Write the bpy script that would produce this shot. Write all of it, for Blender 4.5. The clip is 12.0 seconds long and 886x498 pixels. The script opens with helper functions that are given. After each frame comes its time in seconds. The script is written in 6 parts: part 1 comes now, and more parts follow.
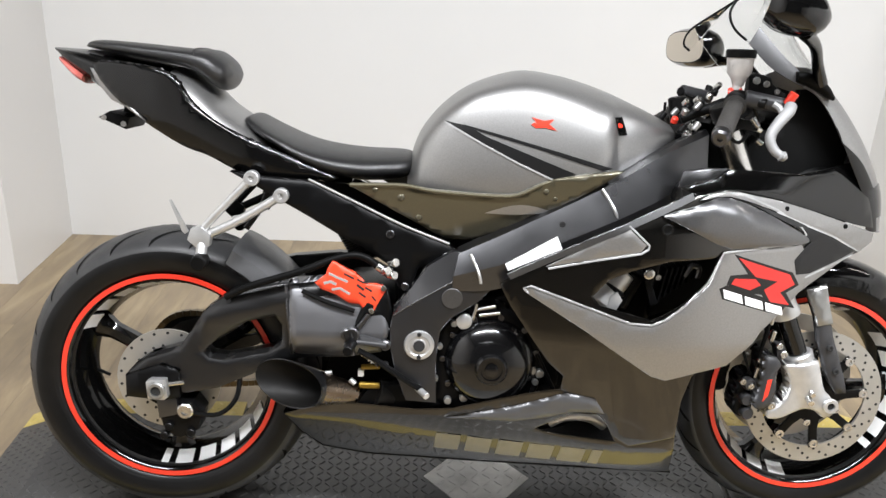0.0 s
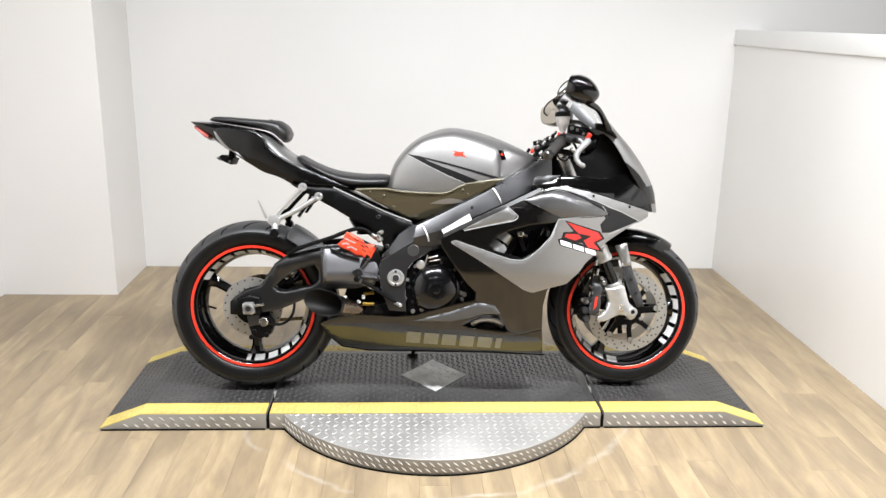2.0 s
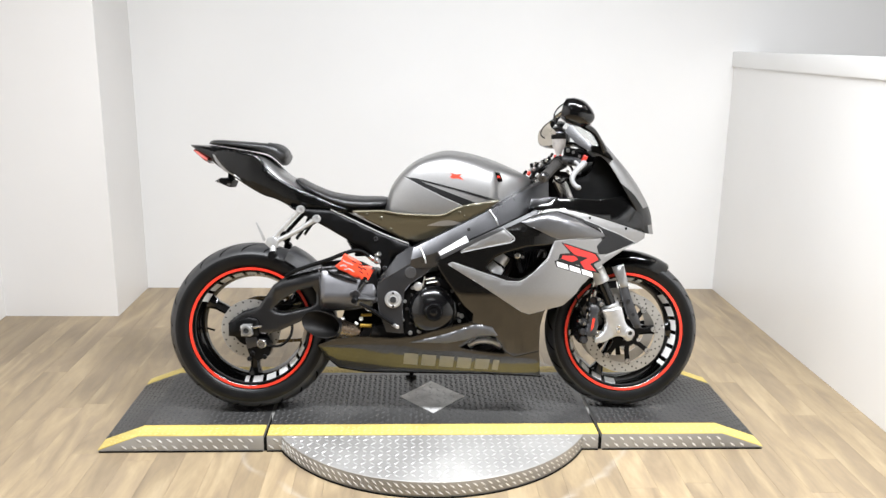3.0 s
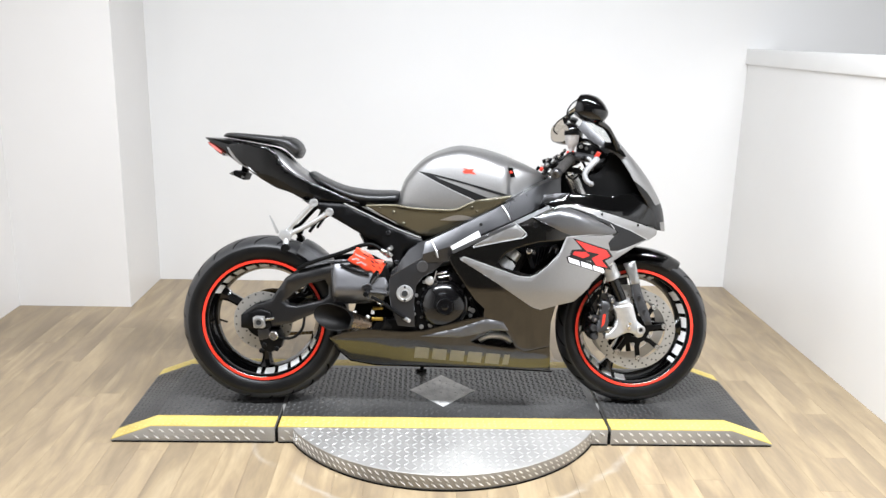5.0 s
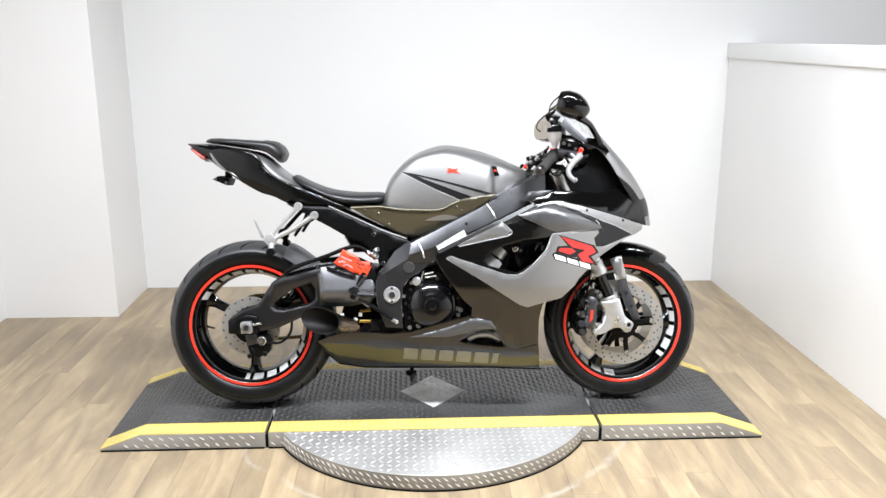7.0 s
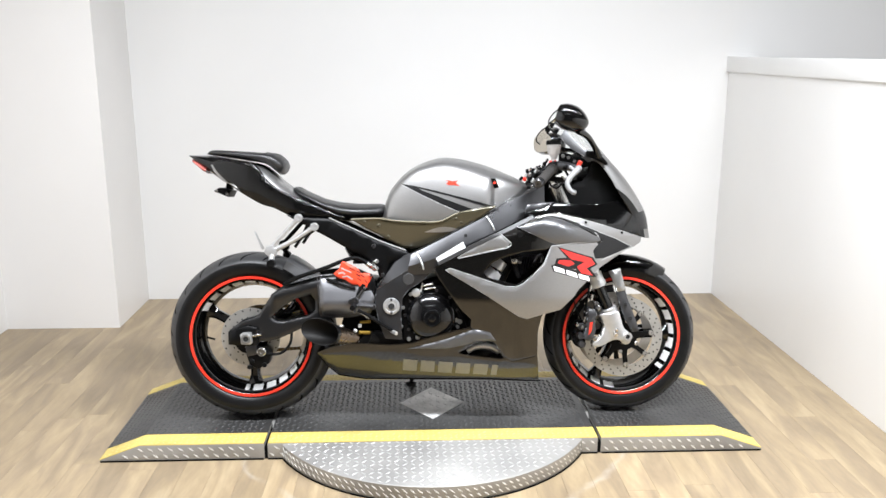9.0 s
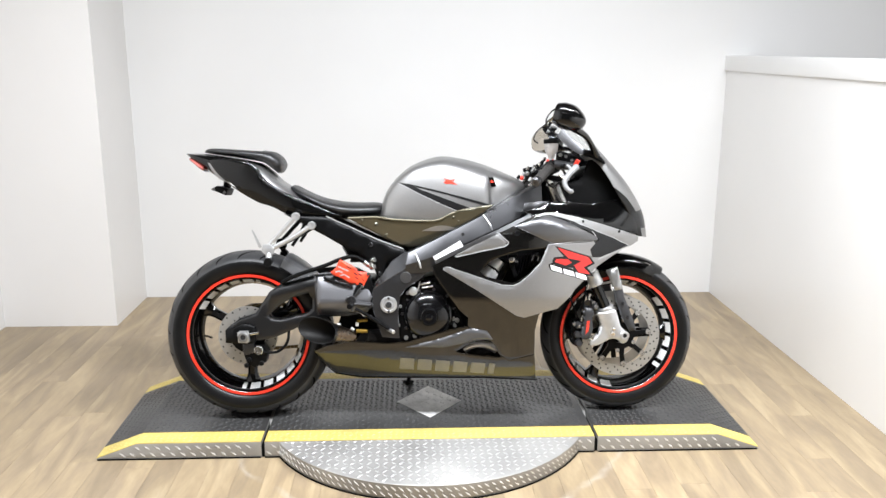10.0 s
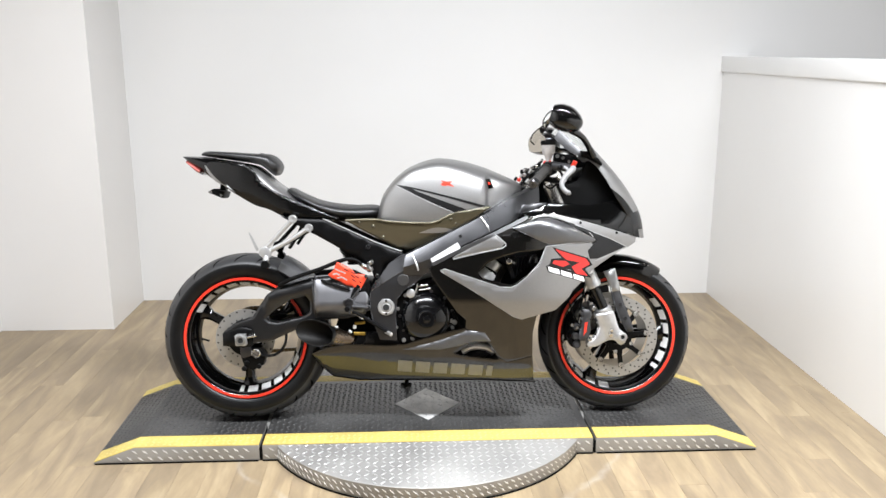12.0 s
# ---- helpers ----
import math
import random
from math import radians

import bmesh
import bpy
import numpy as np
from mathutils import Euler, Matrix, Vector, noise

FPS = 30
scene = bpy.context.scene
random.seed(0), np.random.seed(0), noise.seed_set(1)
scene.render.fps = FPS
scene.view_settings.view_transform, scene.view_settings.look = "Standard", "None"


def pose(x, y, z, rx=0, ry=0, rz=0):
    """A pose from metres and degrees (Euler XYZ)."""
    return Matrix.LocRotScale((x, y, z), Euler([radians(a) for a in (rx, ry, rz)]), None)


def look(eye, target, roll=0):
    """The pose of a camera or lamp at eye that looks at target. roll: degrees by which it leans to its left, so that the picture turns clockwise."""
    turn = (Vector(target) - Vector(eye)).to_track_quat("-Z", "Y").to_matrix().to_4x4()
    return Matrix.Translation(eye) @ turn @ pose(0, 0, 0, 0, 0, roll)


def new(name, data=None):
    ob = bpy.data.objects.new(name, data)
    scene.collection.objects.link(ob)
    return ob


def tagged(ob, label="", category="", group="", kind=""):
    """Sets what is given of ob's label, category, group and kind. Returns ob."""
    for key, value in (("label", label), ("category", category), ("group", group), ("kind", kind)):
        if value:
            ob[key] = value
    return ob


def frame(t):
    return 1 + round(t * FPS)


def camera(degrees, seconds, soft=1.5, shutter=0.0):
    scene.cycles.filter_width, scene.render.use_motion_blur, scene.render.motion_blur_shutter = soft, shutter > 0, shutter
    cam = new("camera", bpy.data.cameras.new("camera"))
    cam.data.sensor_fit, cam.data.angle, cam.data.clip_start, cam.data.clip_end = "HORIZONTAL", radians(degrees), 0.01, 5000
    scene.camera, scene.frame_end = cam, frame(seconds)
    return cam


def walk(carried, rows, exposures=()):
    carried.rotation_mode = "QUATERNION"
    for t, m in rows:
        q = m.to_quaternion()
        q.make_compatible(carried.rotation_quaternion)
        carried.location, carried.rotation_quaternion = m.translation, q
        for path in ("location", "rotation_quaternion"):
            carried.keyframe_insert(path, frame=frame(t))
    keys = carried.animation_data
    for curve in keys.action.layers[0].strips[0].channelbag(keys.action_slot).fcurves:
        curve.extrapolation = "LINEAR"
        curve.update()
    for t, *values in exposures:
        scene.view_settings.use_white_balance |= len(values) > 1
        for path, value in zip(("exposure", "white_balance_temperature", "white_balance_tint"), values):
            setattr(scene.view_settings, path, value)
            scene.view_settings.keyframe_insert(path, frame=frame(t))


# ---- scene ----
cam = camera(56.0, 12.0)
PATH = [
    (0, (-0.194, -1.627, 1.341), (-0.118, 0.227, 0.595), 2.5),
    (0.1, (-0.147, -1.7, 1.368), (-0.144, 0.144, 0.673), 2.1),
    (0.2, (-0.153, -1.802, 1.381), (-0.166, 0.061, 0.728), 2.9),
    (0.3, (-0.158, -1.897, 1.387), (-0.163, -0.023, 0.74), 1.7),
    (0.4, (-0.169, -1.985, 1.401), (-0.162, -0.106, 0.772), 1.1),
    (0.5, (-0.2, -2.083, 1.406), (-0.182, -0.189, 0.763), -0.2),
    (0.8, (-0.147, -2.322, 1.417), (-0.147, -0.411, 0.828), 1.4),
    (1, (-0.114, -2.475, 1.419), (-0.098, -0.558, 0.849), 2.3),
    (1.2, (-0.082, -2.615, 1.424), (-0.042, -0.684, 0.88), 1.4),
    (1.5, (-0.117, -2.803, 1.442), (-0.059, -0.869, 0.933), 1.0),
    (1.7, (-0.112, -2.907, 1.444), (-0.038, -0.96, 0.949), 1.6),
    (2, (-0.155, -3.022, 1.445), (-0.054, -1.097, 0.909), 1.1),
    (2.2, (-0.122, -3.056, 1.449), (-0.066, -1.103, 0.93), 1.2),
    (2.5, (-0.14, -3.05, 1.458), (-0.089, -1.112, 0.967), -0.4),
    (2.7, (-0.116, -3.051, 1.449), (-0.041, -1.106, 0.974), 0.4),
    (3, (-0.126, -3.035, 1.456), (-0.038, -1.098, 0.966), 0.9),
    (5, (-0.138, -3.046, 1.457), (-0.071, -1.111, 0.955), 1.4),
    (5.5, (-0.128, -3.048, 1.452), (-0.07, -1.11, 0.962), 0.0),
    (6, (-0.119, -3.048, 1.448), (-0.048, -1.11, 0.96), 0.1),
    (6.5, (-0.124, -3.041, 1.45), (-0.039, -1.105, 0.957), -0.0),
    (7, (-0.122, -3.046, 1.448), (-0.032, -1.111, 0.952), 0.0),
    (9, (-0.111, -3.06, 1.447), (-0.027, -1.117, 0.981), 0.1),
    (9.5, (-0.107, -3.058, 1.448), (-0.019, -1.116, 0.975), 0.1),
    (10, (-0.104, -3.06, 1.45), (-0.018, -1.118, 0.979), 0.2),
    (10.5, (-0.105, -3.058, 1.448), (-0.021, -1.115, 0.983), 0.1),
    (11, (-0.103, -3.057, 1.453), (-0.02, -1.114, 0.987), 0.1),
    (11.5, (-0.103, -3.057, 1.449), (-0.01, -1.116, 0.977), 0.2),
    (12, (-0.105, -3.056, 1.45), (-0.012, -1.113, 0.983), 0.0),
]
EXPOSURES = [(0, 0.22, 6650, 10), (0.5, 0.28, 6650, 10), (1, 0.31, 6750, 10), (1.5, 0.33, 6750, 10), (2, 0.36, 6700, 10), (3, 0.40, 6600, 10), (5, 0.44, 6450, 10), (7, 0.46, 6400, 10), (9, 0.45, 6500, 10), (10.5, 0.42, 6500, 10), (12, 0.34, 6550, 10)]
walk(cam, [(t, look(eye, target, roll)) for t, eye, target, roll in PATH], EXPOSURES)

# ---- light ----
world = bpy.data.worlds.new("world")
scene.world = world
world.use_nodes = True
world.node_tree.nodes["Background"].inputs[0].default_value = (1.0, 0.96, 0.9, 1)
world.node_tree.nodes["Background"].inputs[1].default_value = 0.05
scene.view_settings.exposure = 0.0


def ceiling_lamp(x, y, sx, sy, watts, z=2.86, color=(0.95, 0.985, 1.045)):
    data = bpy.data.lights.new("panel_light", "AREA")
    data.shape, data.size, data.size_y, data.energy, data.color = "RECTANGLE", sx, sy, watts, color
    ob = new("panel_light", data)
    ob.matrix_world = pose(x, y, z)
    return ob


for lx, lw in ((-0.85, 60), (0.35, 74), (1.55, 82)):
    ceiling_lamp(lx, -1.15, 1.15, 0.10, lw)
# Weak unseen fill lamps, added behind the camera and beyond the partition.
ceiling_lamp(-0.3, -4.2, 1.6, 0.12, 10)
ceiling_lamp(3.0, 0.2, 1.0, 0.10, 6, 2.86, (1.03, 0.985, 0.94))


# ---- materials ----
def material(name, color, rough=0.5, metal=0.0, coat=0.0, vary=0.12, scale=8.0, bump=0.0, bump_scale=60.0, spread=0.12, spec=0.5, coat_rough=0.06):
    m = bpy.data.materials.new(name)
    m.use_nodes = True
    nt = m.node_tree
    b = nt.nodes["Principled BSDF"]
    tc = nt.nodes.new("ShaderNodeTexCoord")
    n1 = nt.nodes.new("ShaderNodeTexNoise")
    n1.inputs["Scale"].default_value, n1.inputs["Detail"].default_value = scale, 6
    n2 = nt.nodes.new("ShaderNodeTexNoise")
    n2.inputs["Scale"].default_value, n2.inputs["Detail"].default_value = bump_scale, 4
    for n in (n1, n2):
        nt.links.new(tc.outputs["Object"], n.inputs["Vector"])
    ramp = nt.nodes.new("ShaderNodeValToRGB")
    ramp.color_ramp.elements[0].position, ramp.color_ramp.elements[1].position = 0.3, 0.7
    ramp.color_ramp.elements[0].color = (*[c * (1 - vary) for c in color], 1)
    ramp.color_ramp.elements[1].color = (*[min(1, c * (1 + vary)) for c in color], 1)
    nt.links.new(n1.outputs["Fac"], ramp.inputs["Fac"])
    nt.links.new(ramp.outputs["Color"], b.inputs["Base Color"])
    mr = nt.nodes.new("ShaderNodeMapRange")
    mr.inputs["To Min"].default_value = max(0.02, rough * (1 - spread * 2))
    mr.inputs["To Max"].default_value = min(1, rough * (1 + spread * 2))
    nt.links.new(n2.outputs["Fac"], mr.inputs["Value"])
    nt.links.new(mr.outputs["Result"], b.inputs["Roughness"])
    b.inputs["Metallic"].default_value = metal
    b.inputs["Specular IOR Level"].default_value = spec
    b.inputs["Coat Weight"].default_value = coat
    b.inputs["Coat Roughness"].default_value = coat_rough
    if bump:
        bn = nt.nodes.new("ShaderNodeBump")
        bn.inputs["Strength"].default_value, bn.inputs["Distance"].default_value = bump, 0.002
        nt.links.new(n2.outputs["Fac"], bn.inputs["Height"])
        nt.links.new(bn.outputs["Normal"], b.inputs["Normal"])
    return m


def clear_material(name, color, rough=0.05, ior=1.45):
    m = bpy.data.materials.new(name)
    m.use_nodes = True
    b = m.node_tree.nodes["Principled BSDF"]
    b.inputs["Base Color"].default_value = (*color, 1)
    b.inputs["Roughness"].default_value = rough
    b.inputs["Transmission Weight"].default_value = 1.0
    b.inputs["IOR"].default_value = ior
    return m


M_WALL = material("white_wall_paint", (0.78, 0.775, 0.76), 0.35, 0, 0.25, 0.02, 1.2, 0.08, 40)
M_WALL_SIDE = material("warm_white_wall_paint", (0.76, 0.745, 0.725), 0.4, 0, 0.2, 0.025, 1.2, 0.08, 40)
# Ceiling coloured dark so that glossy parts reflect less from above.
M_CEIL = material("darkened_ceiling", (0.11, 0.109, 0.107), 0.8, 0, 0, 0.03, 2)
M_TRIM = material("white_trim_paint", (0.82, 0.82, 0.81), 0.4, 0, 0.1, 0.02, 3)
M_GRAPHITE = material("graphite_metallic_paint", (0.046, 0.044, 0.041), 0.24, 1.0, 0.9, 0.06, 300, 0, 900, 0.12, 0.3, 0.025)
M_GRAPHITE.node_tree.nodes["Principled BSDF"].inputs["Coat IOR"].default_value = 1.5
M_GUNMETAL = material("gunmetal_metallic_paint", (0.15, 0.15, 0.153), 0.40, 0.95, 0.6, 0.06, 300, 0, 900)
M_SILVER = material("silver_metallic_paint", (0.33, 0.327, 0.322), 0.44, 0.92, 0.1, 0.06, 320, 0, 900)
M_BLACKGLOSS = material("gloss_black_paint", (0.002, 0.002, 0.002), 0.10, 0, 0.3, 0.1, 6, 0, 60, 0.12, 0.35, 0.03)
M_TAIL = material("black_tail_paint", (0.0025, 0.0025, 0.0025), 0.16, 0, 0.25, 0.1, 6, 0, 60, 0.12, 0.28, 0.07)
M_SATIN = material("satin_black_metal", (0.003, 0.003, 0.0032), 0.36, 0.0, 0.0, 0.15, 25, 0.1, 300, 0.15, 0.14)
M_PLASTIC = material("black_plastic", (0.0025, 0.0025, 0.0025), 0.5, 0, 0, 0.15, 30, 0.15, 400, 0.12, 0.11)
M_RUBBER = material("tyre_rubber", (0.005, 0.005, 0.0052), 0.33, 0, 0, 0.25, 20, 0.12, 160, 0.15, 0.27)
M_VINYL = material("black_seat_vinyl", (0.008, 0.008, 0.0085), 0.38, 0, 0, 0.1, 12, 0.35, 700, 0.12, 0.65)
M_ALU = material("cast_aluminium", (0.56, 0.56, 0.555), 0.36, 0.75, 0, 0.1, 40, 0.25, 350)
M_SPAR = material("anodised_frame_aluminium", (0.10, 0.10, 0.104), 0.30, 0.95, 0.0, 0.12, 7, 0.35, 9, 0.25)
M_STEEL = material("bright_steel", (0.6, 0.59, 0.57), 0.22, 1.0, 0, 0.1, 50)
M_ROTOR = material("brake_rotor_steel", (0.46, 0.45, 0.425), 0.36, 0.8, 0, 0.1, 18, 0.1, 500)
M_SMOKED = material("heat_tinted_steel", (0.16, 0.125, 0.095), 0.28, 1.0, 0, 0.45, 11)
M_EMBLEM = material("deep_red_vinyl", (0.52, 0.018, 0.014), 0.35, 0, 0.3, 0.05, 20)
M_RED = material("red_orange_tape", (0.72, 0.038, 0.018), 0.32, 0, 0.4, 0.06, 20)
M_ORANGE = material("orange_red_paint", (0.80, 0.06, 0.02), 0.45, 0, 0.1, 0.1, 30)
M_WHITE = material("white_vinyl_sticker", (0.90, 0.90, 0.895), 0.4, 0, 0.2, 0.04, 20)
M_PALE = material("pale_silver_decal", (0.40, 0.40, 0.397), 0.35, 0.3, 0.3, 0.04, 40)
M_YELLOW = material("yellow_floor_tape", (0.57, 0.44, 0.12), 0.5, 0, 0, 0.14, 9, 0.3, 160)
M_MAT = material("black_ramp_rubber", (0.034, 0.0335, 0.0325), 0.34, 0, 0, 0.3, 5, 0.15, 220, 0.15, 0.65)
M_PLATE = material("aluminium_tread_plate", (0.37, 0.363, 0.345), 0.48, 0.5, 0, 0.24, 3.5, 0.1, 160)
M_DIAMOND = material("bare_aluminium_plate", (0.63, 0.625, 0.61), 0.58, 0.25, 0, 0.24, 14, 0.1, 160)
M_BARS = material("worn_tread_bars", (0.80, 0.80, 0.79), 0.34, 0.6, 0, 0.06, 30)
M_DISCBAR = material("dull_tread_bars", (0.66, 0.655, 0.645), 0.40, 0.6, 0, 0.08, 30)
M_MATBAR = material("worn_rubber_bars", (0.065, 0.0645, 0.063), 0.55, 0, 0, 0.25, 30, 0, 60, 0.12, 0.45)
M_COVER = material("gloss_olive_grey_paint", (0.080, 0.072, 0.046), 0.32, 0.6, 0.9, 0.05, 300, 0, 900, 0.12, 0.5, 0.10)
M_DULL = material("dull_gold_grey_decal", (0.23, 0.22, 0.19), 0.42, 0.3, 0.3, 0.06, 40)
M_LAMP = material("dark_lamp_lens", (0.012, 0.0125, 0.0135), 0.15, 0.2, 0.4, 0.1, 60)
M_SWING = material("polished_dark_aluminium", (0.17, 0.17, 0.177), 0.42, 0.9, 0.0, 0.08, 10, 0.03, 30)
M_ZINC = material("zinc_plated_steel", (0.33, 0.33, 0.32), 0.35, 0.8, 0, 0.1, 40)
M_BORDER = material("smoke_grey_border", (0.10, 0.10, 0.103), 0.34, 0.5, 0.2, 0.05, 30)
M_ARROW = material("dark_grey_metallic_paint", (0.03, 0.03, 0.031), 0.36, 0.8, 0.1, 0.06, 300, 0, 900)
M_GRIP = material("worn_grip_rubber", (0.03, 0.028, 0.026), 0.6, 0, 0, 0.25, 30, 0.3, 300, 0.12, 0.3)
M_GROOVE = material("tread_groove", (0.004, 0.004, 0.004), 0.7, 0, 0, 0.3, 40, 0, 60, 0.12, 0.1)
M_TREAD = material("dusty_tread_rubber", (0.030, 0.030, 0.0308), 0.42, 0, 0, 0.3, 14, 0.25, 220, 0.15, 0.45)
M_YELLOWBAR = material("worn_yellow_bars", (0.66, 0.54, 0.22), 0.45, 0, 0, 0.2, 30)
M_ARM = material("satin_black_cast_arm", (0.005, 0.005, 0.0055), 0.33, 0.0, 0.25, 0.15, 12, 0.06, 250, 0.12, 0.5, 0.3)
M_LEVER = material("satin_anodised_lever", (0.25, 0.25, 0.25), 0.6, 0.25, 0, 0.1, 40, 0.1, 300)
M_PIVOT = material("dark_anodised_plate", (0.062, 0.062, 0.065), 0.40, 0.9, 0, 0.06, 8, 0.0, 20, 0.1)
M_CASTING = material("dark_grey_casting", (0.035, 0.035, 0.037), 0.42, 0.1, 0, 0.15, 30, 0.15, 300, 0.12, 0.45)
M_HUGGER = material("dark_grey_moulded_plastic", (0.075, 0.075, 0.077), 0.36, 0, 0, 0.15, 18, 0.1, 300, 0.12, 0.45)
M_MATTE = material("matt_black_plastic", (0.004, 0.004, 0.004), 0.7, 0, 0, 0.15, 30, 0.1, 400, 0.12, 0.1)
M_GOLD = material("dull_chain_steel", (0.15, 0.115, 0.065), 0.35, 1.0, 0, 0.25, 60)
M_MIRROR = material("mirror_glass", (0.74, 0.69, 0.61), 0.03, 1.0, 0, 0.0, 2)
M_LENS_RED = material("red_lamp_lens", (0.50, 0.12, 0.10), 0.12, 0, 0.8, 0.3, 25)
M_FLUID = material("milky_reservoir_plastic", (0.42, 0.40, 0.385), 0.3, 0, 0.5, 0.2, 30)
M_SCREEN = clear_material("clear_windscreen", (0.92, 0.93, 0.93), 0.02, 1.2)
M_DARKGAP = material("dark_joint", (0.01, 0.01, 0.01), 0.8)
M_JOINT = material("plank_joint", (0.19, 0.15, 0.105), 0.8)


def plank_material():
    m = bpy.data.materials.new("oak_vinyl_plank")
    m.use_nodes = True
    nt = m.node_tree
    b = nt.nodes["Principled BSDF"]
    info = nt.nodes.new("ShaderNodeObjectInfo")
    geo = nt.nodes.new("ShaderNodeNewGeometry")
    mul = nt.nodes.new("ShaderNodeVectorMath")
    mul.operation = "MULTIPLY"
    mul.inputs[1].default_value = (13, 2.4, 13)
    add = nt.nodes.new("ShaderNodeVectorMath")
    add.operation = "ADD"
    sc = nt.nodes.new("ShaderNodeMath")
    sc.operation = "MULTIPLY"
    sc.inputs[1].default_value = 57.0
    nt.links.new(info.outputs["Random"], sc.inputs[0])
    nt.links.new(geo.outputs["Position"], mul.inputs[0])
    nt.links.new(mul.outputs[0], add.inputs[0])
    nt.links.new(sc.outputs[0], add.inputs[1])
    n = nt.nodes.new("ShaderNodeTexNoise")
    n.inputs["Scale"].default_value, n.inputs["Detail"].default_value, n.inputs["Distortion"].default_value = 0.85, 7, 1.1
    nt.links.new(add.outputs[0], n.inputs["Vector"])
    fine = nt.nodes.new("ShaderNodeTexNoise")
    fine.inputs["Scale"].default_value, fine.inputs["Detail"].default_value = 7, 6
    nt.links.new(add.outputs[0], fine.inputs["Vector"])
    ramp = nt.nodes.new("ShaderNodeValToRGB")
    e = ramp.color_ramp.elements
    e[0].position, e[0].color = 0.30, (0.245, 0.187, 0.119, 1)
    e[1].position, e[1].color = 0.74, (0.416, 0.324, 0.203, 1)
    for at, c in ((0.42, (0.284, 0.217, 0.139, 1)), (0.52, (0.328, 0.250, 0.153, 1)), (0.62, (0.374, 0.288, 0.177, 1))):
        e.new(at).color = c
    nt.links.new(n.outputs["Fac"], ramp.inputs["Fac"])
    tone = nt.nodes.new("ShaderNodeMapRange")
    tone.inputs["To Min"].default_value, tone.inputs["To Max"].default_value = 0.89, 1.08
    nt.links.new(info.outputs["Random"], tone.inputs["Value"])
    grain = nt.nodes.new("ShaderNodeMapRange")
    grain.inputs["To Min"].default_value, grain.inputs["To Max"].default_value = 0.80, 1.16
    nt.links.new(fine.outputs["Fac"], grain.inputs["Value"])
    tg = nt.nodes.new("ShaderNodeMath")
    tg.operation = "MULTIPLY"
    nt.links.new(tone.outputs[0], tg.inputs[0])
    nt.links.new(grain.outputs[0], tg.inputs[1])
    mix = nt.nodes.new("ShaderNodeVectorMath")
    mix.operation = "SCALE"
    nt.links.new(ramp.outputs["Color"], mix.inputs[0])
    nt.links.new(tg.outputs[0], mix.inputs["Scale"])
    # worn ring that the turntable's frame has scraped into the floor
    away = nt.nodes.new("ShaderNodeVectorMath")
    away.operation = "SUBTRACT"
    away.inputs[1].default_value = (-0.025, 0.02, 0)
    nt.links.new(geo.outputs["Position"], away.inputs[0])
    dist = nt.nodes.new("ShaderNodeVectorMath")
    dist.operation = "LENGTH"
    nt.links.new(away.outputs[0], dist.inputs[0])
    wob = nt.nodes.new("ShaderNodeTexNoise")
    wob.inputs["Scale"].default_value, wob.inputs["Detail"].default_value = 5.0, 5
    nt.links.new(geo.outputs["Position"], wob.inputs["Vector"])
    off = nt.nodes.new("ShaderNodeMapRange")
    off.inputs["To Min"].default_value, off.inputs["To Max"].default_value = -0.815, -0.695
    nt.links.new(wob.outputs["Fac"], off.inputs["Value"])
    ring = nt.nodes.new("ShaderNodeMath")
    ring.operation = "ADD"
    nt.links.new(dist.outputs["Value"], ring.inputs[0])
    nt.links.new(off.outputs[0], ring.inputs[1])
    side = nt.nodes.new("ShaderNodeMath")
    side.operation = "ABSOLUTE"
    nt.links.new(ring.outputs[0], side.inputs[0])
    near = nt.nodes.new("ShaderNodeMapRange")
    near.inputs["From Max"].default_value = 0.016
    near.inputs["To Min"].default_value, near.inputs["To Max"].default_value = 1.0, 0.0
    nt.links.new(side.outputs[0], near.inputs["Value"])
    patch = nt.nodes.new("ShaderNodeTexNoise")
    patch.inputs["Scale"].default_value, patch.inputs["Detail"].default_value = 3.0, 6
    nt.links.new(away.outputs[0], patch.inputs["Vector"])
    some = nt.nodes.new("ShaderNodeMapRange")
    some.inputs["From Min"].default_value, some.inputs["From Max"].default_value, some.inputs["To Max"].default_value = 0.42, 0.6, 0.6
    nt.links.new(patch.outputs["Fac"], some.inputs["Value"])
    scuff = nt.nodes.new("ShaderNodeMath")
    scuff.operation = "MULTIPLY"
    nt.links.new(near.outputs[0], scuff.inputs[0])
    nt.links.new(some.outputs[0], scuff.inputs[1])
    worn = nt.nodes.new("ShaderNodeMix")
    worn.data_type = "RGBA"
    worn.inputs[7].default_value = (0.50, 0.46, 0.40, 1)
    nt.links.new(scuff.outputs[0], worn.inputs[0])
    nt.links.new(mix.outputs[0], worn.inputs[6])
    nt.links.new(worn.outputs[2], b.inputs["Base Color"])
    rr = nt.nodes.new("ShaderNodeMapRange")
    rr.inputs["To Min"].default_value, rr.inputs["To Max"].default_value = 0.30, 0.46
    nt.links.new(fine.outputs["Fac"], rr.inputs["Value"])
    nt.links.new(rr.outputs[0], b.inputs["Roughness"])
    b.inputs["Specular IOR Level"].default_value = 0.5
    bn = nt.nodes.new("ShaderNodeBump")
    bn.inputs["Strength"].default_value, bn.inputs["Distance"].default_value = 0.15, 0.001
    nt.links.new(fine.outputs["Fac"], bn.inputs["Height"])
    nt.links.new(bn.outputs["Normal"], b.inputs["Normal"])
    return m


M_PLANK = plank_material()


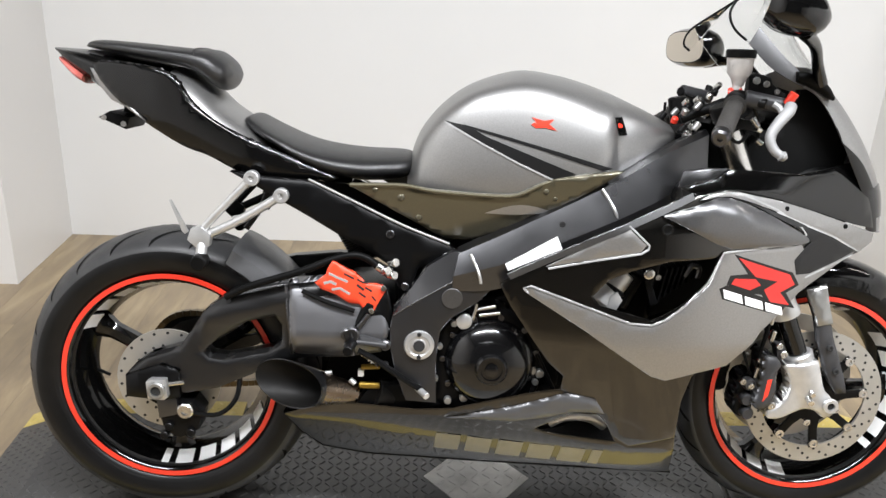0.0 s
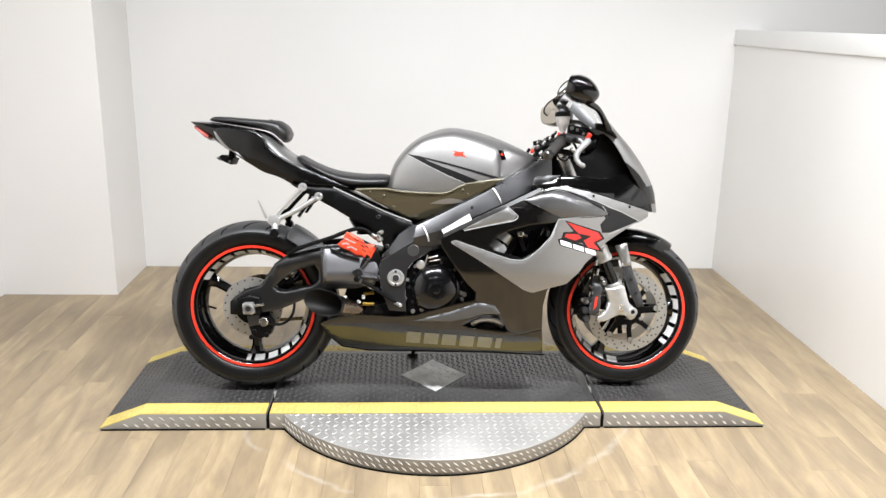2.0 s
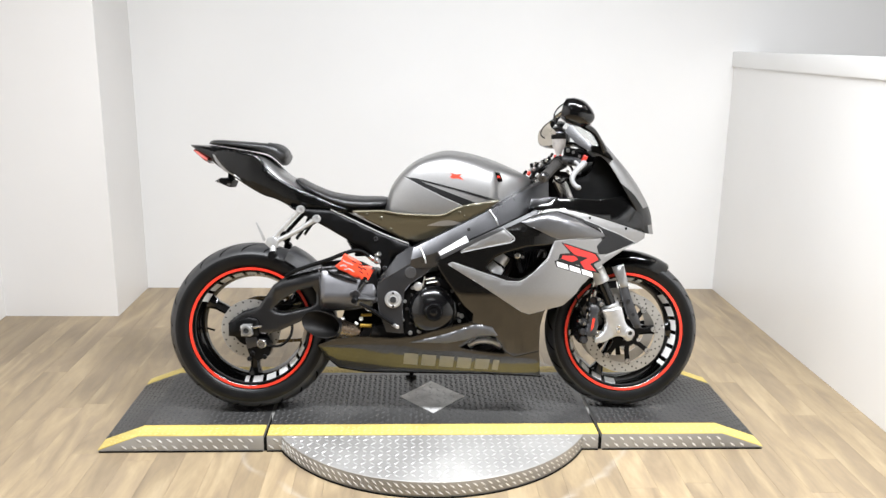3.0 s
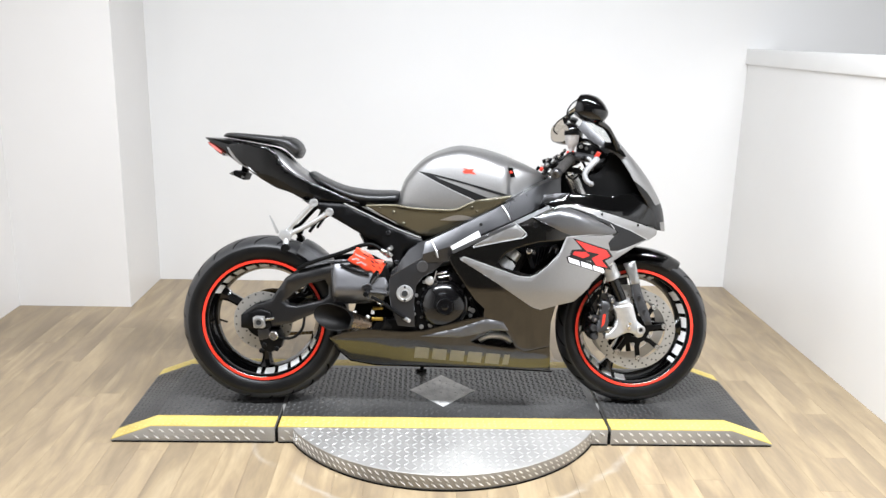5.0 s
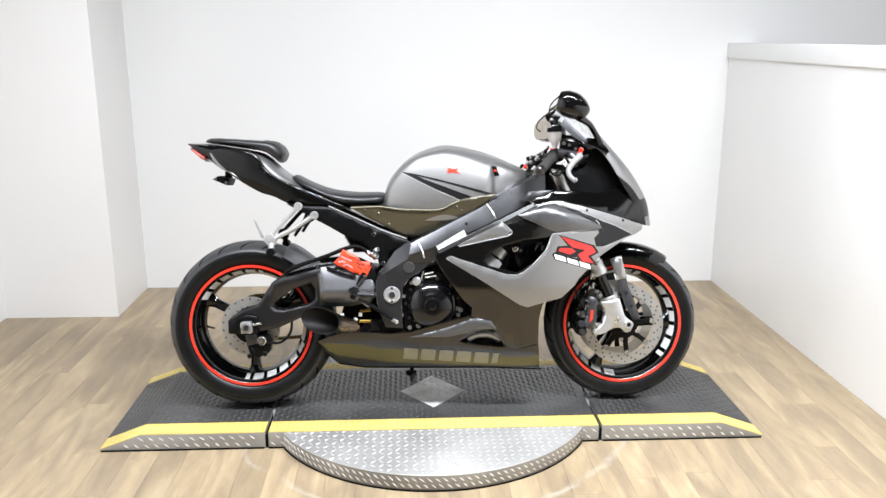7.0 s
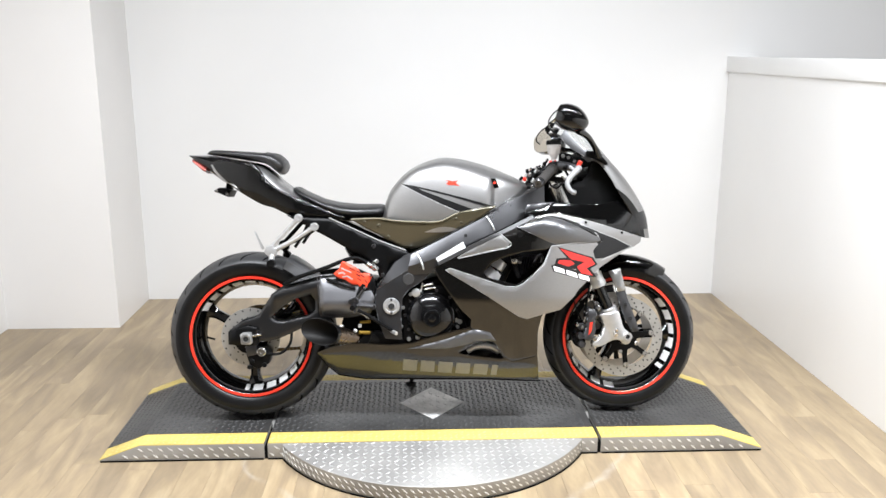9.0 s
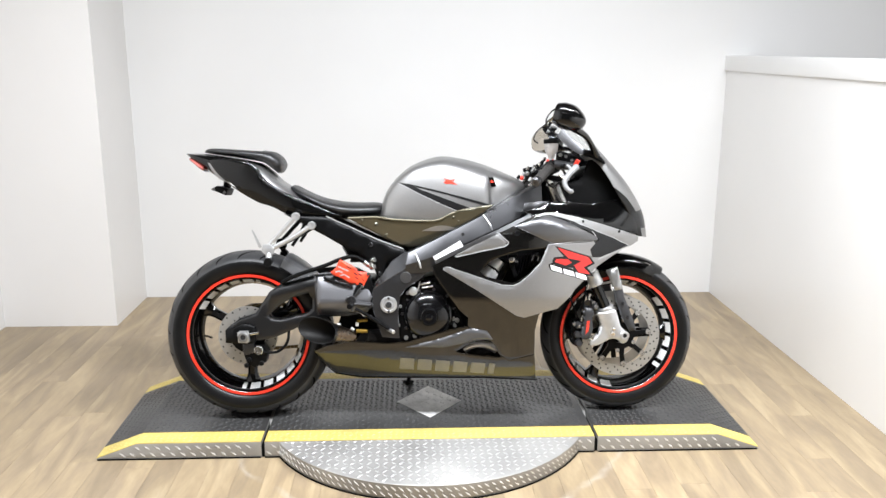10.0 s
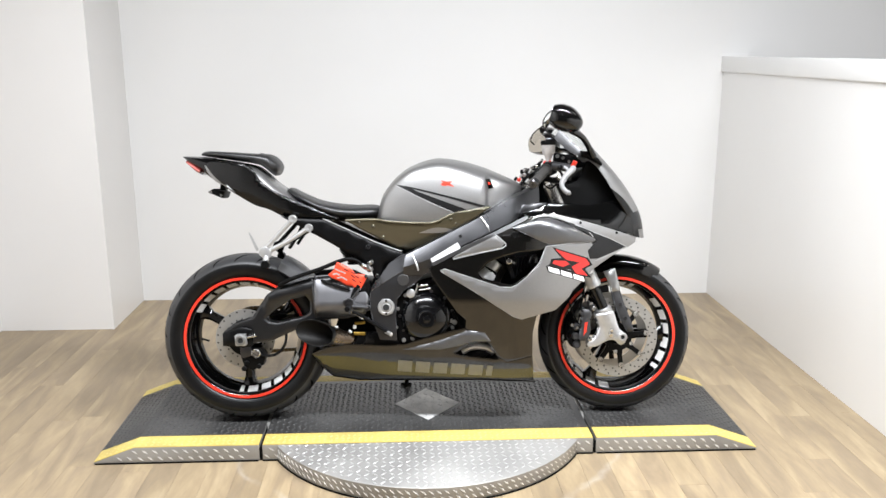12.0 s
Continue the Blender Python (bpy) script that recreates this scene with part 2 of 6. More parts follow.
# ---- mesh helpers ----
def part(name, bm, mat, parent=None, label="", smooth=True, sharp=38):
    while parent is not None and parent.parent and parent.parent.parent:
        parent = parent.parent
    bmesh.ops.recalc_face_normals(bm, faces=bm.faces)
    lay = bm.verts.layers.float_vector.get("facing")
    facing = None
    if lay:
        bm.verts.index_update()
        facing = [tuple(v[lay]) for v in bm.verts]
        bm.verts.layers.float_vector.remove(lay)
    me = bpy.data.meshes.new(name)
    bm.to_mesh(me)
    bm.free()
    me.materials.append(mat)
    if facing:
        me.polygons.foreach_set("use_smooth", [True] * len(me.polygons))
        me.normals_split_custom_set_from_vertices(facing)
    elif smooth:
        me.polygons.foreach_set("use_smooth", [True] * len(me.polygons))
        me.set_sharp_from_angle(angle=radians(sharp))
    ob = new(name, me)
    if parent is not None:
        ob.parent = parent
    if label:
        ob["label"] = label
    return ob


def empty(name, m, label, category, group="", kind=""):
    ob = new(name)
    ob.matrix_world = m
    ob.empty_display_size = 0.1
    return tagged(ob, label, category, group, kind)


def add_box(bm, x0, x1, y0, y1, z0, z1, bevel=0.0, seg=2):
    m = Matrix.LocRotScale(((x0 + x1) / 2, (y0 + y1) / 2, (z0 + z1) / 2), None, (x1 - x0, y1 - y0, z1 - z0))
    vs = bmesh.ops.create_cube(bm, size=1, matrix=m)["verts"]
    if bevel:
        es = list({e for v in vs for e in v.link_edges})
        bmesh.ops.bevel(bm, geom=es, offset=bevel, segments=seg, affect="EDGES", profile=0.6)
    return bm


def box(x0, x1, y0, y1, z0, z1, bevel=0.0, seg=2):
    return add_box(bmesh.new(), x0, x1, y0, y1, z0, z1, bevel, seg)


def catmull(pts, n=4, closed=False):
    """A smooth curve through the points, n steps a span."""
    p = [Vector(q) for q in pts]
    k = len(p)
    out = []
    for i in range(k if closed else k - 1):
        a, b, c, d = (p[(i - 1) % k] if closed or i else p[0] * 2 - p[1]), p[i], p[(i + 1) % k], (p[(i + 2) % k] if closed or i + 2 < k else p[-1] * 2 - p[-2])
        for s in range(n):
            t = s / n
            out.append(0.5 * (2 * b + (c - a) * t + (2 * a - 5 * b + 4 * c - d) * t * t + (3 * b - a - 3 * c + d) * t ** 3))
    if not closed:
        out.append(p[-1])
    return out


def rounded(pts, times=2, cut=0.25):
    """Chaikin rounding of a closed outline in (x, z)."""
    p = [tuple(q) for q in pts]
    for _ in range(times):
        q = []
        for i, a in enumerate(p):
            b = p[(i + 1) % len(p)]
            q.append((a[0] + (b[0] - a[0]) * cut, a[1] + (b[1] - a[1]) * cut))
            q.append((b[0] - (b[0] - a[0]) * cut, b[1] - (b[1] - a[1]) * cut))
        p = q
    return p


def lerp_table(table):
    """A smooth curve through (x, value) pairs."""
    xs, ys = zip(*table)
    fx = np.linspace(xs[0], xs[-1], 400)
    fy = np.interp(fx, xs, ys)
    k = np.hanning(61)
    k /= k.sum()
    pad = np.concatenate([2 * fy[0] - fy[30:0:-1], fy, 2 * fy[-1] - fy[-2:-32:-1]])
    fy = np.convolve(pad, k, "valid")
    return lambda v: float(np.interp(v, fx, fy))


def border_distance(p, loops):
    best = 9.0
    for lp in loops:
        a = np.array(lp)
        b = np.roll(a, -1, axis=0)
        d = b - a
        t = np.clip(((p - a) * d).sum(1) / np.maximum((d * d).sum(1), 1e-12), 0, 1)
        best = min(best, float(np.sqrt((((a + d * t[:, None]) - p) ** 2).sum(1)).min()))
    return best


def sheet(outline, wide, thick=0.004, edge=0.006, step=0.02, holes=(), side=-1, drop=None):
    """A curved panel over an outline in (x, z): wide(x, z) is how far it stands out to the side, edges rolled in."""
    bm = bmesh.new()
    loop = [tuple(q) for q in outline]
    if holes:
        es = []
        for ring in [loop] + [list(h) for h in holes]:
            vs = [bm.verts.new((x, 0, z)) for x, z in ring]
            es += [bm.edges.new((vs[k], vs[(k + 1) % len(vs)])) for k in range(len(vs))]
        bmesh.ops.triangle_fill(bm, edges=es, use_beauty=True, normal=(0, 1, 0))
    else:
        bm.faces.new([bm.verts.new((x, 0, z)) for x, z in loop])
    if edge:
        for cut in (0.25, 0.75):
            bmesh.ops.inset_region(bm, faces=bm.faces[:] if cut < 0.5 else inner, thickness=edge * (0.25 if cut < 0.5 else 0.5), depth=0, use_boundary=True, use_even_offset=False)
            inner = [f for f in bm.faces if not any(e.is_boundary for e in f.edges)] if cut < 0.5 else []
            if not inner:
                break
    xs, zs = [p[0] for p in loop], [p[1] for p in loop]
    for lo, hi, axis in ((min(xs), max(xs), (1, 0, 0)), (min(zs), max(zs), (0, 0, 1))):
        for k in range(1, int((hi - lo) / step) + 1):
            v = lo + k * step + 0.00037
            if v < hi - 0.001:
                bmesh.ops.bisect_plane(bm, geom=bm.verts[:] + bm.edges[:] + bm.faces[:], plane_co=Vector(axis) * v, plane_no=axis, dist=1e-5)
    loops = [list(outline)] + [list(h) for h in holes]
    roll = edge if drop is None else drop
    def out(x, z):
        d = border_distance(np.array((x, z)), loops) if edge else 9.0
        k = max(0.0, 1 - d / edge) if edge else 0
        return wide(x, z) - roll * (1 - math.sqrt(max(0, 1 - k * k)))

    lay = bm.verts.layers.float_vector.new("facing")
    flat = max(edge, 0.004)
    for v in bm.verts:
        x, z = v.co.x, v.co.z
        v.co.y = side * out(x, z)
        h = 0.012
        d = border_distance(np.array((x, z)), loops)
        nrm = Vector((-(wide(x + h, z) - wide(x - h, z)) / (2 * h), 1, -(wide(x, z + h) - wide(x, z - h)) / (2 * h)))
        if edge > 0.0025 and d < edge:
            gx = (border_distance(np.array((x + 0.0008, z)), loops) - border_distance(np.array((x - 0.0008, z)), loops))
            gz = (border_distance(np.array((x, z + 0.0008)), loops) - border_distance(np.array((x, z - 0.0008)), loops))
            g = Vector((gx, 0, gz))
            if g.length > 1e-6:
                nrm -= g.normalized() * min(1.6, (roll / edge) * 1.2 * (1 - d / edge))
        nrm.normalize()
        v[lay] = (nrm.x, side * nrm.y, nrm.z)
    ret = bmesh.ops.extrude_face_region(bm, geom=bm.faces[:])
    for v in ret["geom"]:
        if isinstance(v, bmesh.types.BMVert):
            v.co.y -= side * thick
            v[lay] = (0, -side, 0)
    return bm


def prism(outline, y0, y1, bevel=0.003, seg=2):
    """A plate with an outline in (x, z), from y0 to y1, with broken edges."""
    bm = bmesh.new()
    f = bm.faces.new([bm.verts.new((x, y0, z)) for x, z in outline])
    ret = bmesh.ops.extrude_face_region(bm, geom=[f])
    for v in ret["geom"]:
        if isinstance(v, bmesh.types.BMVert):
            v.co.y = y1
    if bevel:
        bmesh.ops.recalc_face_normals(bm, faces=bm.faces)
        es = [e for e in bm.edges if abs(e.verts[0].co.y - e.verts[1].co.y) < 1e-6]
        bmesh.ops.bevel(bm, geom=es, offset=bevel, segments=seg, affect="EDGES", profile=0.6)
    return bm


def add_lathe(bm, origin, axis, profile, n=24, closed=False):
    """Spins (distance along axis, radius) pairs about the axis."""
    q = Vector(axis).to_track_quat("Z", "Y").to_matrix()
    o = Vector(origin)
    rings = []
    for d, r in profile:
        if r < 1e-6:
            rings.append([bm.verts.new(o + q @ Vector((0, 0, d)))])
        else:
            rings.append([bm.verts.new(o + q @ Vector((r * math.cos(a), r * math.sin(a), d))) for a in (2 * math.pi * k / n for k in range(n))])
    pairs = list(zip(rings, rings[1:])) + ([(rings[-1], rings[0])] if closed else [])
    for a, b in pairs:
        for k in range(n):
            l = (k + 1) % n
            if len(a) == 1 and len(b) == 1:
                continue
            if len(a) == 1:
                bm.faces.new((a[0], b[k], b[l]))
            elif len(b) == 1:
                bm.faces.new((a[k], a[l], b[0]))
            else:
                bm.faces.new((a[k], a[l], b[l], b[k]))
    return bm


def lathe(origin, axis, profile, n=24, closed=False):
    return add_lathe(bmesh.new(), origin, axis, profile, n, closed)


def add_rod(bm, p0, p1, r, r1=None, n=14, chamfer=0.15):
    d = Vector(p1) - Vector(p0)
    h, r1 = d.length, r if r1 is None else r1
    c = min(r, r1) * chamfer
    return add_lathe(bm, p0, d, [(0, 0), (0, r - c), (c, r), (h - c, r1), (h, r1 - c), (h, 0)], n)


def rod(p0, p1, r, r1=None, n=14, chamfer=0.15):
    return add_rod(bmesh.new(), p0, p1, r, r1, n, chamfer)


def add_tube(bm, pts, r, n=8, smooth=4):
    p = catmull(pts, smooth) if smooth and len(pts) > 2 else [Vector(q) for q in pts]
    rs = r if callable(r) else (lambda s: r)
    up, rings = None, []
    for i, q in enumerate(p):
        t = (p[min(i + 1, len(p) - 1)] - p[max(i - 1, 0)]).normalized()
        if up is None:
            up = t.orthogonal().normalized()
        up = (up - t * up.dot(t)).normalized()
        sd = t.cross(up)
        rad = rs(i / (len(p) - 1))
        rings.append([bm.verts.new(q + (up * math.cos(a) + sd * math.sin(a)) * rad) for a in (2 * math.pi * k / n for k in range(n))])
    for a, b in zip(rings, rings[1:]):
        for k in range(n):
            bm.faces.new((a[k], a[(k + 1) % n], b[(k + 1) % n], b[k]))
    bm.faces.new(rings[0]), bm.faces.new(rings[-1])
    return bm


def tube(pts, r, n=8, smooth=4):
    return add_tube(bmesh.new(), pts, r, n, smooth)


def loft(stations, n=28, steps=4, cap=True):
    """Skins sections (x, z bottom, z top, half width, roundness[, y]) along x; roundness 2 is an ellipse, more is boxier."""
    st = [tuple(v) for v in catmull([Vector(s) for s in stations], steps)] if steps > 1 else stations
    bm = bmesh.new()
    rings = []
    for s in st:
        x, zb, zt, hw, e = s[:5]
        zm, zh, k = (zb + zt) / 2, max(0.0005, (zt - zb) / 2), 2 / e
        ring = []
        for i in range(n):
            a = 2 * math.pi * i / n
            c, w = math.cos(a), math.sin(a)
            ring.append(bm.verts.new((x, math.copysign(abs(c) ** k, c) * max(hw, 0.0005), zm + zh * math.copysign(abs(w) ** k, w))))
        rings.append(ring)
    for a, b in zip(rings, rings[1:]):
        for k in range(n):
            bm.faces.new((a[k], a[(k + 1) % n], b[(k + 1) % n], b[k]))
    if cap:
        bm.faces.new(rings[0]), bm.faces.new(rings[-1])
    return bm


def skin(lines, thick=0.0, n=12, flat=()):
    """A shell between lines of points (x, y, z), each resampled to n + 1 points, thickened towards the middle plane."""
    bm = bmesh.new()
    rows = []
    for line in lines:
        p = [np.array(q) for q in line]
        s = np.concatenate([[0], np.cumsum([np.linalg.norm(b - a) for a, b in zip(p, p[1:])])])
        rows.append([bm.verts.new([float(np.interp(s[-1] * k / n, s, [q[c] for q in p])) for c in range(3)]) for k in range(n + 1)])
    for a, b in zip(rows, rows[1:]):
        for k in range(n):
            bm.faces.new((a[k], a[k + 1], b[k + 1], b[k]))
    if thick:
        ret = bmesh.ops.extrude_face_region(bm, geom=bm.faces[:])
        for v in ret["geom"]:
            if isinstance(v, bmesh.types.BMVert):
                v.co.y -= math.copysign(thick, v.co.y)
    return bm


def stripe(line, width):
    """The outline of a band of that width along an open line in (x, z)."""
    p = [Vector(q) for q in line]
    a, b = [], []
    for i, q in enumerate(p):
        t = (p[min(i + 1, len(p) - 1)] - p[max(i - 1, 0)]).normalized()
        nrm = Vector((-t.y, t.x)) * (width / 2)
        a.append(tuple(q + nrm)), b.append(tuple(q - nrm))
    return a + b[::-1]


# ---- room ----
def wall(name, boxes, label):
    bm = bmesh.new()
    for b in boxes:
        add_box(bm, *b)
    return tagged(part(name, bm, M_WALL, None, "", False), label, "wall", "", "structure")


BACK, LEFT, RIGHT, TOP = 1.757, -2.235, 1.738, 2.9
wall("wall_north", [(-1.65, 4.2, BACK, BACK + 0.12, 0, TOP)], "smooth white painted back wall behind the turntable")
wall("wall_column", [(LEFT - 0.12, -1.65, 1.235, BACK + 0.12, 0, TOP)], "white painted wall projection in the corner").data.materials[0] = M_WALL_SIDE
wall("wall_west", [(LEFT - 0.12, LEFT, -5.6, 1.235, 0, TOP)], "white painted side wall with a faint warm tint").data.materials[0] = M_WALL_SIDE
wall("wall_east", [(RIGHT, RIGHT + 0.12, -5.6, BACK, 0, 1.325)], "glossy white half-height partition wall")
# Unseen walls coloured dark in place of a dim room, for darker reflections.
M_DIM = material("dim_room_stand_in", (0.07, 0.068, 0.066), 0.7, 0, 0, 0.1, 2)
wall("wall_south", [(LEFT - 0.12, 4.2, -5.72, -5.6, 0, TOP)], "unseen wall coloured dark behind the camera").data.materials[0] = M_DIM
wall("wall_far_east", [(4.2, 4.32, -5.72, BACK + 0.12, 0, TOP)], "unseen wall coloured dark beyond the partition").data.materials[0] = M_DIM
cap = tagged(part("trim_partition_cap", box(RIGHT - 0.014, RIGHT + 0.134, -5.6, BACK, 1.325, 1.41, 0.004), M_TRIM), "white painted cap board on the partition", "trim", "", "structure")
# Unseen ceiling, darkened in colour to dim what the bike reflects.
tagged(part("ceiling", box(LEFT - 0.12, 4.32, -5.72, BACK + 0.12, TOP, TOP + 0.12), M_CEIL, None, "", False), "unseen ceiling coloured dark", "ceiling", "", "structure")
floor = tagged(part("floor", box(LEFT - 0.12, 4.32, -5.72, BACK + 0.12, -0.1, -0.006), M_JOINT, None, "", False), "oak-look vinyl plank floor", "floor", "", "structure")


# ---- turntable and ramps ----
DECK, Y0, Y1, YT, YB = 0.062, -0.275, 0.37, -0.19, 0.30
XL, XR, SL, SR, FL, FR = -0.63, 0.585, -1.08, 1.04, -1.225, 1.195


def tread(name, places, mat, parent, length=0.0135, width=0.0034, height=0.0018):
    """Raised tread bars of checker plate, joined: each place is a point, a normal and the way its bar points."""
    vs, fs = [], []
    for p, nrm, way in places:
        p, nrm, way = Vector(p), Vector(nrm).normalized(), Vector(way).normalized()
        side = nrm.cross(way)
        k = len(vs)
        vs += [p - way * length, p + side * width, p + way * length, p - side * width, p - way * length * 0.5 + nrm * height, p + way * length * 0.5 + nrm * height]
        fs += [(k, k + 4, k + 5, k + 1), (k + 1, k + 5, k + 2), (k + 2, k + 5, k + 4, k + 3), (k + 3, k + 4, k)]
    me = bpy.data.meshes.new(name)
    me.from_pydata(vs, [], fs)
    me.materials.append(mat)
    ob = new(name, me)
    ob.parent = parent
    ob["kind"] = "stuff"
    return ob


def flat_tread(x0, x1, y0, y1, z, keep=lambda x, y: True, pitch=0.028, lift=lambda x: 0.0, tilt=lambda x: (0, 0, 1)):
    out = []
    for i in range(int((x1 - x0) / pitch)):
        for j in range(int((y1 - y0) / pitch)):
            x, y = x0 + (i + 0.5) * pitch, y0 + (j + 0.5) * pitch
            if keep(x, y):
                nrm = Vector(tilt(x))
                d = Vector((1, 1 if (i + j) % 2 else -1, 0))
                out.append(((x, y, z + lift(x)), nrm, d - nrm * d.dot(nrm)))
    return out


def face_tread(x0, x1, y, z0, z1, pitch=0.05, keep=lambda x, z: True):
    out = []
    for i in range(int((x1 - x0) / pitch)):
        for j in range(2):
            x, z = x0 + (i + 0.3 + 0.5 * j) * pitch, z0 + (j + 0.5) * (z1 - z0) / 2
            if keep(x, z):
                out.append(((x, y, z), (0, -1, 0), (1, 0, -0.75)))
    return out


CX, CY, CR = -0.025, 0.02, 0.62
turntable = empty("turntable", pose(0, 0, 0), "round tread-plate turntable with black rubber deck and yellow stripes", "turntable")
part("disc", lathe((CX, CY, 0.002), (0, 0, 1), [(0, 0), (0, CR - 0.002), (0.004, CR), (DECK - 0.006, CR), (DECK - 0.004, CR - 0.003), (DECK - 0.004, 0)], 128), M_PLATE, turntable, "aluminium tread-plate disc")
tread("disc_tread", flat_tread(CX - CR, CX + CR, CY - CR, CY + CR, DECK - 0.002, lambda x, y: (y < Y0 or y > Y1) and (x - CX) ** 2 + (y - CY) ** 2 < (CR - 0.012) ** 2), M_DISCBAR, turntable)
rim_bars = []
for k in range(300):
    a = 2 * math.pi * k / 300
    c, s = math.cos(a), math.sin(a)
    if CY + CR * s < Y0 or CY + CR * s > Y1:
        rim_bars.append(((CX + (CR + 0.0002) * c, CY + (CR + 0.0002) * s, 0.02 + 0.022 * (k % 2)), (c, s, 0), (-s, c, -0.8)))
tread("rim_tread", rim_bars, M_BARS, turntable)
# Dark ring added for the shadow gap under the disc's edge.
part("base_seal", lathe((CX, CY, 0.0006), (0, 0, 1), [(0, CR - 0.01), (0, CR + 0.003), (0.004, CR + 0.003), (0.005, CR - 0.01)], 128, True), M_MATTE, turntable, "dark strip for the shadow line at the base")
# Dark filler puts the shade of the gap between deck and ramp into colour.
for x in (XL, XR + 0.001):
    part("joint_strip", box(x - 0.012, x + 0.012, Y0 + 0.003, Y1 - 0.003, 0.004, DECK - 0.016), M_MATTE, turntable, "dark filler for the shaded joint")
# Dark strip added for the contact shadow under the deck front.
part("base_seal", box(XL + 0.006, XR - 0.005, Y0 - 0.003, Y0 + 0.01, 0.0006, 0.0055), M_MATTE, turntable, "dark strip for the shadow line at the base")
part("deck", box(XL + 0.006, XR - 0.005, Y0, Y1, 0.002, DECK, 0.0015), M_PLATE, turntable, "aluminium tread-plate deck frame", True)
part("rubber_mat", box(XL + 0.008, XR - 0.007, YT, YB, DECK - 0.001, DECK + 0.004, 0.001), M_MAT, turntable, "black ribbed rubber mat")
DIA = lambda x, y: abs(x + 0.02) / 0.13 + abs(y - 0.05) / 0.152
tread("mat_tread", flat_tread(XL + 0.01, XR - 0.01, YT + 0.004, YB - 0.004, DECK + 0.004, lambda x, y: DIA(x, y) > 1.06, 0.021), M_MATBAR, turntable, 0.011)
for ya, yb in ((Y0 + 0.001, YT), (YB, Y1 - 0.001)):
    tread("stripe_tread", flat_tread(XL + 0.01, XR - 0.01, ya + 0.004, yb - 0.002, DECK + 0.003, lambda x, y: True, 0.021), M_YELLOWBAR, turntable, 0.010, 0.003, 0.0015)
    part("yellow_stripe", box(XL + 0.007, XR - 0.006, ya, yb, DECK - 0.001, DECK + 0.003, 0.001), M_YELLOW, turntable, "yellow safety stripe")
bm = bmesh.new()
dia = [bm.verts.new((-0.02 + a * 0.129, 0.05 + b * 0.152, DECK + 0.0035)) for a, b in ((1, 0), (0, 1), (-1, 0), (0, -1))]
ret = bmesh.ops.extrude_face_region(bm, geom=[bm.faces.new(dia)])
for v in ret["geom"]:
    if isinstance(v, bmesh.types.BMVert):
        v.co.z += 0.0025
diamond = part("diamond_plate", bm, M_DIAMOND, turntable, "bare aluminium diamond-shaped plate")
tread("diamond_tread", flat_tread(-0.15, 0.11, -0.1, 0.2, DECK + 0.006, lambda x, y: DIA(x, y) < 0.9), M_DISCBAR, turntable)
tread("front_tread", face_tread(XL + 0.01, XR - 0.01, Y0 - 0.0002, 0.006, DECK - 0.004, 0.036, lambda x, z: (x - CX) ** 2 + (Y0 - CY) ** 2 > CR ** 2), M_BARS, turntable, 0.0135, 0.0042)


def ramp(xi, xs, xf, label):
    """A drive-on ramp: flat from xi to xs, then down to the floor at xf."""
    top = empty("ramp", pose(0, 0, 0), label, "ramp", "turntable ramps")
    body = [(xi, 0.002), (xi, DECK), (xs, DECK), (xf, 0.008), (xf, 0.002)]
    part("ramp_body", prism(body, Y0, Y1, 0.0012), M_PLATE, top, "aluminium tread-plate body", True, 20)
    q = 0.004
    skin = [(xi, DECK - 0.001), (xi, DECK + q), (xs, DECK + q), (xf, 0.008 + q), (xf, 0.007), (xs, DECK - 0.001)]
    part("rubber_mat", prism(skin, YT, YB, 0.0008), M_MAT, top, "black ribbed rubber mat", True, 20)
    q = 0.003
    skin = [(xi, DECK - 0.001), (xi, DECK + q), (xs, DECK + q), (xf, 0.008 + q), (xf, 0.007), (xs, DECK - 0.001)]
    for ya, yb in ((Y0 + 0.001, YT), (YB, Y1 - 0.001)):
        part("yellow_stripe", prism(skin, ya, yb, 0.0008), M_YELLOW, top, "yellow safety stripe", True, 20)
    a, b = min(xi, xf), max(xi, xf)
    # Dark strip for the shadow line where the ramp meets the floor.
    part("base_seal", box(a + 0.004, b - 0.004, Y0 - 0.003, Y0 + 0.01, 0.0006, 0.0055), M_MATTE, top, "dark strip for the shadow line at the base")
    over = lambda x: max(0.0, (x - xs) / (xf - xs)) if (x - xs) * (xf - xs) > 0 else 0.0
    drop = DECK - 0.008
    lift = lambda x: -drop * over(x)
    tilt = lambda x: (drop * (1 if xf > xs else -1), 0, abs(xf - xs)) if over(x) > 0 else (0, 0, 1)
    for ya, yb in ((Y0 + 0.001, YT), (YB, Y1 - 0.001)):
        tread("stripe_tread", flat_tread(a + 0.006, b - 0.006, ya + 0.004, yb - 0.002, DECK + 0.003, lambda x, y: True, 0.021, lift, tilt), M_YELLOWBAR, top, 0.010, 0.003, 0.0015)
    tread("mat_tread", flat_tread(a + 0.006, b - 0.006, YT + 0.004, YB - 0.004, DECK + 0.004, lambda x, y: True, 0.021, lift, tilt), M_MATBAR, top, 0.011)
    tread("front_tread", face_tread(a + 0.01, b - 0.01, Y0 - 0.0002, 0.006, DECK - 0.004, 0.036, lambda x, z: z + 0.012 < DECK - drop * over(x)), M_BARS, top, 0.0135, 0.0042)
    return top


ramp(XL - 0.006, SL, FL, "tread-plate ramp with black mat and yellow stripes, under the rear wheel")
ramp(XR + 0.007, SR, FR, "tread-plate ramp with black mat and yellow stripes, under the front wheel")

# ---- motorcycle ----
LEAN_ANGLE = 9.4
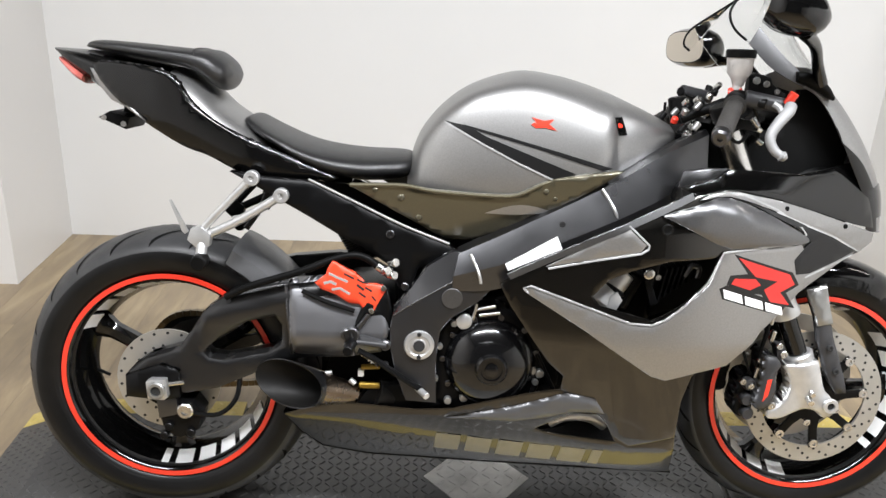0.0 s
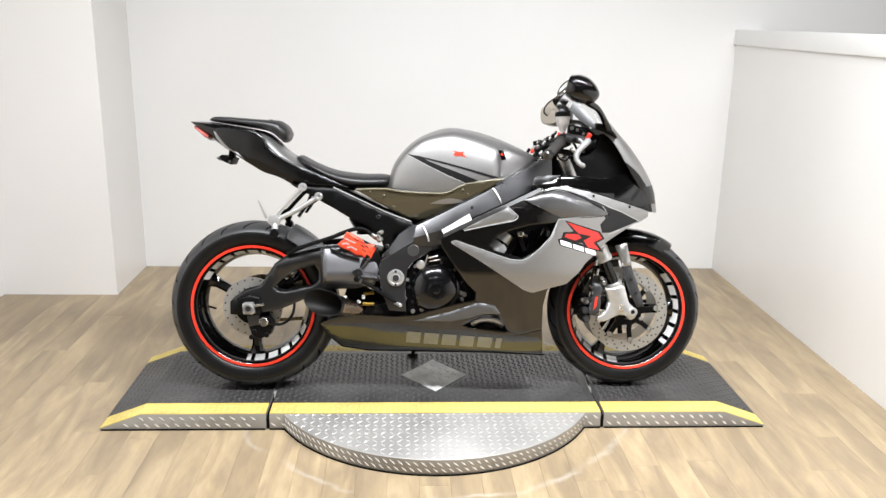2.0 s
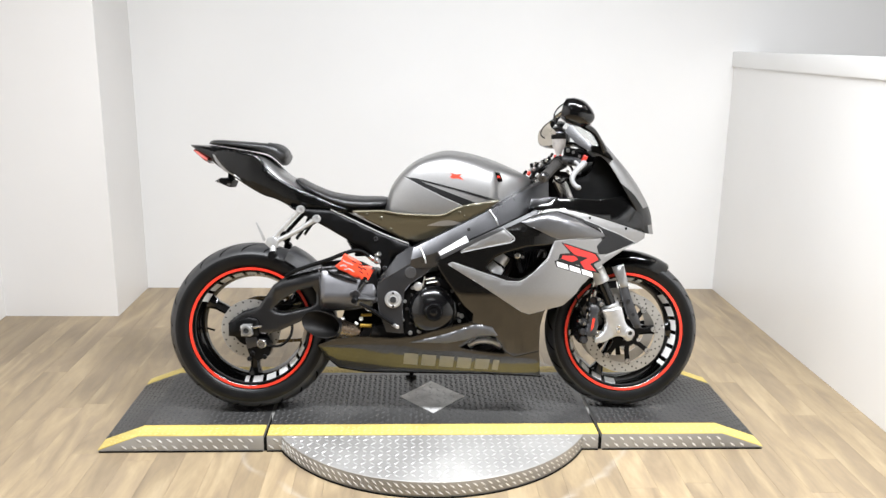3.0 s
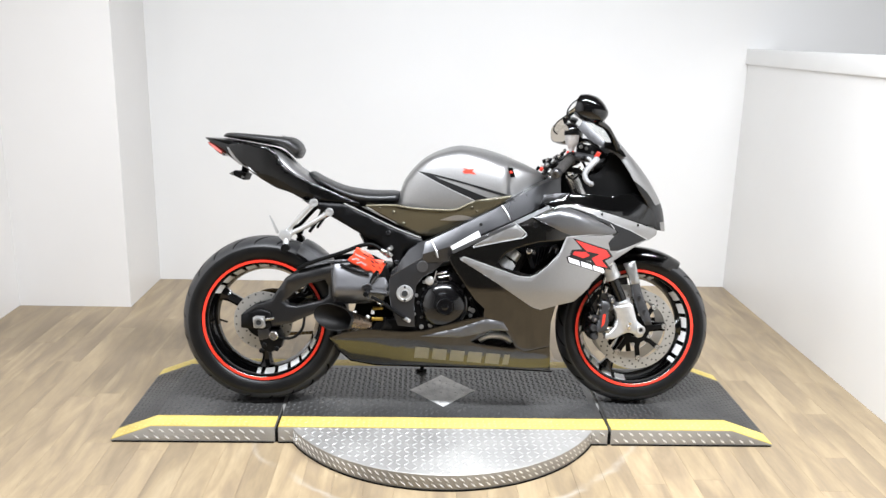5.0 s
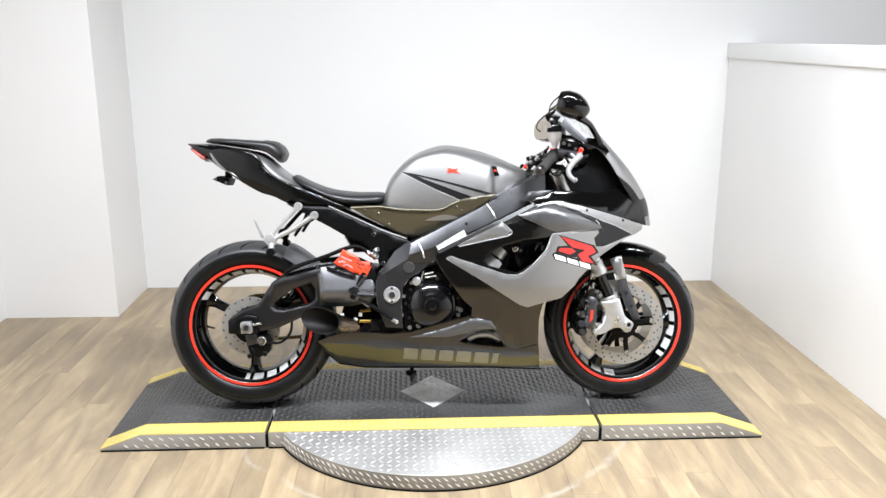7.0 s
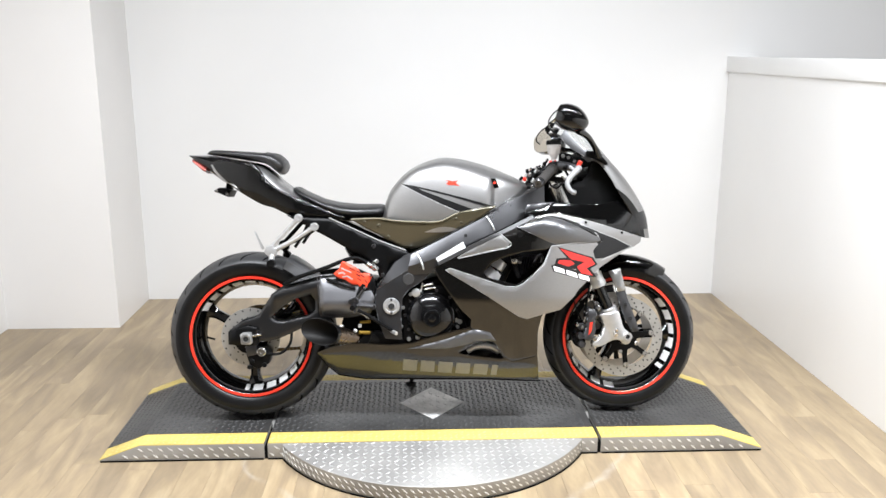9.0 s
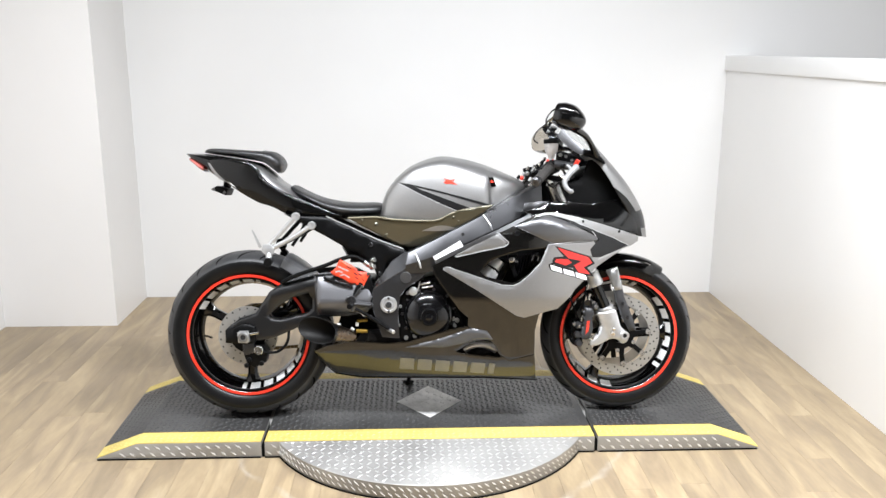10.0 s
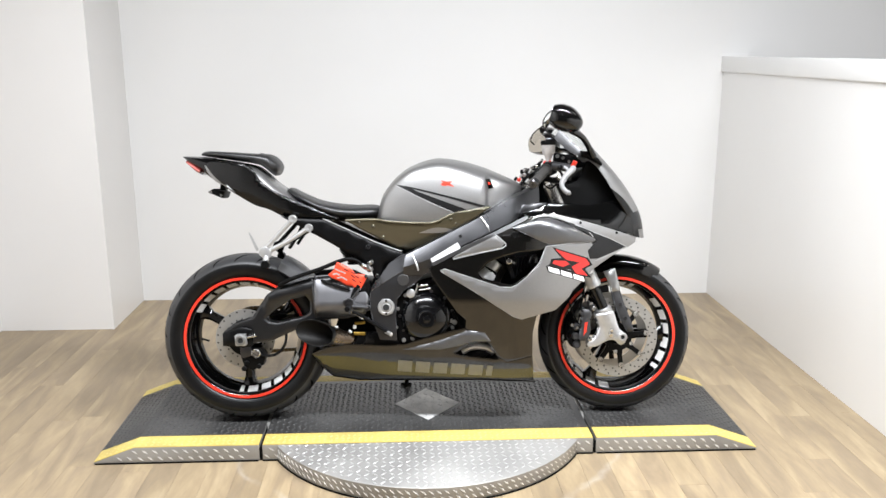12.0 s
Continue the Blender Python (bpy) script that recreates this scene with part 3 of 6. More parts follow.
bike = empty("motorcycle", pose(0, -0.02, 0.066, -LEAN_ANGLE, 0, 0), "grey sport motorcycle with red rim stripes leaning on its stand", "motorcycle")
RX, RZ, FX, FZ = -0.705, 0.316, 0.714, 0.297


def wheel(name, x, z, tyre_r, half, rim_half, spokes, words, label):
    ax = (0, 1, 0)
    c = (x, 0, z)
    hub = part(name, lathe(c, ax, [(-0.05, 0), (-0.05, 0.03), (-0.045, 0.034), (0.045, 0.034), (0.05, 0.03), (0.05, 0)], 32), M_SATIN, bike, label)
    k = half
    prof = [(-rim_half + 0.004, 0.214), (-k * 0.82, 0.228), (-k * 0.93, 0.240), (-k, 0.232 + (tyre_r - 0.232) * 0.38), (-k * 0.95, 0.232 + (tyre_r - 0.232) * 0.62), (-k * 0.76, tyre_r - 0.016), (-k * 0.42, tyre_r - 0.0045), (0, tyre_r)]
    sm = [tuple(v) for v in catmull(prof, 4)]
    full = sm + [(-d, r) for d, r in sm[-2::-1]]
    tyre = part("tyre", lathe(c, ax, full + [(rim_half - 0.006, 0.21), (-rim_half + 0.006, 0.21)], 112, True), M_RUBBER, hub, "black tyre with dusty tread and curved grooves")
    tyre.data.materials.append(M_TREAD)
    for f in tyre.data.polygons:
        if abs(f.center.y) < k * 0.97 and math.hypot(f.center.x - x, f.center.z - z) > 0.232 + (tyre_r - 0.232) * 0.5:
            f.material_index = 1
    part("sidewall_ring", lathe(c, ax, [(-k * 0.925, 0.2405), (-k * 0.945, 0.2425), (-k * 0.955, 0.2455), (-k * 0.94, 0.244)], 112, True), M_RUBBER, tyre)
    b = rim_half
    dc = -b + (0.085 if b > 0.06 else 0.078)
    rim = part("rim", lathe(c, ax, [(-b - 0.006, 0.222), (-b - 0.008, 0.2295), (-b - 0.002, 0.231), (-b + 0.008, 0.224), (dc, 0.193), (dc + 0.004, 0.193), (b - 0.001, 0.222), (b + 0.002, 0.231), (b + 0.008, 0.2295), (b + 0.006, 0.222), (b - 0.002, 0.2135), (dc + 0.004, 0.185), (dc, 0.185), (-b + 0.002, 0.2145)], 112, True), M_BLACKGLOSS, hub, "gloss black cast rim")
    for sgn in (-1, 1):
        y = sgn * (b + 0.0085)
        part("rim_stripe", lathe(c, (0, sgn, 0), [(b + 0.0085, 0.2195), (b + 0.0102, 0.2198), (b + 0.0102, 0.2297), (b + 0.0085, 0.230)], 112, True), M_RED, rim, "red rim stripe")
    # plain white bars along the inside of the barrel where the wheel carries lettering
    for start, pace in words:
        for i in range(6):
            a0 = radians(start - pace * i)
            bm = bmesh.new()
            grid = []
            for u in range(5):
                a = a0 - radians(pace * (0.72 if i < 5 else 0.3)) * u / 4
                row = []
                for dpt, r in ((-b + 0.010, 0.2105), (-b + 0.010 + (dc + b - 0.022) * 0.62, 0.1965)):
                    for off in (0, 0.0012):
                        rr = r - off
                        row.append(bm.verts.new((x + rr * math.cos(a), dpt, z + rr * math.sin(a))))
                grid.append(row)
            for p, q in zip(grid, grid[1:]):
                bm.faces.new((p[1], q[1], q[3], p[3])), bm.faces.new((p[0], p[2], q[2], q[0]))
                bm.faces.new((p[0], q[0], q[1], p[1])), bm.faces.new((p[2], p[3], q[3], q[2]))
            for e in (grid[0], grid[-1]):
                bm.faces.new((e[0], e[1], e[3], e[2]))
            part("rim_sticker", bm, M_WHITE, rim, "white vinyl bar")
    for a in spokes:
        c_, s_ = math.cos(radians(a)), math.sin(radians(a))
        bm = bmesh.new()
        rings = []
        for r, hw, hd in ((0.025, 0.026, 0.026), (0.06, 0.021, 0.024), (0.11, 0.0165, 0.02), (0.16, 0.0175, 0.018), (0.185, 0.026, 0.018), (0.195, 0.036, 0.018)):
            rings.append([bm.verts.new((x + r * c_ - u * hw * s_, v * hd, z + r * s_ + u * hw * c_)) for u, v in ((-1, -0.5), (-0.5, -1), (0.5, -1), (1, -0.5), (1, 0.5), (0.5, 1), (-0.5, 1), (-1, 0.5))])
        for p, q in zip(rings, rings[1:]):
            for i in range(8):
                bm.faces.new((p[i], p[(i + 1) % 8], q[(i + 1) % 8], q[i]))
        bm.faces.new(rings[0]), bm.faces.new(rings[-1])
        part("spoke", bm, M_BLACKGLOSS, hub)
    return hub


rear = wheel("rear_wheel", RX, RZ, 0.316, 0.095, 0.076, (152, 270, 32), ((152, 14), (-22, 14.5)), "black cast three-spoke rear wheel")
front = wheel("front_wheel", FX, FZ, 0.298, 0.06, 0.046, (0, 120, 240), ((43, 15.8), (264, 15.8), (153, 15.8)), "black cast three-spoke front wheel")


def bolt(x, y, z, r=0.007, side=-1, mat=None, parent=None, name="bolt"):
    return part(name, lathe((x, y, z), (0, side, 0), [(0, r), (0.004, r), (0.005, r * 0.85), (0.005, r * 0.5), (0.003, r * 0.5), (0.003, 0)], 14), mat or M_STEEL, parent or bike)


def rotor(parent, x, z, y, r0, r1, n_bob, mat=None):
    sgn = -1 if y < 0 else 1
    disc = part("brake_disc", lathe((x, y, z), (0, 1, 0), [(-0.0025, r0), (-0.0025, r1), (0.0025, r1), (0.0025, r0)], 96, True), M_ROTOR, parent, "drilled steel brake disc")
    bm = bmesh.new()
    rows = 3 if r1 > 0.13 else 2
    count = 66 if rows == 3 else 44
    for k in range(count):
        a = 2 * math.pi * k / count
        r = r0 + 0.008 + (r1 - r0 - 0.016) * (k % rows) / (rows - 1)
        add_lathe(bm, (x + r * math.cos(a), y + sgn * 0.0022, z + r * math.sin(a)), (0, sgn, 0), [(0, 0.0033), (0.0006, 0.0033), (0.0006, 0)], 8)
    part("drilling", bm, M_DARKGAP, disc)["kind"] = "stuff"
    if n_bob:
        car = bmesh.new()
        add_lathe(car, (x, y + sgn * 0.003, z), (0, 1, 0), [(-0.004, 0.03), (-0.004, 0.055), (0.004, 0.055), (0.004, 0.03)], 40, True)
        for k in range(n_bob):
            a = 2 * math.pi * (k + 0.15) / n_bob
            tip = [(x + r * math.cos(a + d), z + r * math.sin(a + d)) for r, d in ((0.046, -0.34), (0.046, 0.34), (0.075, 0.12), (r0 + 0.003, 0.08), (r0 + 0.003, -0.08), (0.075, -0.12))]
            part("carrier_arm", prism(tip, y + sgn * 0.003 - 0.0035, y + sgn * 0.003 + 0.0035, 0.001), M_SATIN, disc)
        for k in range(5):
            a = radians(45 + 72 * k)
            bolt(x + 0.059 * math.cos(a), y + sgn * 0.0065, z + 0.059 * math.sin(a), 0.008, sgn, M_STEEL, disc, "carrier_bolt")
        carrier = part("disc_carrier", car, M_SATIN, disc, "black disc carrier")
        for k in range(n_bob):
            a = 2 * math.pi * (k + 0.15) / n_bob
            part("bobbin", lathe((x + (r0 - 0.007) * math.cos(a), y + sgn * 0.003, z + (r0 - 0.007) * math.sin(a)), (0, sgn, 0), [(0, 0.0105), (0.006, 0.0105), (0.0075, 0.0095), (0.0075, 0.005), (0.004, 0.005), (0.004, 0)], 16), M_STEEL, disc)
    return disc


rotor(front, FX, FZ, -0.068, 0.117, 0.155, 8)
rotor(front, FX, FZ, 0.068, 0.117, 0.155, 8)
rotor(rear, RX, RZ, -0.088, 0.066, 0.11, 0)
part("rotor_hub", lathe((RX, -0.09, RZ), (0, 1, 0), [(0, 0.02), (0, 0.07), (0.04, 0.07), (0.04, 0.02)], 36, True), M_SATIN, rear)
sprocket = part("sprocket", lathe((RX, 0.098, RZ), (0, 1, 0), [(-0.003, 0.05), (-0.003, 0.088), (0.003, 0.088), (0.003, 0.05)], 60, True), M_SATIN, rear)
chain = bmesh.new()
loop = [(RX - 0.09 * math.cos(a), 0.098, RZ + 0.09 * math.sin(a)) for a in (math.pi * (k / 16 - 0.5) for k in range(17))]
run = loop + [(RX + (0.5) * k / 34, 0.098, RZ + 0.09 + 0.00 * k) for k in range(1, 35)]
run += [(RX + 0.5 - 0.5 * k / 34, 0.098, RZ - 0.055 - 0.035 * k / 34) for k in range(35)]
dist = 0
for p, q in zip(run, run[1:] + run[:1]):
    d = (Vector(q) - Vector(p))
    if 0.004 < d.length < 0.1:
        m = Vector(p) + d / 2
        ang = math.atan2(d.z, d.x)
        mm = Matrix.Translation(m) @ Matrix.Rotation(-ang, 4, "Y") @ Matrix.Diagonal((d.length * 0.92, 0.015, 0.013, 1))
        bmesh.ops.create_cube(chain, size=1, matrix=mm)
part("drive_chain", chain, M_GOLD, bike, "dull brown steel drive chain", False)

# bodywork: how far the flank stands out
BASE = lerp_table([(-0.46, 0.19), (-0.3, 0.21), (-0.1, 0.228), (0.05, 0.242), (0.2, 0.255), (0.32, 0.262), (0.42, 0.25), (0.52, 0.222), (0.6, 0.19), (0.68, 0.158), (0.74, 0.132), (0.79, 0.106), (0.83, 0.07)])

FOLD = (-0.47, -0.28, -0.13, -0.02, 0.25, 0.37), (0.268, 0.262, 0.248, 0.236, 0.224, 0.222)  # the crease along the belly


def flank(x, z):
    up = max(0.0, z - 0.70)
    dn = max(0.0, 0.47 - z)
    low = max(0.0, float(np.interp(x, FOLD[0], FOLD[1])) - z)
    return BASE(x) - 0.28 * up - 0.4 * up * up - 0.18 * dn - 0.20 * dn * dn - 0.34 * low


def raised(f, by):
    return lambda x, z: f(x, z) + by


def gun_wide(x, z):
    """The upper side panel folds along a ridge that runs out at its tip."""
    ridge = float(np.interp(x, (0.281, 0.336, 0.377, 0.427, 0.487, 0.554, 0.596), (0.729, 0.745, 0.749, 0.738, 0.715, 0.690, 0.678)))
    rise = float(np.interp(x, (0.281, 0.36, 0.46, 0.55, 0.598), (0.004, 0.019, 0.017, 0.008, 0.002)))
    d = z - ridge
    return flank(x, z) + 0.005 + rise * max(0.0, 1 - (d / 0.030 if d > 0 else -d / 0.085)) ** 1.3


VENT = [(0.160, 0.567), (0.188, 0.601), (0.231, 0.621), (0.303, 0.642), (0.386, 0.649), (0.399, 0.654), (0.381, 0.603), (0.337, 0.560), (0.294, 0.532), (0.276, 0.524), (0.235, 0.534), (0.175, 0.549)]
SIDE = [(-0.020, 0.582), (-0.003, 0.596), (0.056, 0.625), (0.142, 0.667), (0.272, 0.729), (0.301, 0.742), (0.345, 0.765), (0.384, 0.779), (0.439, 0.782), (0.520, 0.764), (0.606, 0.736), (0.693, 0.705), (0.763, 0.686), (0.745, 0.659), (0.673, 0.621), (0.622, 0.592), (0.589, 0.572), (0.556, 0.539), (0.507, 0.496), (0.492, 0.473), (0.441, 0.427), (0.379, 0.413), (0.372, 0.404), (0.360, 0.345), (0.362, 0.256), (0.269, 0.233), (0.235, 0.255), (0.213, 0.290), (0.194, 0.312), (0.159, 0.327), (0.114, 0.365), (0.117, 0.395), (0.085, 0.424), (0.029, 0.502), (-0.002, 0.547)]
SILVER = [(0.318, 0.396), (0.288, 0.405), (0.148, 0.498), (0.027, 0.571), (0.023, 0.578), (0.039, 0.582), (0.146, 0.544), (0.236, 0.514), (0.277, 0.512), (0.301, 0.523), (0.337, 0.552), (0.382, 0.598), (0.406, 0.660), (0.488, 0.666), (0.581, 0.671), (0.596, 0.652), (0.662, 0.649), (0.718, 0.656), (0.763, 0.686), (0.745, 0.659), (0.673, 0.621), (0.622, 0.592), (0.589, 0.572), (0.556, 0.539), (0.507, 0.496), (0.492, 0.473), (0.441, 0.427), (0.379, 0.413)]
GUN = [(0.280, 0.730), (0.314, 0.742), (0.350, 0.753), (0.387, 0.765), (0.416, 0.764), (0.450, 0.754), (0.505, 0.731), (0.552, 0.706), (0.595, 0.684), (0.597, 0.676), (0.576, 0.672), (0.490, 0.672), (0.420, 0.668), (0.389, 0.678), (0.334, 0.705)]
BAND = [(0.352, 0.759), (0.375, 0.771), (0.404, 0.776), (0.434, 0.775), (0.460, 0.770), (0.523, 0.758), (0.602, 0.736), (0.706, 0.704), (0.769, 0.684), (0.767, 0.665), (0.734, 0.647), (0.656, 0.685), (0.582, 0.712), (0.505, 0.742), (0.451, 0.759), (0.416, 0.767), (0.387, 0.766)]
TRI = [(0.064, 0.622), (0.214, 0.708), (0.254, 0.673), (0.243, 0.659)]
COWL = [(0.318, 0.779), (0.354, 0.79), (0.387, 0.798), (0.417, 0.817), (0.488, 0.814), (0.539, 0.809), (0.584, 0.806), (0.629, 0.814), (0.71, 0.827), (0.731, 0.807), (0.752, 0.769), (0.77, 0.692), (0.706, 0.706), (0.602, 0.738), (0.523, 0.76), (0.46, 0.772), (0.425, 0.777), (0.404, 0.777), (0.356, 0.767)]
BELLY = [(0.362, 0.256), (0.375, 0.152), (0.179, 0.163), (-0.274, 0.157), (-0.374, 0.172), (-0.419, 0.213), (-0.452, 0.263), (-0.400, 0.286), (-0.319, 0.304), (-0.272, 0.302), (-0.178, 0.297), (-0.100, 0.304), (-0.039, 0.324), (0.051, 0.351), (0.114, 0.365), (0.159, 0.327), (0.194, 0.312), (0.213, 0.290), (0.235, 0.255), (0.269, 0.233)]
ARROW = [(0.523, 0.726), (0.587, 0.707), (0.656, 0.681), (0.723, 0.650), (0.666, 0.629), (0.607, 0.610), (0.575, 0.610), (0.566, 0.640), (0.590, 0.665), (0.603, 0.674), (0.588, 0.692)]
SCOOP = [(-0.119, 0.281), (-0.052, 0.299), (0.020, 0.319), (0.125, 0.358), (0.186, 0.348), (0.208, 0.313), (0.142, 0.312), (0.089, 0.294), (0.023, 0.280), (-0.038, 0.281)]
BVENT = [(0.073, 0.267), (0.142, 0.309), (0.202, 0.311), (0.239, 0.243), (0.161, 0.250), (0.099, 0.257)]

for side in (-1, 1):
    sf = part("side_fairing", sheet(SIDE, flank, 0.004, 0.005, 0.022, [VENT], side, 0.002), M_GRAPHITE, bike, "graphite metallic side fairing")
    part("silver_panel", sheet(SILVER, raised(flank, 0.003), 0.0035, 0.004, 0.02, (), side, 0.0015), M_SILVER, sf, "silver metallic painted panel")
    part("gunmetal_panel", sheet(GUN, gun_wide, 0.005, 0.008, 0.012, (), side, 0.003), M_GUNMETAL, sf, "gunmetal metallic painted panel")
    part("silver_band", sheet(BAND, raised(flank, 0.004), 0.004, 0.004, 0.02, (), side, 0.0015), M_SILVER, sf, "silver painted band")
    part("silver_panel", sheet(TRI, raised(flank, 0.003), 0.0035, 0.004, 0.02, (), side, 0.0015), M_SILVER, sf, "silver metallic painted panel")
    for line in ([(0.036, 0.568), (0.026, 0.578), (0.039, 0.583), (0.146, 0.547), (0.235, 0.517), (0.277, 0.515), (0.301, 0.526), (0.337, 0.555), (0.379, 0.601), (0.405, 0.661), (0.488, 0.669), (0.579, 0.674), (0.588, 0.691), (0.576, 0.705), (0.519, 0.741), (0.446, 0.769)],
                 [(0.217, 0.710), (0.258, 0.673), (0.257, 0.665), (0.244, 0.656), (0.158, 0.639), (0.070, 0.619)], [(0.517, 0.737), (0.582, 0.711), (0.656, 0.684), (0.730, 0.648), (0.680, 0.630), (0.599, 0.602)]):
        part("trim_line", sheet(stripe(line, 0.0036), raised(flank, 0.0055), 0.003, 0.002, 0.02, (), side), M_PALE, sf, "pale silver trim line")
    part("fairing_lip", sheet(stripe([(-0.004, 0.599), (0.056, 0.630), (0.142, 0.672), (0.272, 0.734), (0.341, 0.767)], 0.013), raised(flank, 0.005), 0.006, 0.002, 0.02, (), side), M_GUNMETAL, sf, "gunmetal upper fairing lip")
    part("arrow_panel", sheet(ARROW, raised(flank, 0.0042), 0.003, 0.003, 0.02, (), side, 0.001), M_ARROW, sf, "dark arrow-shaped panel")
    uc = part("upper_cowl", sheet(COWL, flank, 0.004, 0.003, 0.022, (), side, 0.001), M_BLACKGLOSS, bike, "gloss black upper cowl")
    part("cowl_wing", sheet([(0.313, 0.782), (0.323, 0.812), (0.372, 0.818), (0.417, 0.818), (0.387, 0.799), (0.354, 0.791)], raised(flank, -0.004), 0.004, 0.003, 0.02, (), side, 0.001), M_ARROW, uc, "grey corner of the cowl")
    part("dark_slot", sheet([(0.459, 0.754), (0.504, 0.740), (0.552, 0.723), (0.589, 0.708), (0.571, 0.707), (0.542, 0.715), (0.505, 0.732)], raised(flank, 0.0062), 0.001, 0.001, 0.03, (), side), M_DARKGAP, sf, "dark air slot")
    bp = part("belly_pan", sheet(BELLY, flank, 0.004, 0.005, 0.025, [BVENT], side, 0.002), M_GRAPHITE, bike, "gloss graphite belly pan")
    # plain bars where the flank carries lettering
    for i in range(6):
        a, wide = -0.131 + 0.0655 * i, 0.052 if i < 5 else 0.022
        s, e = (a + 0.131) / 0.385, (a + wide + 0.131) / 0.385
        low, top = (lambda q: 0.192 - 0.020 * q), (lambda q: 0.240 - 0.024 * q)
        part("sticker_bar", sheet([(a - 0.004, low(s)), (a + wide - 0.004, low(e)), (a + wide, top(e)), (a, top(s))], raised(flank, 0.0012), 0.001, 0.001, 0.02, (), side), M_DULL, bp, "dull gold-grey bar")
    part("emblem_outline", sheet([(0.428, 0.658), (0.567, 0.615), (0.586, 0.588), (0.556, 0.574), (0.582, 0.540), (0.515, 0.553), (0.498, 0.574), (0.468, 0.578), (0.418, 0.598), (0.424, 0.616), (0.462, 0.618)], raised(flank, 0.0038), 0.001, 0.001, 0.02, (), side), M_BLACKGLOSS, sf, "black emblem outline")
    part("sticker_emblem", sheet([(0.438, 0.651), (0.559, 0.612), (0.575, 0.590), (0.541, 0.576), (0.567, 0.548), (0.520, 0.558), (0.502, 0.584), (0.532, 0.599), (0.480, 0.611)], raised(flank, 0.005), 0.002, 0.001, 0.02, (), side), M_EMBLEM, sf, "red angular emblem")
    part("sticker_emblem", sheet([(0.480, 0.607), (0.494, 0.594), (0.470, 0.585), (0.428, 0.599), (0.434, 0.610)], raised(flank, 0.005), 0.002, 0.001, 0.02, (), side), M_EMBLEM, sf, "red angular emblem")
    part("bar_outline", sheet([(0.404, 0.590), (0.420, 0.597), (0.470, 0.580), (0.560, 0.550), (0.548, 0.529), (0.522, 0.535), (0.412, 0.569)], raised(flank, 0.0042), 0.001, 0.001, 0.02, (), side), M_BLACKGLOSS, sf, "black outline of the white bars")
    for k in range(3):
        a = 0.412 + 0.048 * k
        c = 0.589 - 0.318 * (a - 0.412)
        part("sticker_bar", sheet([(a, c), (a + 0.041, c - 0.013), (a + 0.046, c - 0.031), (a + 0.004, c - 0.018)], raised(flank, 0.0052), 0.002, 0.001, 0.02, (), side), M_WHITE, sf, "small white slanted bar")
    for x, z in ((0.290, 0.704),):
        part("fairing_screw", lathe((x, side * (flank(x, z) - 0.001), z), (0, side, 0), [(0, 0.011), (0.003, 0.011), (0.004, 0.009), (0.002, 0.007), (0.002, 0)], 20), M_PLASTIC, sf)
    for x, z in ((0.539, 0.743), (0.685, 0.703)):
        part("fairing_screw", lathe((x, side * (flank(x, z) + 0.002), z), (0, side, 0), [(0, 0.005), (0.003, 0.005), (0.004, 0.003), (0.004, 0)], 14), M_PLASTIC, sf)
bm = bmesh.new()
rows = []
for x, z in ((-0.455, 0.257), (-0.423, 0.206), (-0.377, 0.161), (-0.277, 0.145), (-0.046, 0.147), (0.185, 0.149), (0.385, 0.138)):
    w = flank(x, z) - 0.006
    rows.append([bm.verts.new((x, u * w, z - 0.012 * (1 - abs(u)) + 0.003)) for u in (-1, -0.6, 0, 0.6, 1)])
for p, q in zip(rows, rows[1:]):
    for i in range(4):
        bm.faces.new((p[i], q[i], q[i + 1], p[i + 1]))
ret = bmesh.ops.extrude_face_region(bm, geom=bm.faces[:])
for v in ret["geom"]:
    if isinstance(v, bmesh.types.BMVert):
        v.co.z += 0.004
part("belly_floor", bm, M_PLASTIC, bike)

# nose and screen
SIDE_LINE = catmull([(0.444, 0.132, 1.068), (0.498, 0.142, 1.014), (0.547, 0.145, 0.986), (0.600, 0.142, 0.960), (0.640, 0.141, 0.912), (0.684, 0.137, 0.838), (0.742, 0.108, 0.753), (0.766, 0.094, 0.683)], 5)
MID_LINE = catmull([(0.515, 0, 1.175), (0.56, 0, 1.115), (0.608, 0, 1.045), (0.660, 0, 0.982), (0.715, 0, 0.920), (0.767, 0, 0.850), (0.812, 0, 0.766), (0.828, 0, 0.674)], 5)


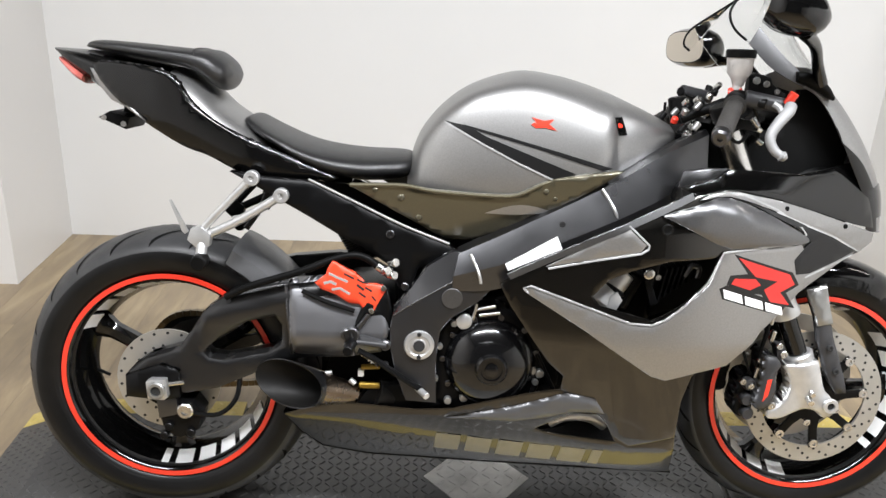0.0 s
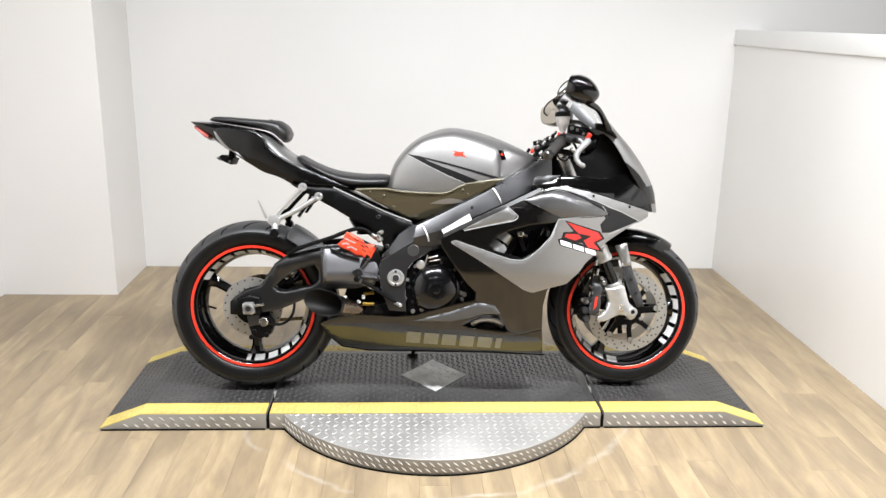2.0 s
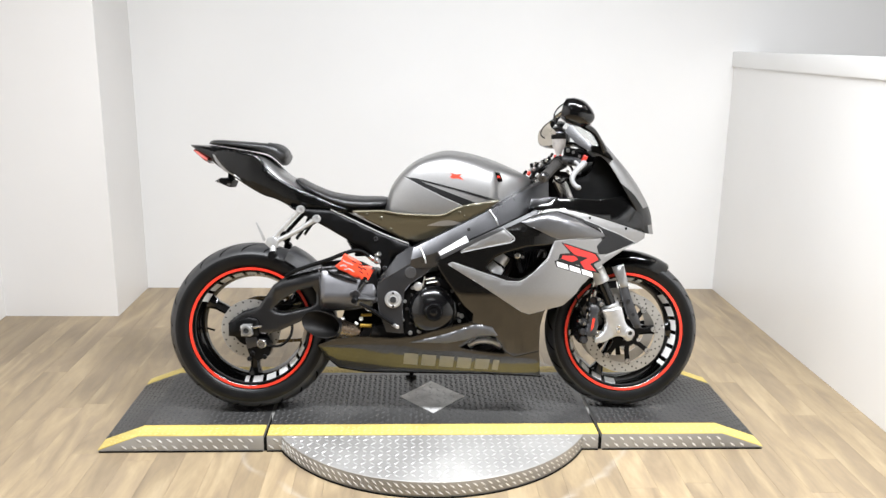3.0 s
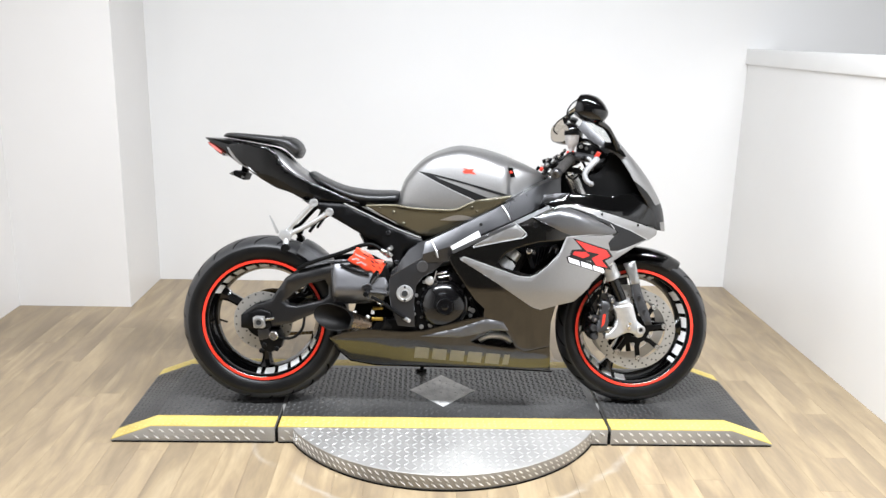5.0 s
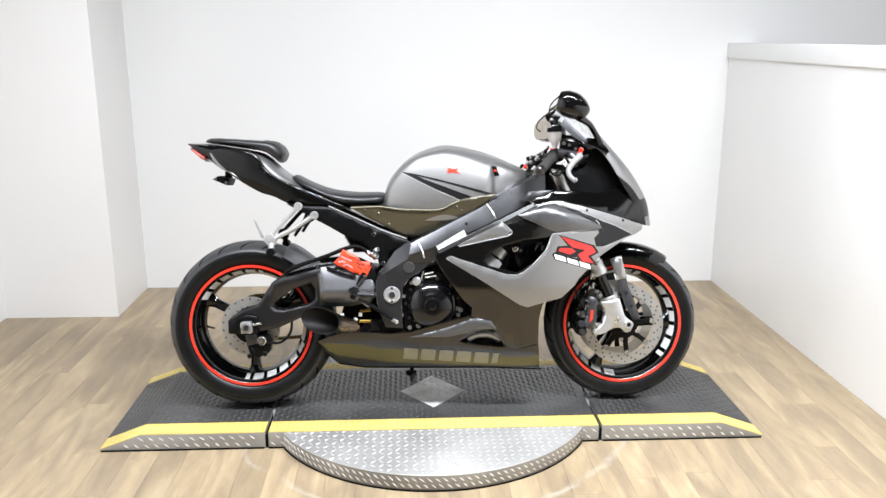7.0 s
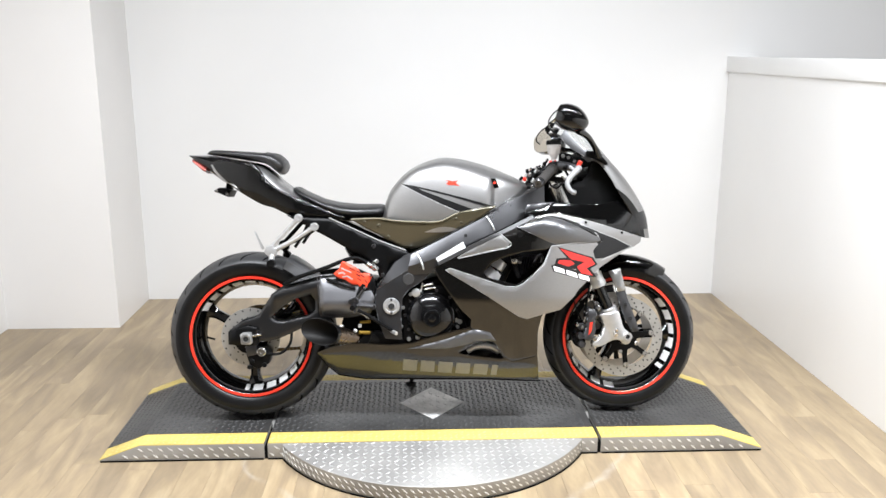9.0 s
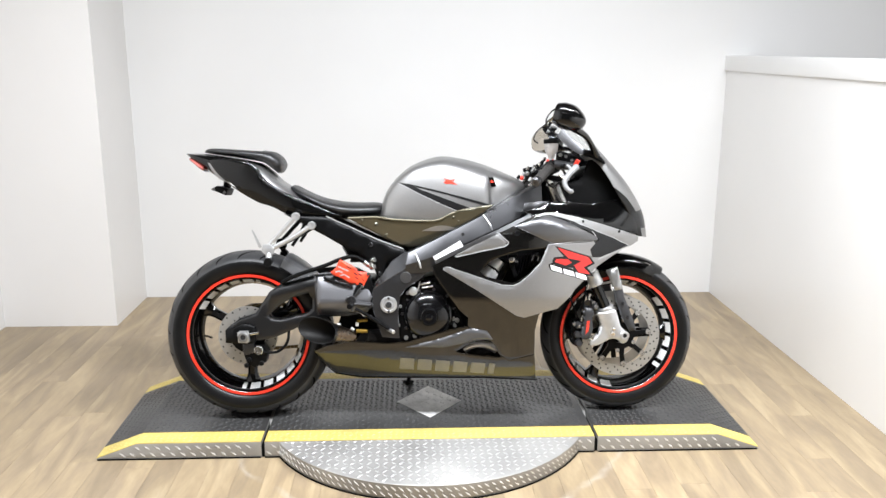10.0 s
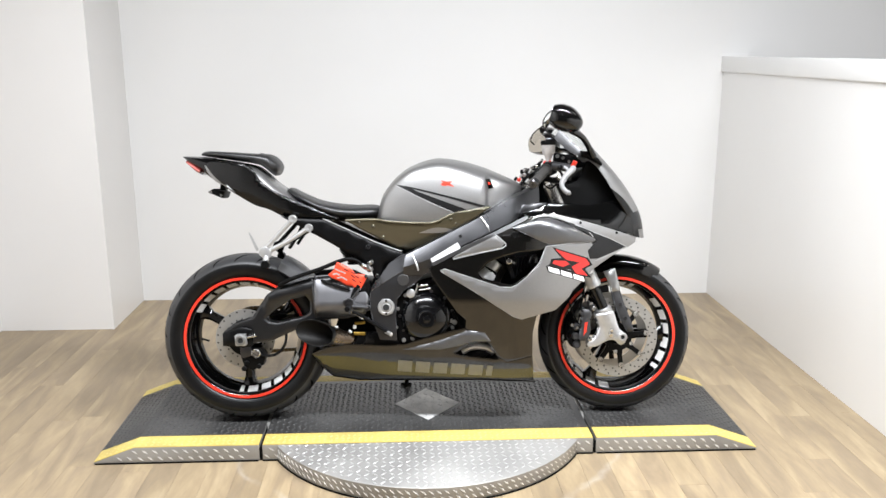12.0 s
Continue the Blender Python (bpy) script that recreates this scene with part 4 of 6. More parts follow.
def shell(i0, i1, name, mat, label, thick=0.003, u0=-1.0, u1=1.0, parent=None, lift=0.0):
    bm = bmesh.new()
    rows = []
    for s, c in list(zip(SIDE_LINE, MID_LINE))[i0:i1]:
        row = []
        ua, ub = (q(s.z) if callable(q) else q for q in (u0, u1))
        for k in range(25):
            u = ua + (ub - ua) * k / 24
            a = u * math.pi / 2
            t = math.cos(a)
            row.append(bm.verts.new((s.x + (c.x + lift - s.x) * t, s.y * math.sin(a), s.z + (c.z + lift - s.z) * t)))
        rows.append(row)
    for p, q in zip(rows, rows[1:]):
        for i in range(24):
            bm.faces.new((p[i], p[i + 1], q[i + 1], q[i]))
    bmesh.ops.recalc_face_normals(bm, faces=bm.faces)
    bm.normal_update()
    nrm = {v: v.normal.copy() for v in bm.verts}
    if sum(n.x for n in nrm.values()) < 0:
        nrm = {v: -n for v, n in nrm.items()}
    old = list(bm.verts)
    keep = {v: v.co.copy() for v in old}
    ret = bmesh.ops.extrude_face_region(bm, geom=bm.faces[:])
    for v in ret["geom"]:
        if isinstance(v, bmesh.types.BMVert):
            src = min(keep, key=lambda o: (keep[o] - v.co).length_squared)
            v.co = v.co - nrm[src] * thick
    return part(name, bm, mat, parent or bike, label)


screen = shell(0, 13, "windscreen", M_SCREEN, "clear curved windscreen")
def cheek(z):
    """Where the silver of the nose ends and the graphite cheek begins."""
    return math.asin(float(np.interp(z, (0.67, 0.76, 0.82, 0.86), (0.90, 0.90, 0.94, 1.0)))) * 2 / math.pi


nose = shell(12, 36, "nose_cowl", M_SILVER, "silver metallic nose cowl with graphite cheeks", 0.003, lambda z: -cheek(z), cheek)
shell(21, 36, "nose_cheek", M_BLACKGLOSS, "gloss black cheek", 0.003, -1.0, lambda z: -cheek(z) - 0.004, nose)
shell(21, 36, "nose_cheek", M_BLACKGLOSS, "gloss black cheek", 0.003, lambda z: cheek(z) + 0.004, 1.0, nose)
for side in (-1, 1):
    a, b = (-0.9, -0.45) if side < 0 else (0.45, 0.9)
    shell(29, 34, "headlamp", M_LAMP, "clear headlamp lens", 0.004, a, b, nose, 0.003)
    a, b = (-1.0, -0.81) if side < 0 else (0.81, 1.0)
    if side < 0:
        shell(1, 13, "screen_border", M_BORDER, "smoke-grey screen border", 0.004, a, b, screen, 0.0)
    part("cockpit_panel", sheet([(0.47, 0.75), (0.60, 0.752), (0.70, 0.78), (0.718, 0.838), (0.695, 0.891), (0.668, 0.933), (0.640, 0.963), (0.611, 0.972), (0.584, 0.970), (0.575, 0.954), (0.566, 0.928), (0.546, 0.897), (0.494, 0.876)], lambda x, z: 0.118 - 0.2 * abs(x - 0.5), 0.01, 0.012, 0.03, (), side), M_MATTE, bike, "black inner cockpit panel")
part("instrument_panel", loft([(0.535, 0.90, 0.918, 0.06, 3), (0.56, 0.895, 0.940, 0.085, 3.5), (0.59, 0.89, 0.950, 0.085, 3.5), (0.62, 0.885, 0.930, 0.06, 3)]), M_PLASTIC, bike, "black instrument cluster")
part("headlamp_housing", loft([(0.56, 0.70, 0.82, 0.10, 3), (0.66, 0.68, 0.83, 0.11, 3), (0.73, 0.68, 0.79, 0.085, 3)]), M_PLASTIC, bike)

# tank
TANK = [(-0.206, 0.735, 0.775, 0.10), (-0.190, 0.725, 0.832, 0.135), (-0.168, 0.72, 0.874, 0.15), (-0.123, 0.715, 0.924, 0.165), (-0.065, 0.71, 0.962, 0.178), (0.02, 0.71, 0.988, 0.188), (0.10, 0.72, 0.981, 0.189), (0.165, 0.742, 0.965, 0.186), (0.192, 0.755, 0.956, 0.176), (0.212, 0.764, 0.949, 0.156), (0.25, 0.78, 0.933, 0.146), (0.30, 0.82, 0.911, 0.125), (0.340, 0.85, 0.891, 0.09)]
TANK_FINE = [tuple(v) for v in catmull([Vector(s) for s in TANK], 5)]


def tank_section(zb, zt, hw, x):
    """Half a cross section of the tank from its lower edge to its ridge: flank, crisp shoulder, shallow top."""
    h = zt - zb
    drop = float(np.interp(x, (-0.2, -0.13, -0.08, 0, 0.05, 0.117, 0.171, 0.21, 0.34), (0.016, 0.016, 0.020, 0.032, 0.037, 0.043, 0.047, 0.036, 0.014)))
    zs = zt - min(drop, h * 0.4)
    k = [(hw * 0.93, zb), (hw * 0.995, zb + 0.22 * h), (hw, zb + 0.45 * h), (hw * 0.955, zb + 0.45 * h + 0.6 * (zs - zb - 0.45 * h)), (hw * 0.855, zs), (hw * 0.60, zs + 0.60 * (zt - zs)), (hw * 0.3, zs + 0.91 * (zt - zs)), (0, zt)]
    return [tuple(v) for v in catmull([Vector(q) for q in k], 3)]


bm = bmesh.new()
rings = []
for x, zb, zt, hw in TANK_FINE:
    half = tank_section(zb, zt, hw, x)
    rings.append([bm.verts.new((x, -y, z)) for y, z in half] + [bm.verts.new((x, y, z)) for y, z in half[-2::-1]])
for p, q in zip(rings, rings[1:]):
    for i in range(len(p)):
        bm.faces.new((p[i], p[(i + 1) % len(p)], q[(i + 1) % len(p)], q[i]))
bm.faces.new(rings[0]), bm.faces.new(rings[-1])
tank = part("fuel_tank", bm, M_SILVER, bike, "silver metallic fuel tank with sharp shoulders", True, 60)


def tank_wide(x, z):
    xs = [s[0] for s in TANK_FINE]
    half = tank_section(*(float(np.interp(x, xs, [s[k] for s in TANK_FINE])) for k in (1, 2, 3)), x)
    return float(np.interp(z, [q[1] for q in half], [q[0] for q in half]))


for side in (-1, 1):
    part("tank_stripe", sheet([(-0.136, 0.888), (-0.088, 0.880), (-0.056, 0.862), (0.030, 0.830), (0.123, 0.795), (0.079, 0.783), (0.008, 0.815), (-0.056, 0.846)], raised(tank_wide, 0.0022), 0.001, 0.001, 0.012, (), side), M_ARROW, tank, "dark grey tapered stripe")
    part("tank_stripe", sheet([(-0.100, 0.883), (-0.005, 0.861), (0.099, 0.834), (0.200, 0.806), (0.174, 0.803), (0.047, 0.841), (-0.067, 0.870)], raised(tank_wide, 0.0022), 0.001, 0.001, 0.012, (), side), M_ARROW, tank, "dark grey tapered stripe")
    part("tank_stripe", sheet(stripe([(-0.136, 0.886), (-0.056, 0.844), (0.008, 0.813), (0.078, 0.783)], 0.0035), raised(tank_wide, 0.0028), 0.001, 0.001, 0.012, (), side), M_PALE, tank, "pale pinstripe")
    part("tank_emblem", sheet([(0.030, 0.902), (0.054, 0.896), (0.074, 0.899), (0.064, 0.890), (0.079, 0.878), (0.057, 0.883), (0.039, 0.882), (0.030, 0.888), (0.039, 0.894)], raised(tank_wide, 0.0024), 0.001, 0.001, 0.02, (), side), M_RED, tank, "small red emblem")
    part("tank_badge", sheet([(0.197, 0.905), (0.215, 0.906), (0.226, 0.872), (0.208, 0.870)], raised(tank_wide, 0.003), 0.002, 0.001, 0.006, (), side), M_BLACKGLOSS, tank, "small black badge with a red mark")
    part("badge_mark", sheet([(0.205, 0.894), (0.214, 0.893), (0.216, 0.886), (0.206, 0.885)], raised(tank_wide, 0.0038), 0.001, 0.0005, 0.006, (), side), M_RED, tank, "red mark")
    COVER = [(-0.325, 0.760), (-0.214, 0.762), (-0.152, 0.752), (-0.045, 0.748), (0.012, 0.753), (0.077, 0.785), (0.214, 0.806), (0.169, 0.773), (0.079, 0.716), (-0.028, 0.663), (-0.085, 0.648), (-0.125, 0.650), (-0.151, 0.662), (-0.244, 0.715)]
    part("side_cover", sheet(COVER, lambda x, z: 0.180 + 0.05 * (x + 0.1) - 0.30 * (0.76 - z) - 0.5 * (0.76 - z) ** 2 + 0.003 * math.exp(-((z - 0.735 - 0.1 * x) / 0.024) ** 2), 0.012, 0.005, 0.012, (), side), M_COVER, bike, "gloss olive-grey side cover")
for side in (-1, 1):
    part("cover_bead", tube([(-0.318, side * 0.168, 0.758), (-0.214, side * 0.174, 0.761), (-0.152, side * 0.177, 0.752), (-0.045, side * 0.182, 0.747), (0.012, side * 0.186, 0.751), (0.077, side * 0.190, 0.780), (0.205, side * 0.196, 0.802)], 0.0045, 8), M_COVER, bike, "rolled olive cover edge")
# Small domes added to give the cover its bright reflection spots.
for side in (-1, 1):
    for x, z, r in ((-0.268, 0.751, 0.006), (-0.217, 0.737, 0.008), (-0.181, 0.696, 0.008), (0.066, 0.760, 0.007), (0.085, 0.746, 0.006)):
        w = 0.180 + 0.05 * (x + 0.1) - 0.30 * (0.76 - z) - 0.5 * (0.76 - z) ** 2
        part("cover_stud", lathe((x, side * (w - 0.001), z), (0, side, 0.1), [(0, r), (0.0025, r * 0.9), (0.0045, r * 0.62), (0.0055, r * 0.3), (0.0058, 0)], 16), M_COVER, bike)
part("tank_cap", lathe((0.10, 0, 0.966), (0.17, 0, 1), [(0, 0.045), (0.008, 0.045), (0.012, 0.04), (0.012, 0)], 32), M_SATIN, tank)

# seats and tail
SEAT = [(-0.540, 0.866, 0.876, 0.06, 2.4), (-0.524, 0.848, 0.879, 0.10, 2.6), (-0.484, 0.824, 0.858, 0.125, 2.4), (-0.42, 0.786, 0.832, 0.14, 2.3), (-0.358, 0.760, 0.819, 0.142, 2.3), (-0.29, 0.752, 0.813, 0.135, 2.3), (-0.225, 0.756, 0.813, 0.115, 2.3), (-0.198, 0.768, 0.808, 0.095, 2.4), (-0.189, 0.778, 0.796, 0.07, 2)]
tagged(part("rider_seat", loft(SEAT, 40, 4), M_VINYL, bike, "black vinyl rider seat"))
PAD = [(-0.864, 1.003, 1.009, 0.03, 2.2), (-0.845, 0.999, 1.018, 0.06, 2.6), (-0.80, 0.992, 1.018, 0.085, 2.8), (-0.72, 0.980, 1.013, 0.098, 3), (-0.645, 0.966, 1.008, 0.105, 3), (-0.61, 0.942, 1.007, 0.106, 2.8), (-0.592, 0.926, 1.000, 0.10, 2.4), (-0.575, 0.931, 0.986, 0.085, 2.2), (-0.566, 0.950, 0.968, 0.055, 2)]
pad = part("passenger_seat", loft(PAD, 40, 4), M_VINYL, bike, "black vinyl passenger pad")
part("seat_seam", tube([(-0.628, -0.104, 0.972), (-0.634, -0.09, 1.003), (-0.636, 0, 1.0085), (-0.634, 0.09, 1.003), (-0.628, 0.104, 0.972)], 0.0022, 6), M_VINYL, pad)
TAIL = [(-0.936, 0.996, 1.001, 0.012, 2.2), (-0.90, 0.968, 1.0, 0.05, 2.5), (-0.85, 0.932, 0.998, 0.075, 2.6), (-0.785, 0.888, 0.988, 0.10, 2.6), (-0.70, 0.848, 0.974, 0.118, 2.6), (-0.64, 0.813, 0.955, 0.125, 2.6), (-0.58, 0.785, 0.90, 0.130, 2.6), (-0.52, 0.765, 0.858, 0.135, 2.6), (-0.45, 0.762, 0.795, 0.134, 2.6), (-0.38, 0.755, 0.766, 0.13, 2.4), (-0.32, 0.750, 0.755, 0.12, 2.2)]
TAIL_MID = lerp_table([(-0.86, 0.968), (-0.77, 0.935), (-0.65, 0.885), (-0.55, 0.825), (-0.45, 0.793), (-0.31, 0.762)])
tail = part("tail_fairing", loft(TAIL, 44, 4), M_TAIL, bike, "gloss black tail fairing with a silver cowl")
tail.data.materials.append(M_SILVER)
for f in tail.data.polygons:
    if -0.69 < f.center.x < -0.46 and f.center.z > np.interp(f.center.x, [-0.69, -0.655, -0.634, -0.59, -0.542, -0.46], [0.968, 0.937, 0.903, 0.871, 0.844, 0.812]):
        f.material_index = 1
    elif f.center.x < -0.80 and f.center.z > 0.985 - 0.1 * (f.center.x + 0.8):
        f.material_index = 1
for side in (-1, 1):
    part("tail_side_panel", sheet(rounded([(-0.845, 0.978), (-0.769, 0.980), (-0.685, 0.968), (-0.654, 0.947), (-0.632, 0.908), (-0.586, 0.870), (-0.525, 0.841), (-0.463, 0.817), (-0.401, 0.790), (-0.325, 0.760), (-0.40, 0.760), (-0.50, 0.762), (-0.549, 0.772), (-0.603, 0.802), (-0.649, 0.812), (-0.695, 0.838), (-0.764, 0.882), (-0.812, 0.928)], 2), lambda x, z: float(np.interp(x, [s[0] for s in TAIL], [s[3] for s in TAIL])) + 0.009 - 4.0 * min(0.0, z - TAIL_MID(x)) ** 2, 0.006, 0.008, 0.015, (), side), M_TAIL, tail, "gloss dark side panel")
    part("tail_trim", tube([(-0.69, side * 0.118, 0.968), (-0.655, side * 0.128, 0.937), (-0.634, side * 0.133, 0.903), (-0.59, side * 0.137, 0.871), (-0.542, side * 0.140, 0.844), (-0.50, side * 0.142, 0.828)], 0.0013, 6), M_GUNMETAL, tail, "pale edge trim")
    part("tail_underside_trim", sheet([(-0.842, 0.964), (-0.828, 0.962), (-0.793, 0.925), (-0.762, 0.899), (-0.725, 0.864), (-0.768, 0.890), (-0.798, 0.903), (-0.83, 0.938)], lambda x, z: 0.102 + 0.3 * (x + 0.78), 0.01, 0.004, 0.02, (), side), M_SILVER, tail, "silver trim under the tail")
part("tail_lamp", loft([(-0.922, 0.972, 0.984, 0.03, 2.4), (-0.905, 0.960, 0.978, 0.050, 2.6), (-0.878, 0.938, 0.962, 0.068, 2.6), (-0.862, 0.93, 0.952, 0.072, 2.6)], 28, 3), M_LENS_RED, tail, "red tail lamp lens")
brk = part("plate_bracket", prism([(-0.838, 0.865), (-0.815, 0.878), (-0.774, 0.866), (-0.784, 0.842)], -0.06, 0.06, 0.002), M_PLASTIC, bike, "black plate bracket")
part("bracket_arm", prism([(-0.80, 0.875), (-0.797, 0.905), (-0.783, 0.905), (-0.778, 0.87)], -0.02, 0.02, 0.002), M_PLASTIC, brk)
for q in ((-0.826, 0.865), (-0.787, 0.853)):
    part("bracket_screw", lathe((q[0], -0.0605, q[1]), (0, -1, 0), [(0, 0.006), (0.002, 0.006), (0.002, 0)], 10), M_STEEL, brk)
EDGE = [tuple(v) for v in catmull([(0.449, -0.134, 1.062), (0.424, -0.131, 1.083), (0.414, -0.126, 1.112), (0.431, -0.116, 1.143), (0.464, -0.088, 1.166), (0.512, 0, 1.180), (0.495, 0.064, 1.154), (0.455, 0.098, 1.121), (0.417, 0.120, 1.089), (0.408, 0.128, 1.060), (0.424, 0.133, 1.045)], 4)]
top_row = [(SIDE_LINE[0].x + (MID_LINE[0].x - SIDE_LINE[0].x) * math.cos(k * math.pi / 24), SIDE_LINE[0].y * math.sin(k * math.pi / 24), SIDE_LINE[0].z + (MID_LINE[0].z - SIDE_LINE[0].z) * math.cos(k * math.pi / 24)) for k in range(-12, 13)]
part("screen_edge", tube(EDGE, 0.0026, 6, 0), M_PLASTIC, screen, "black rubber edging")
part("screen_lip", skin([top_row, EDGE], 0.0, 36), M_SCREEN, screen, "clear rear lip of the screen")


def arch(cx, cz, a0, a1, section, thick=0.004, steps=24, fade=0.0):
    """A mudguard: a cross section of (y, radius) pairs swept about the axle from angle a0 to a1, in degrees."""
    bm = bmesh.new()
    rows = []
    for k in range(steps + 1):
        s = k / steps
        a = radians(a0 + (a1 - a0) * s)
        pinch = 1 - fade * max(0, 1 - s * 5) ** 2 - fade * max(0, 1 - (1 - s) * 5) ** 2
        rows.append([bm.verts.new((cx + r * math.cos(a), y * pinch, cz + r * math.sin(a))) for y, r in section])
    for p, q in zip(rows, rows[1:]):
        for i in range(len(section) - 1):
            bm.faces.new((p[i], p[i + 1], q[i + 1], q[i]))
    ret = bmesh.ops.extrude_face_region(bm, geom=bm.faces[:])
    c = Vector((cx, 0, cz))
    for v in ret["geom"]:
        if isinstance(v, bmesh.types.BMVert):
            d = Vector((v.co.x - cx, 0, v.co.z - cz)).normalized()
            v.co -= d * thick
    return bm


# frame, subframe and swingarm
SUB = [(-0.555, 0.775), (-0.498, 0.768), (-0.398, 0.762), (-0.306, 0.719), (-0.213, 0.675), (-0.116, 0.640), (-0.102, 0.628), (-0.099, 0.612), (-0.112, 0.597), (-0.15, 0.600), (-0.178, 0.592), (-0.188, 0.56), (-0.195, 0.540), (-0.207, 0.536), (-0.219, 0.55), (-0.231, 0.589), (-0.275, 0.620), (-0.321, 0.643), (-0.399, 0.689), (-0.491, 0.740)]
PLATE = [(-0.232, 0.478), (-0.228, 0.502), (-0.199, 0.521), (-0.143, 0.555), (-0.083, 0.591), (-0.045, 0.586), (-0.02, 0.575), (-0.058, 0.534), (-0.11, 0.50), (-0.132, 0.47), (-0.138, 0.41), (-0.135, 0.318), (-0.197, 0.322), (-0.219, 0.38), (-0.230, 0.43)]
SWING = [(-0.752, 0.308), (-0.776, 0.330), (-0.772, 0.352), (-0.731, 0.383), (-0.668, 0.402), (-0.640, 0.445), (-0.612, 0.487), (-0.556, 0.527), (-0.462, 0.547), (-0.36, 0.555), (-0.306, 0.545), (-0.243, 0.515), (-0.230, 0.470), (-0.25, 0.41), (-0.321, 0.395), (-0.40, 0.392), (-0.432, 0.386), (-0.495, 0.360), (-0.59, 0.318), (-0.654, 0.305)]
HOLE = [(-0.618, 0.398), (-0.585, 0.430), (-0.525, 0.467), (-0.47, 0.481), (-0.456, 0.460), (-0.456, 0.42), (-0.479, 0.402), (-0.573, 0.381), (-0.605, 0.385)]
frame_body = part("main_frame", prism([(0.26, 0.70), (0.40, 0.90), (0.44, 0.87), (0.36, 0.69)], -0.05, 0.05, 0.01), M_SATIN, bike, "dark aluminium twin-spar frame")
swing = part("swingarm", box(-0.33, -0.22, -0.11, 0.11, 0.42, 0.53, 0.02), M_SATIN, bike, "satin black aluminium swingarm")
for side in (-1, 1):
    part("subframe_rail", sheet(SUB, lambda x, z: 0.158, 0.03, 0.006, 0.03, (), side), M_SATIN, frame_body, "black subframe rail")
    part("rail_edge", tube([(-0.40, side * 0.157, 0.765), (-0.306, side * 0.158, 0.722), (-0.213, side * 0.158, 0.679), (-0.118, side * 0.158, 0.643)], 0.0022, 6), M_PALE, frame_body)
    part("frame_spar", skin([catmull(q, 4) for q in ([(-0.10, side * 0.165, 0.632), (0.0, side * 0.168, 0.684), (0.18, side * 0.17, 0.777), (0.30, side * 0.15, 0.846), (0.40, side * 0.10, 0.885)],
                             [(-0.10, side * 0.187, 0.630), (0.0, side * 0.191, 0.679), (0.18, side * 0.193, 0.771), (0.30, side * 0.172, 0.838), (0.40, side * 0.12, 0.875)],
                             [(-0.105, side * 0.198, 0.607), (0.0, side * 0.2045, 0.648), (0.18, side * 0.2075, 0.728), (0.30, side * 0.187, 0.785), (0.40, side * 0.125, 0.835)],
                             [(-0.11, side * 0.205, 0.588), (0.0, side * 0.211, 0.622), (0.18, side * 0.214, 0.700), (0.30, side * 0.195, 0.757), (0.40, side * 0.13, 0.81)],
                             [(-0.11, side * 0.198, 0.555), (0.0, side * 0.205, 0.570), (0.18, side * 0.208, 0.655), (0.30, side * 0.19, 0.72), (0.40, side * 0.125, 0.79)])], 0.03, 28), M_SPAR, frame_body, "brushed dark aluminium frame spar", True, 14)
    part("pivot_plate", sheet(PLATE, lambda x, z: 0.1975, 0.035, 0.004, 0.04, (), side, 0.001), M_PIVOT, frame_body, "dark grey frame pivot plate")
    part("plate_facet", skin([[(-0.227, side * 0.1972, 0.502), (-0.199, side * 0.1975, 0.521), (-0.143, side * 0.1975, 0.555), (-0.083, side * 0.1975, 0.591), (-0.06, side * 0.1975, 0.596)],
                              [(-0.226, side * 0.182, 0.515), (-0.196, side * 0.178, 0.549), (-0.160, side * 0.176, 0.600), (-0.112, side * 0.180, 0.632), (-0.085, side * 0.184, 0.634)]], 0.02, 20), M_SPAR, frame_body, "brushed bevel of the pivot plate")
    part("plate_edge", tube([(-0.225, side * 0.1975, 0.503), (-0.199, side * 0.1975, 0.521), (-0.143, side * 0.1975, 0.555), (-0.083, side * 0.1975, 0.591)], 0.0018, 6), M_SPAR, frame_body)
    part("swingarm_leg", sheet(SWING, lambda x, z: 0.148 + 0.05 * max(0, x + 0.45) + 0.018 * math.exp(-((z - 0.50 - 0.25 * (x + 0.5)) / 0.03) ** 2) * (x > -0.62), 0.055, 0.011, 0.022, [HOLE], side, 0.007), M_ARM, swing, "satin black braced swingarm leg")
for p in ((-0.077, 0.632, -0.055, 0.576), (0.174, 0.769, 0.206, 0.712)):
    part("spar_seam", tube([(p[0], -0.196, p[1]), (p[0] * 0.6 + p[2] * 0.4 + 0.003, -0.2025, p[1] * 0.6 + p[3] * 0.4), (p[0] * 0.3 + p[2] * 0.7 + 0.003, -0.2095, p[1] * 0.3 + p[3] * 0.7), (p[2], -0.2085, p[3])], 0.0032, 8), M_ALU, frame_body, "bright weld bead")
part("info_sticker", sheet([(-0.010, 0.618), (0.089, 0.677), (0.101, 0.651), (-0.003, 0.604)], lambda x, z: 0.2175 + 0.01 * (x - 0.1) - 0.10 * max(0, 0.655 + 0.44 * (x - 0.05) - z), 0.001, 0.001, 0.03), M_WHITE, frame_body, "blank white rectangular label")
bolt(0.099, -0.2045, 0.699, 0.006, -1, M_DARKGAP, frame_body)
for x, z, y in ((-0.237, 0.660, -0.158), (-0.123, 0.617, -0.158), (-0.205, 0.552, -0.158)):
    bolt(x, y, z, 0.0085, -1, M_SPAR, frame_body)
part("frame_plug", lathe((-0.110, -0.196, 0.541), (0, -1, 0), [(0, 0.021), (0.004, 0.021), (0.005, 0.020), (0.005, 0)], 32), M_GUNMETAL, frame_body, "round dark frame plug")
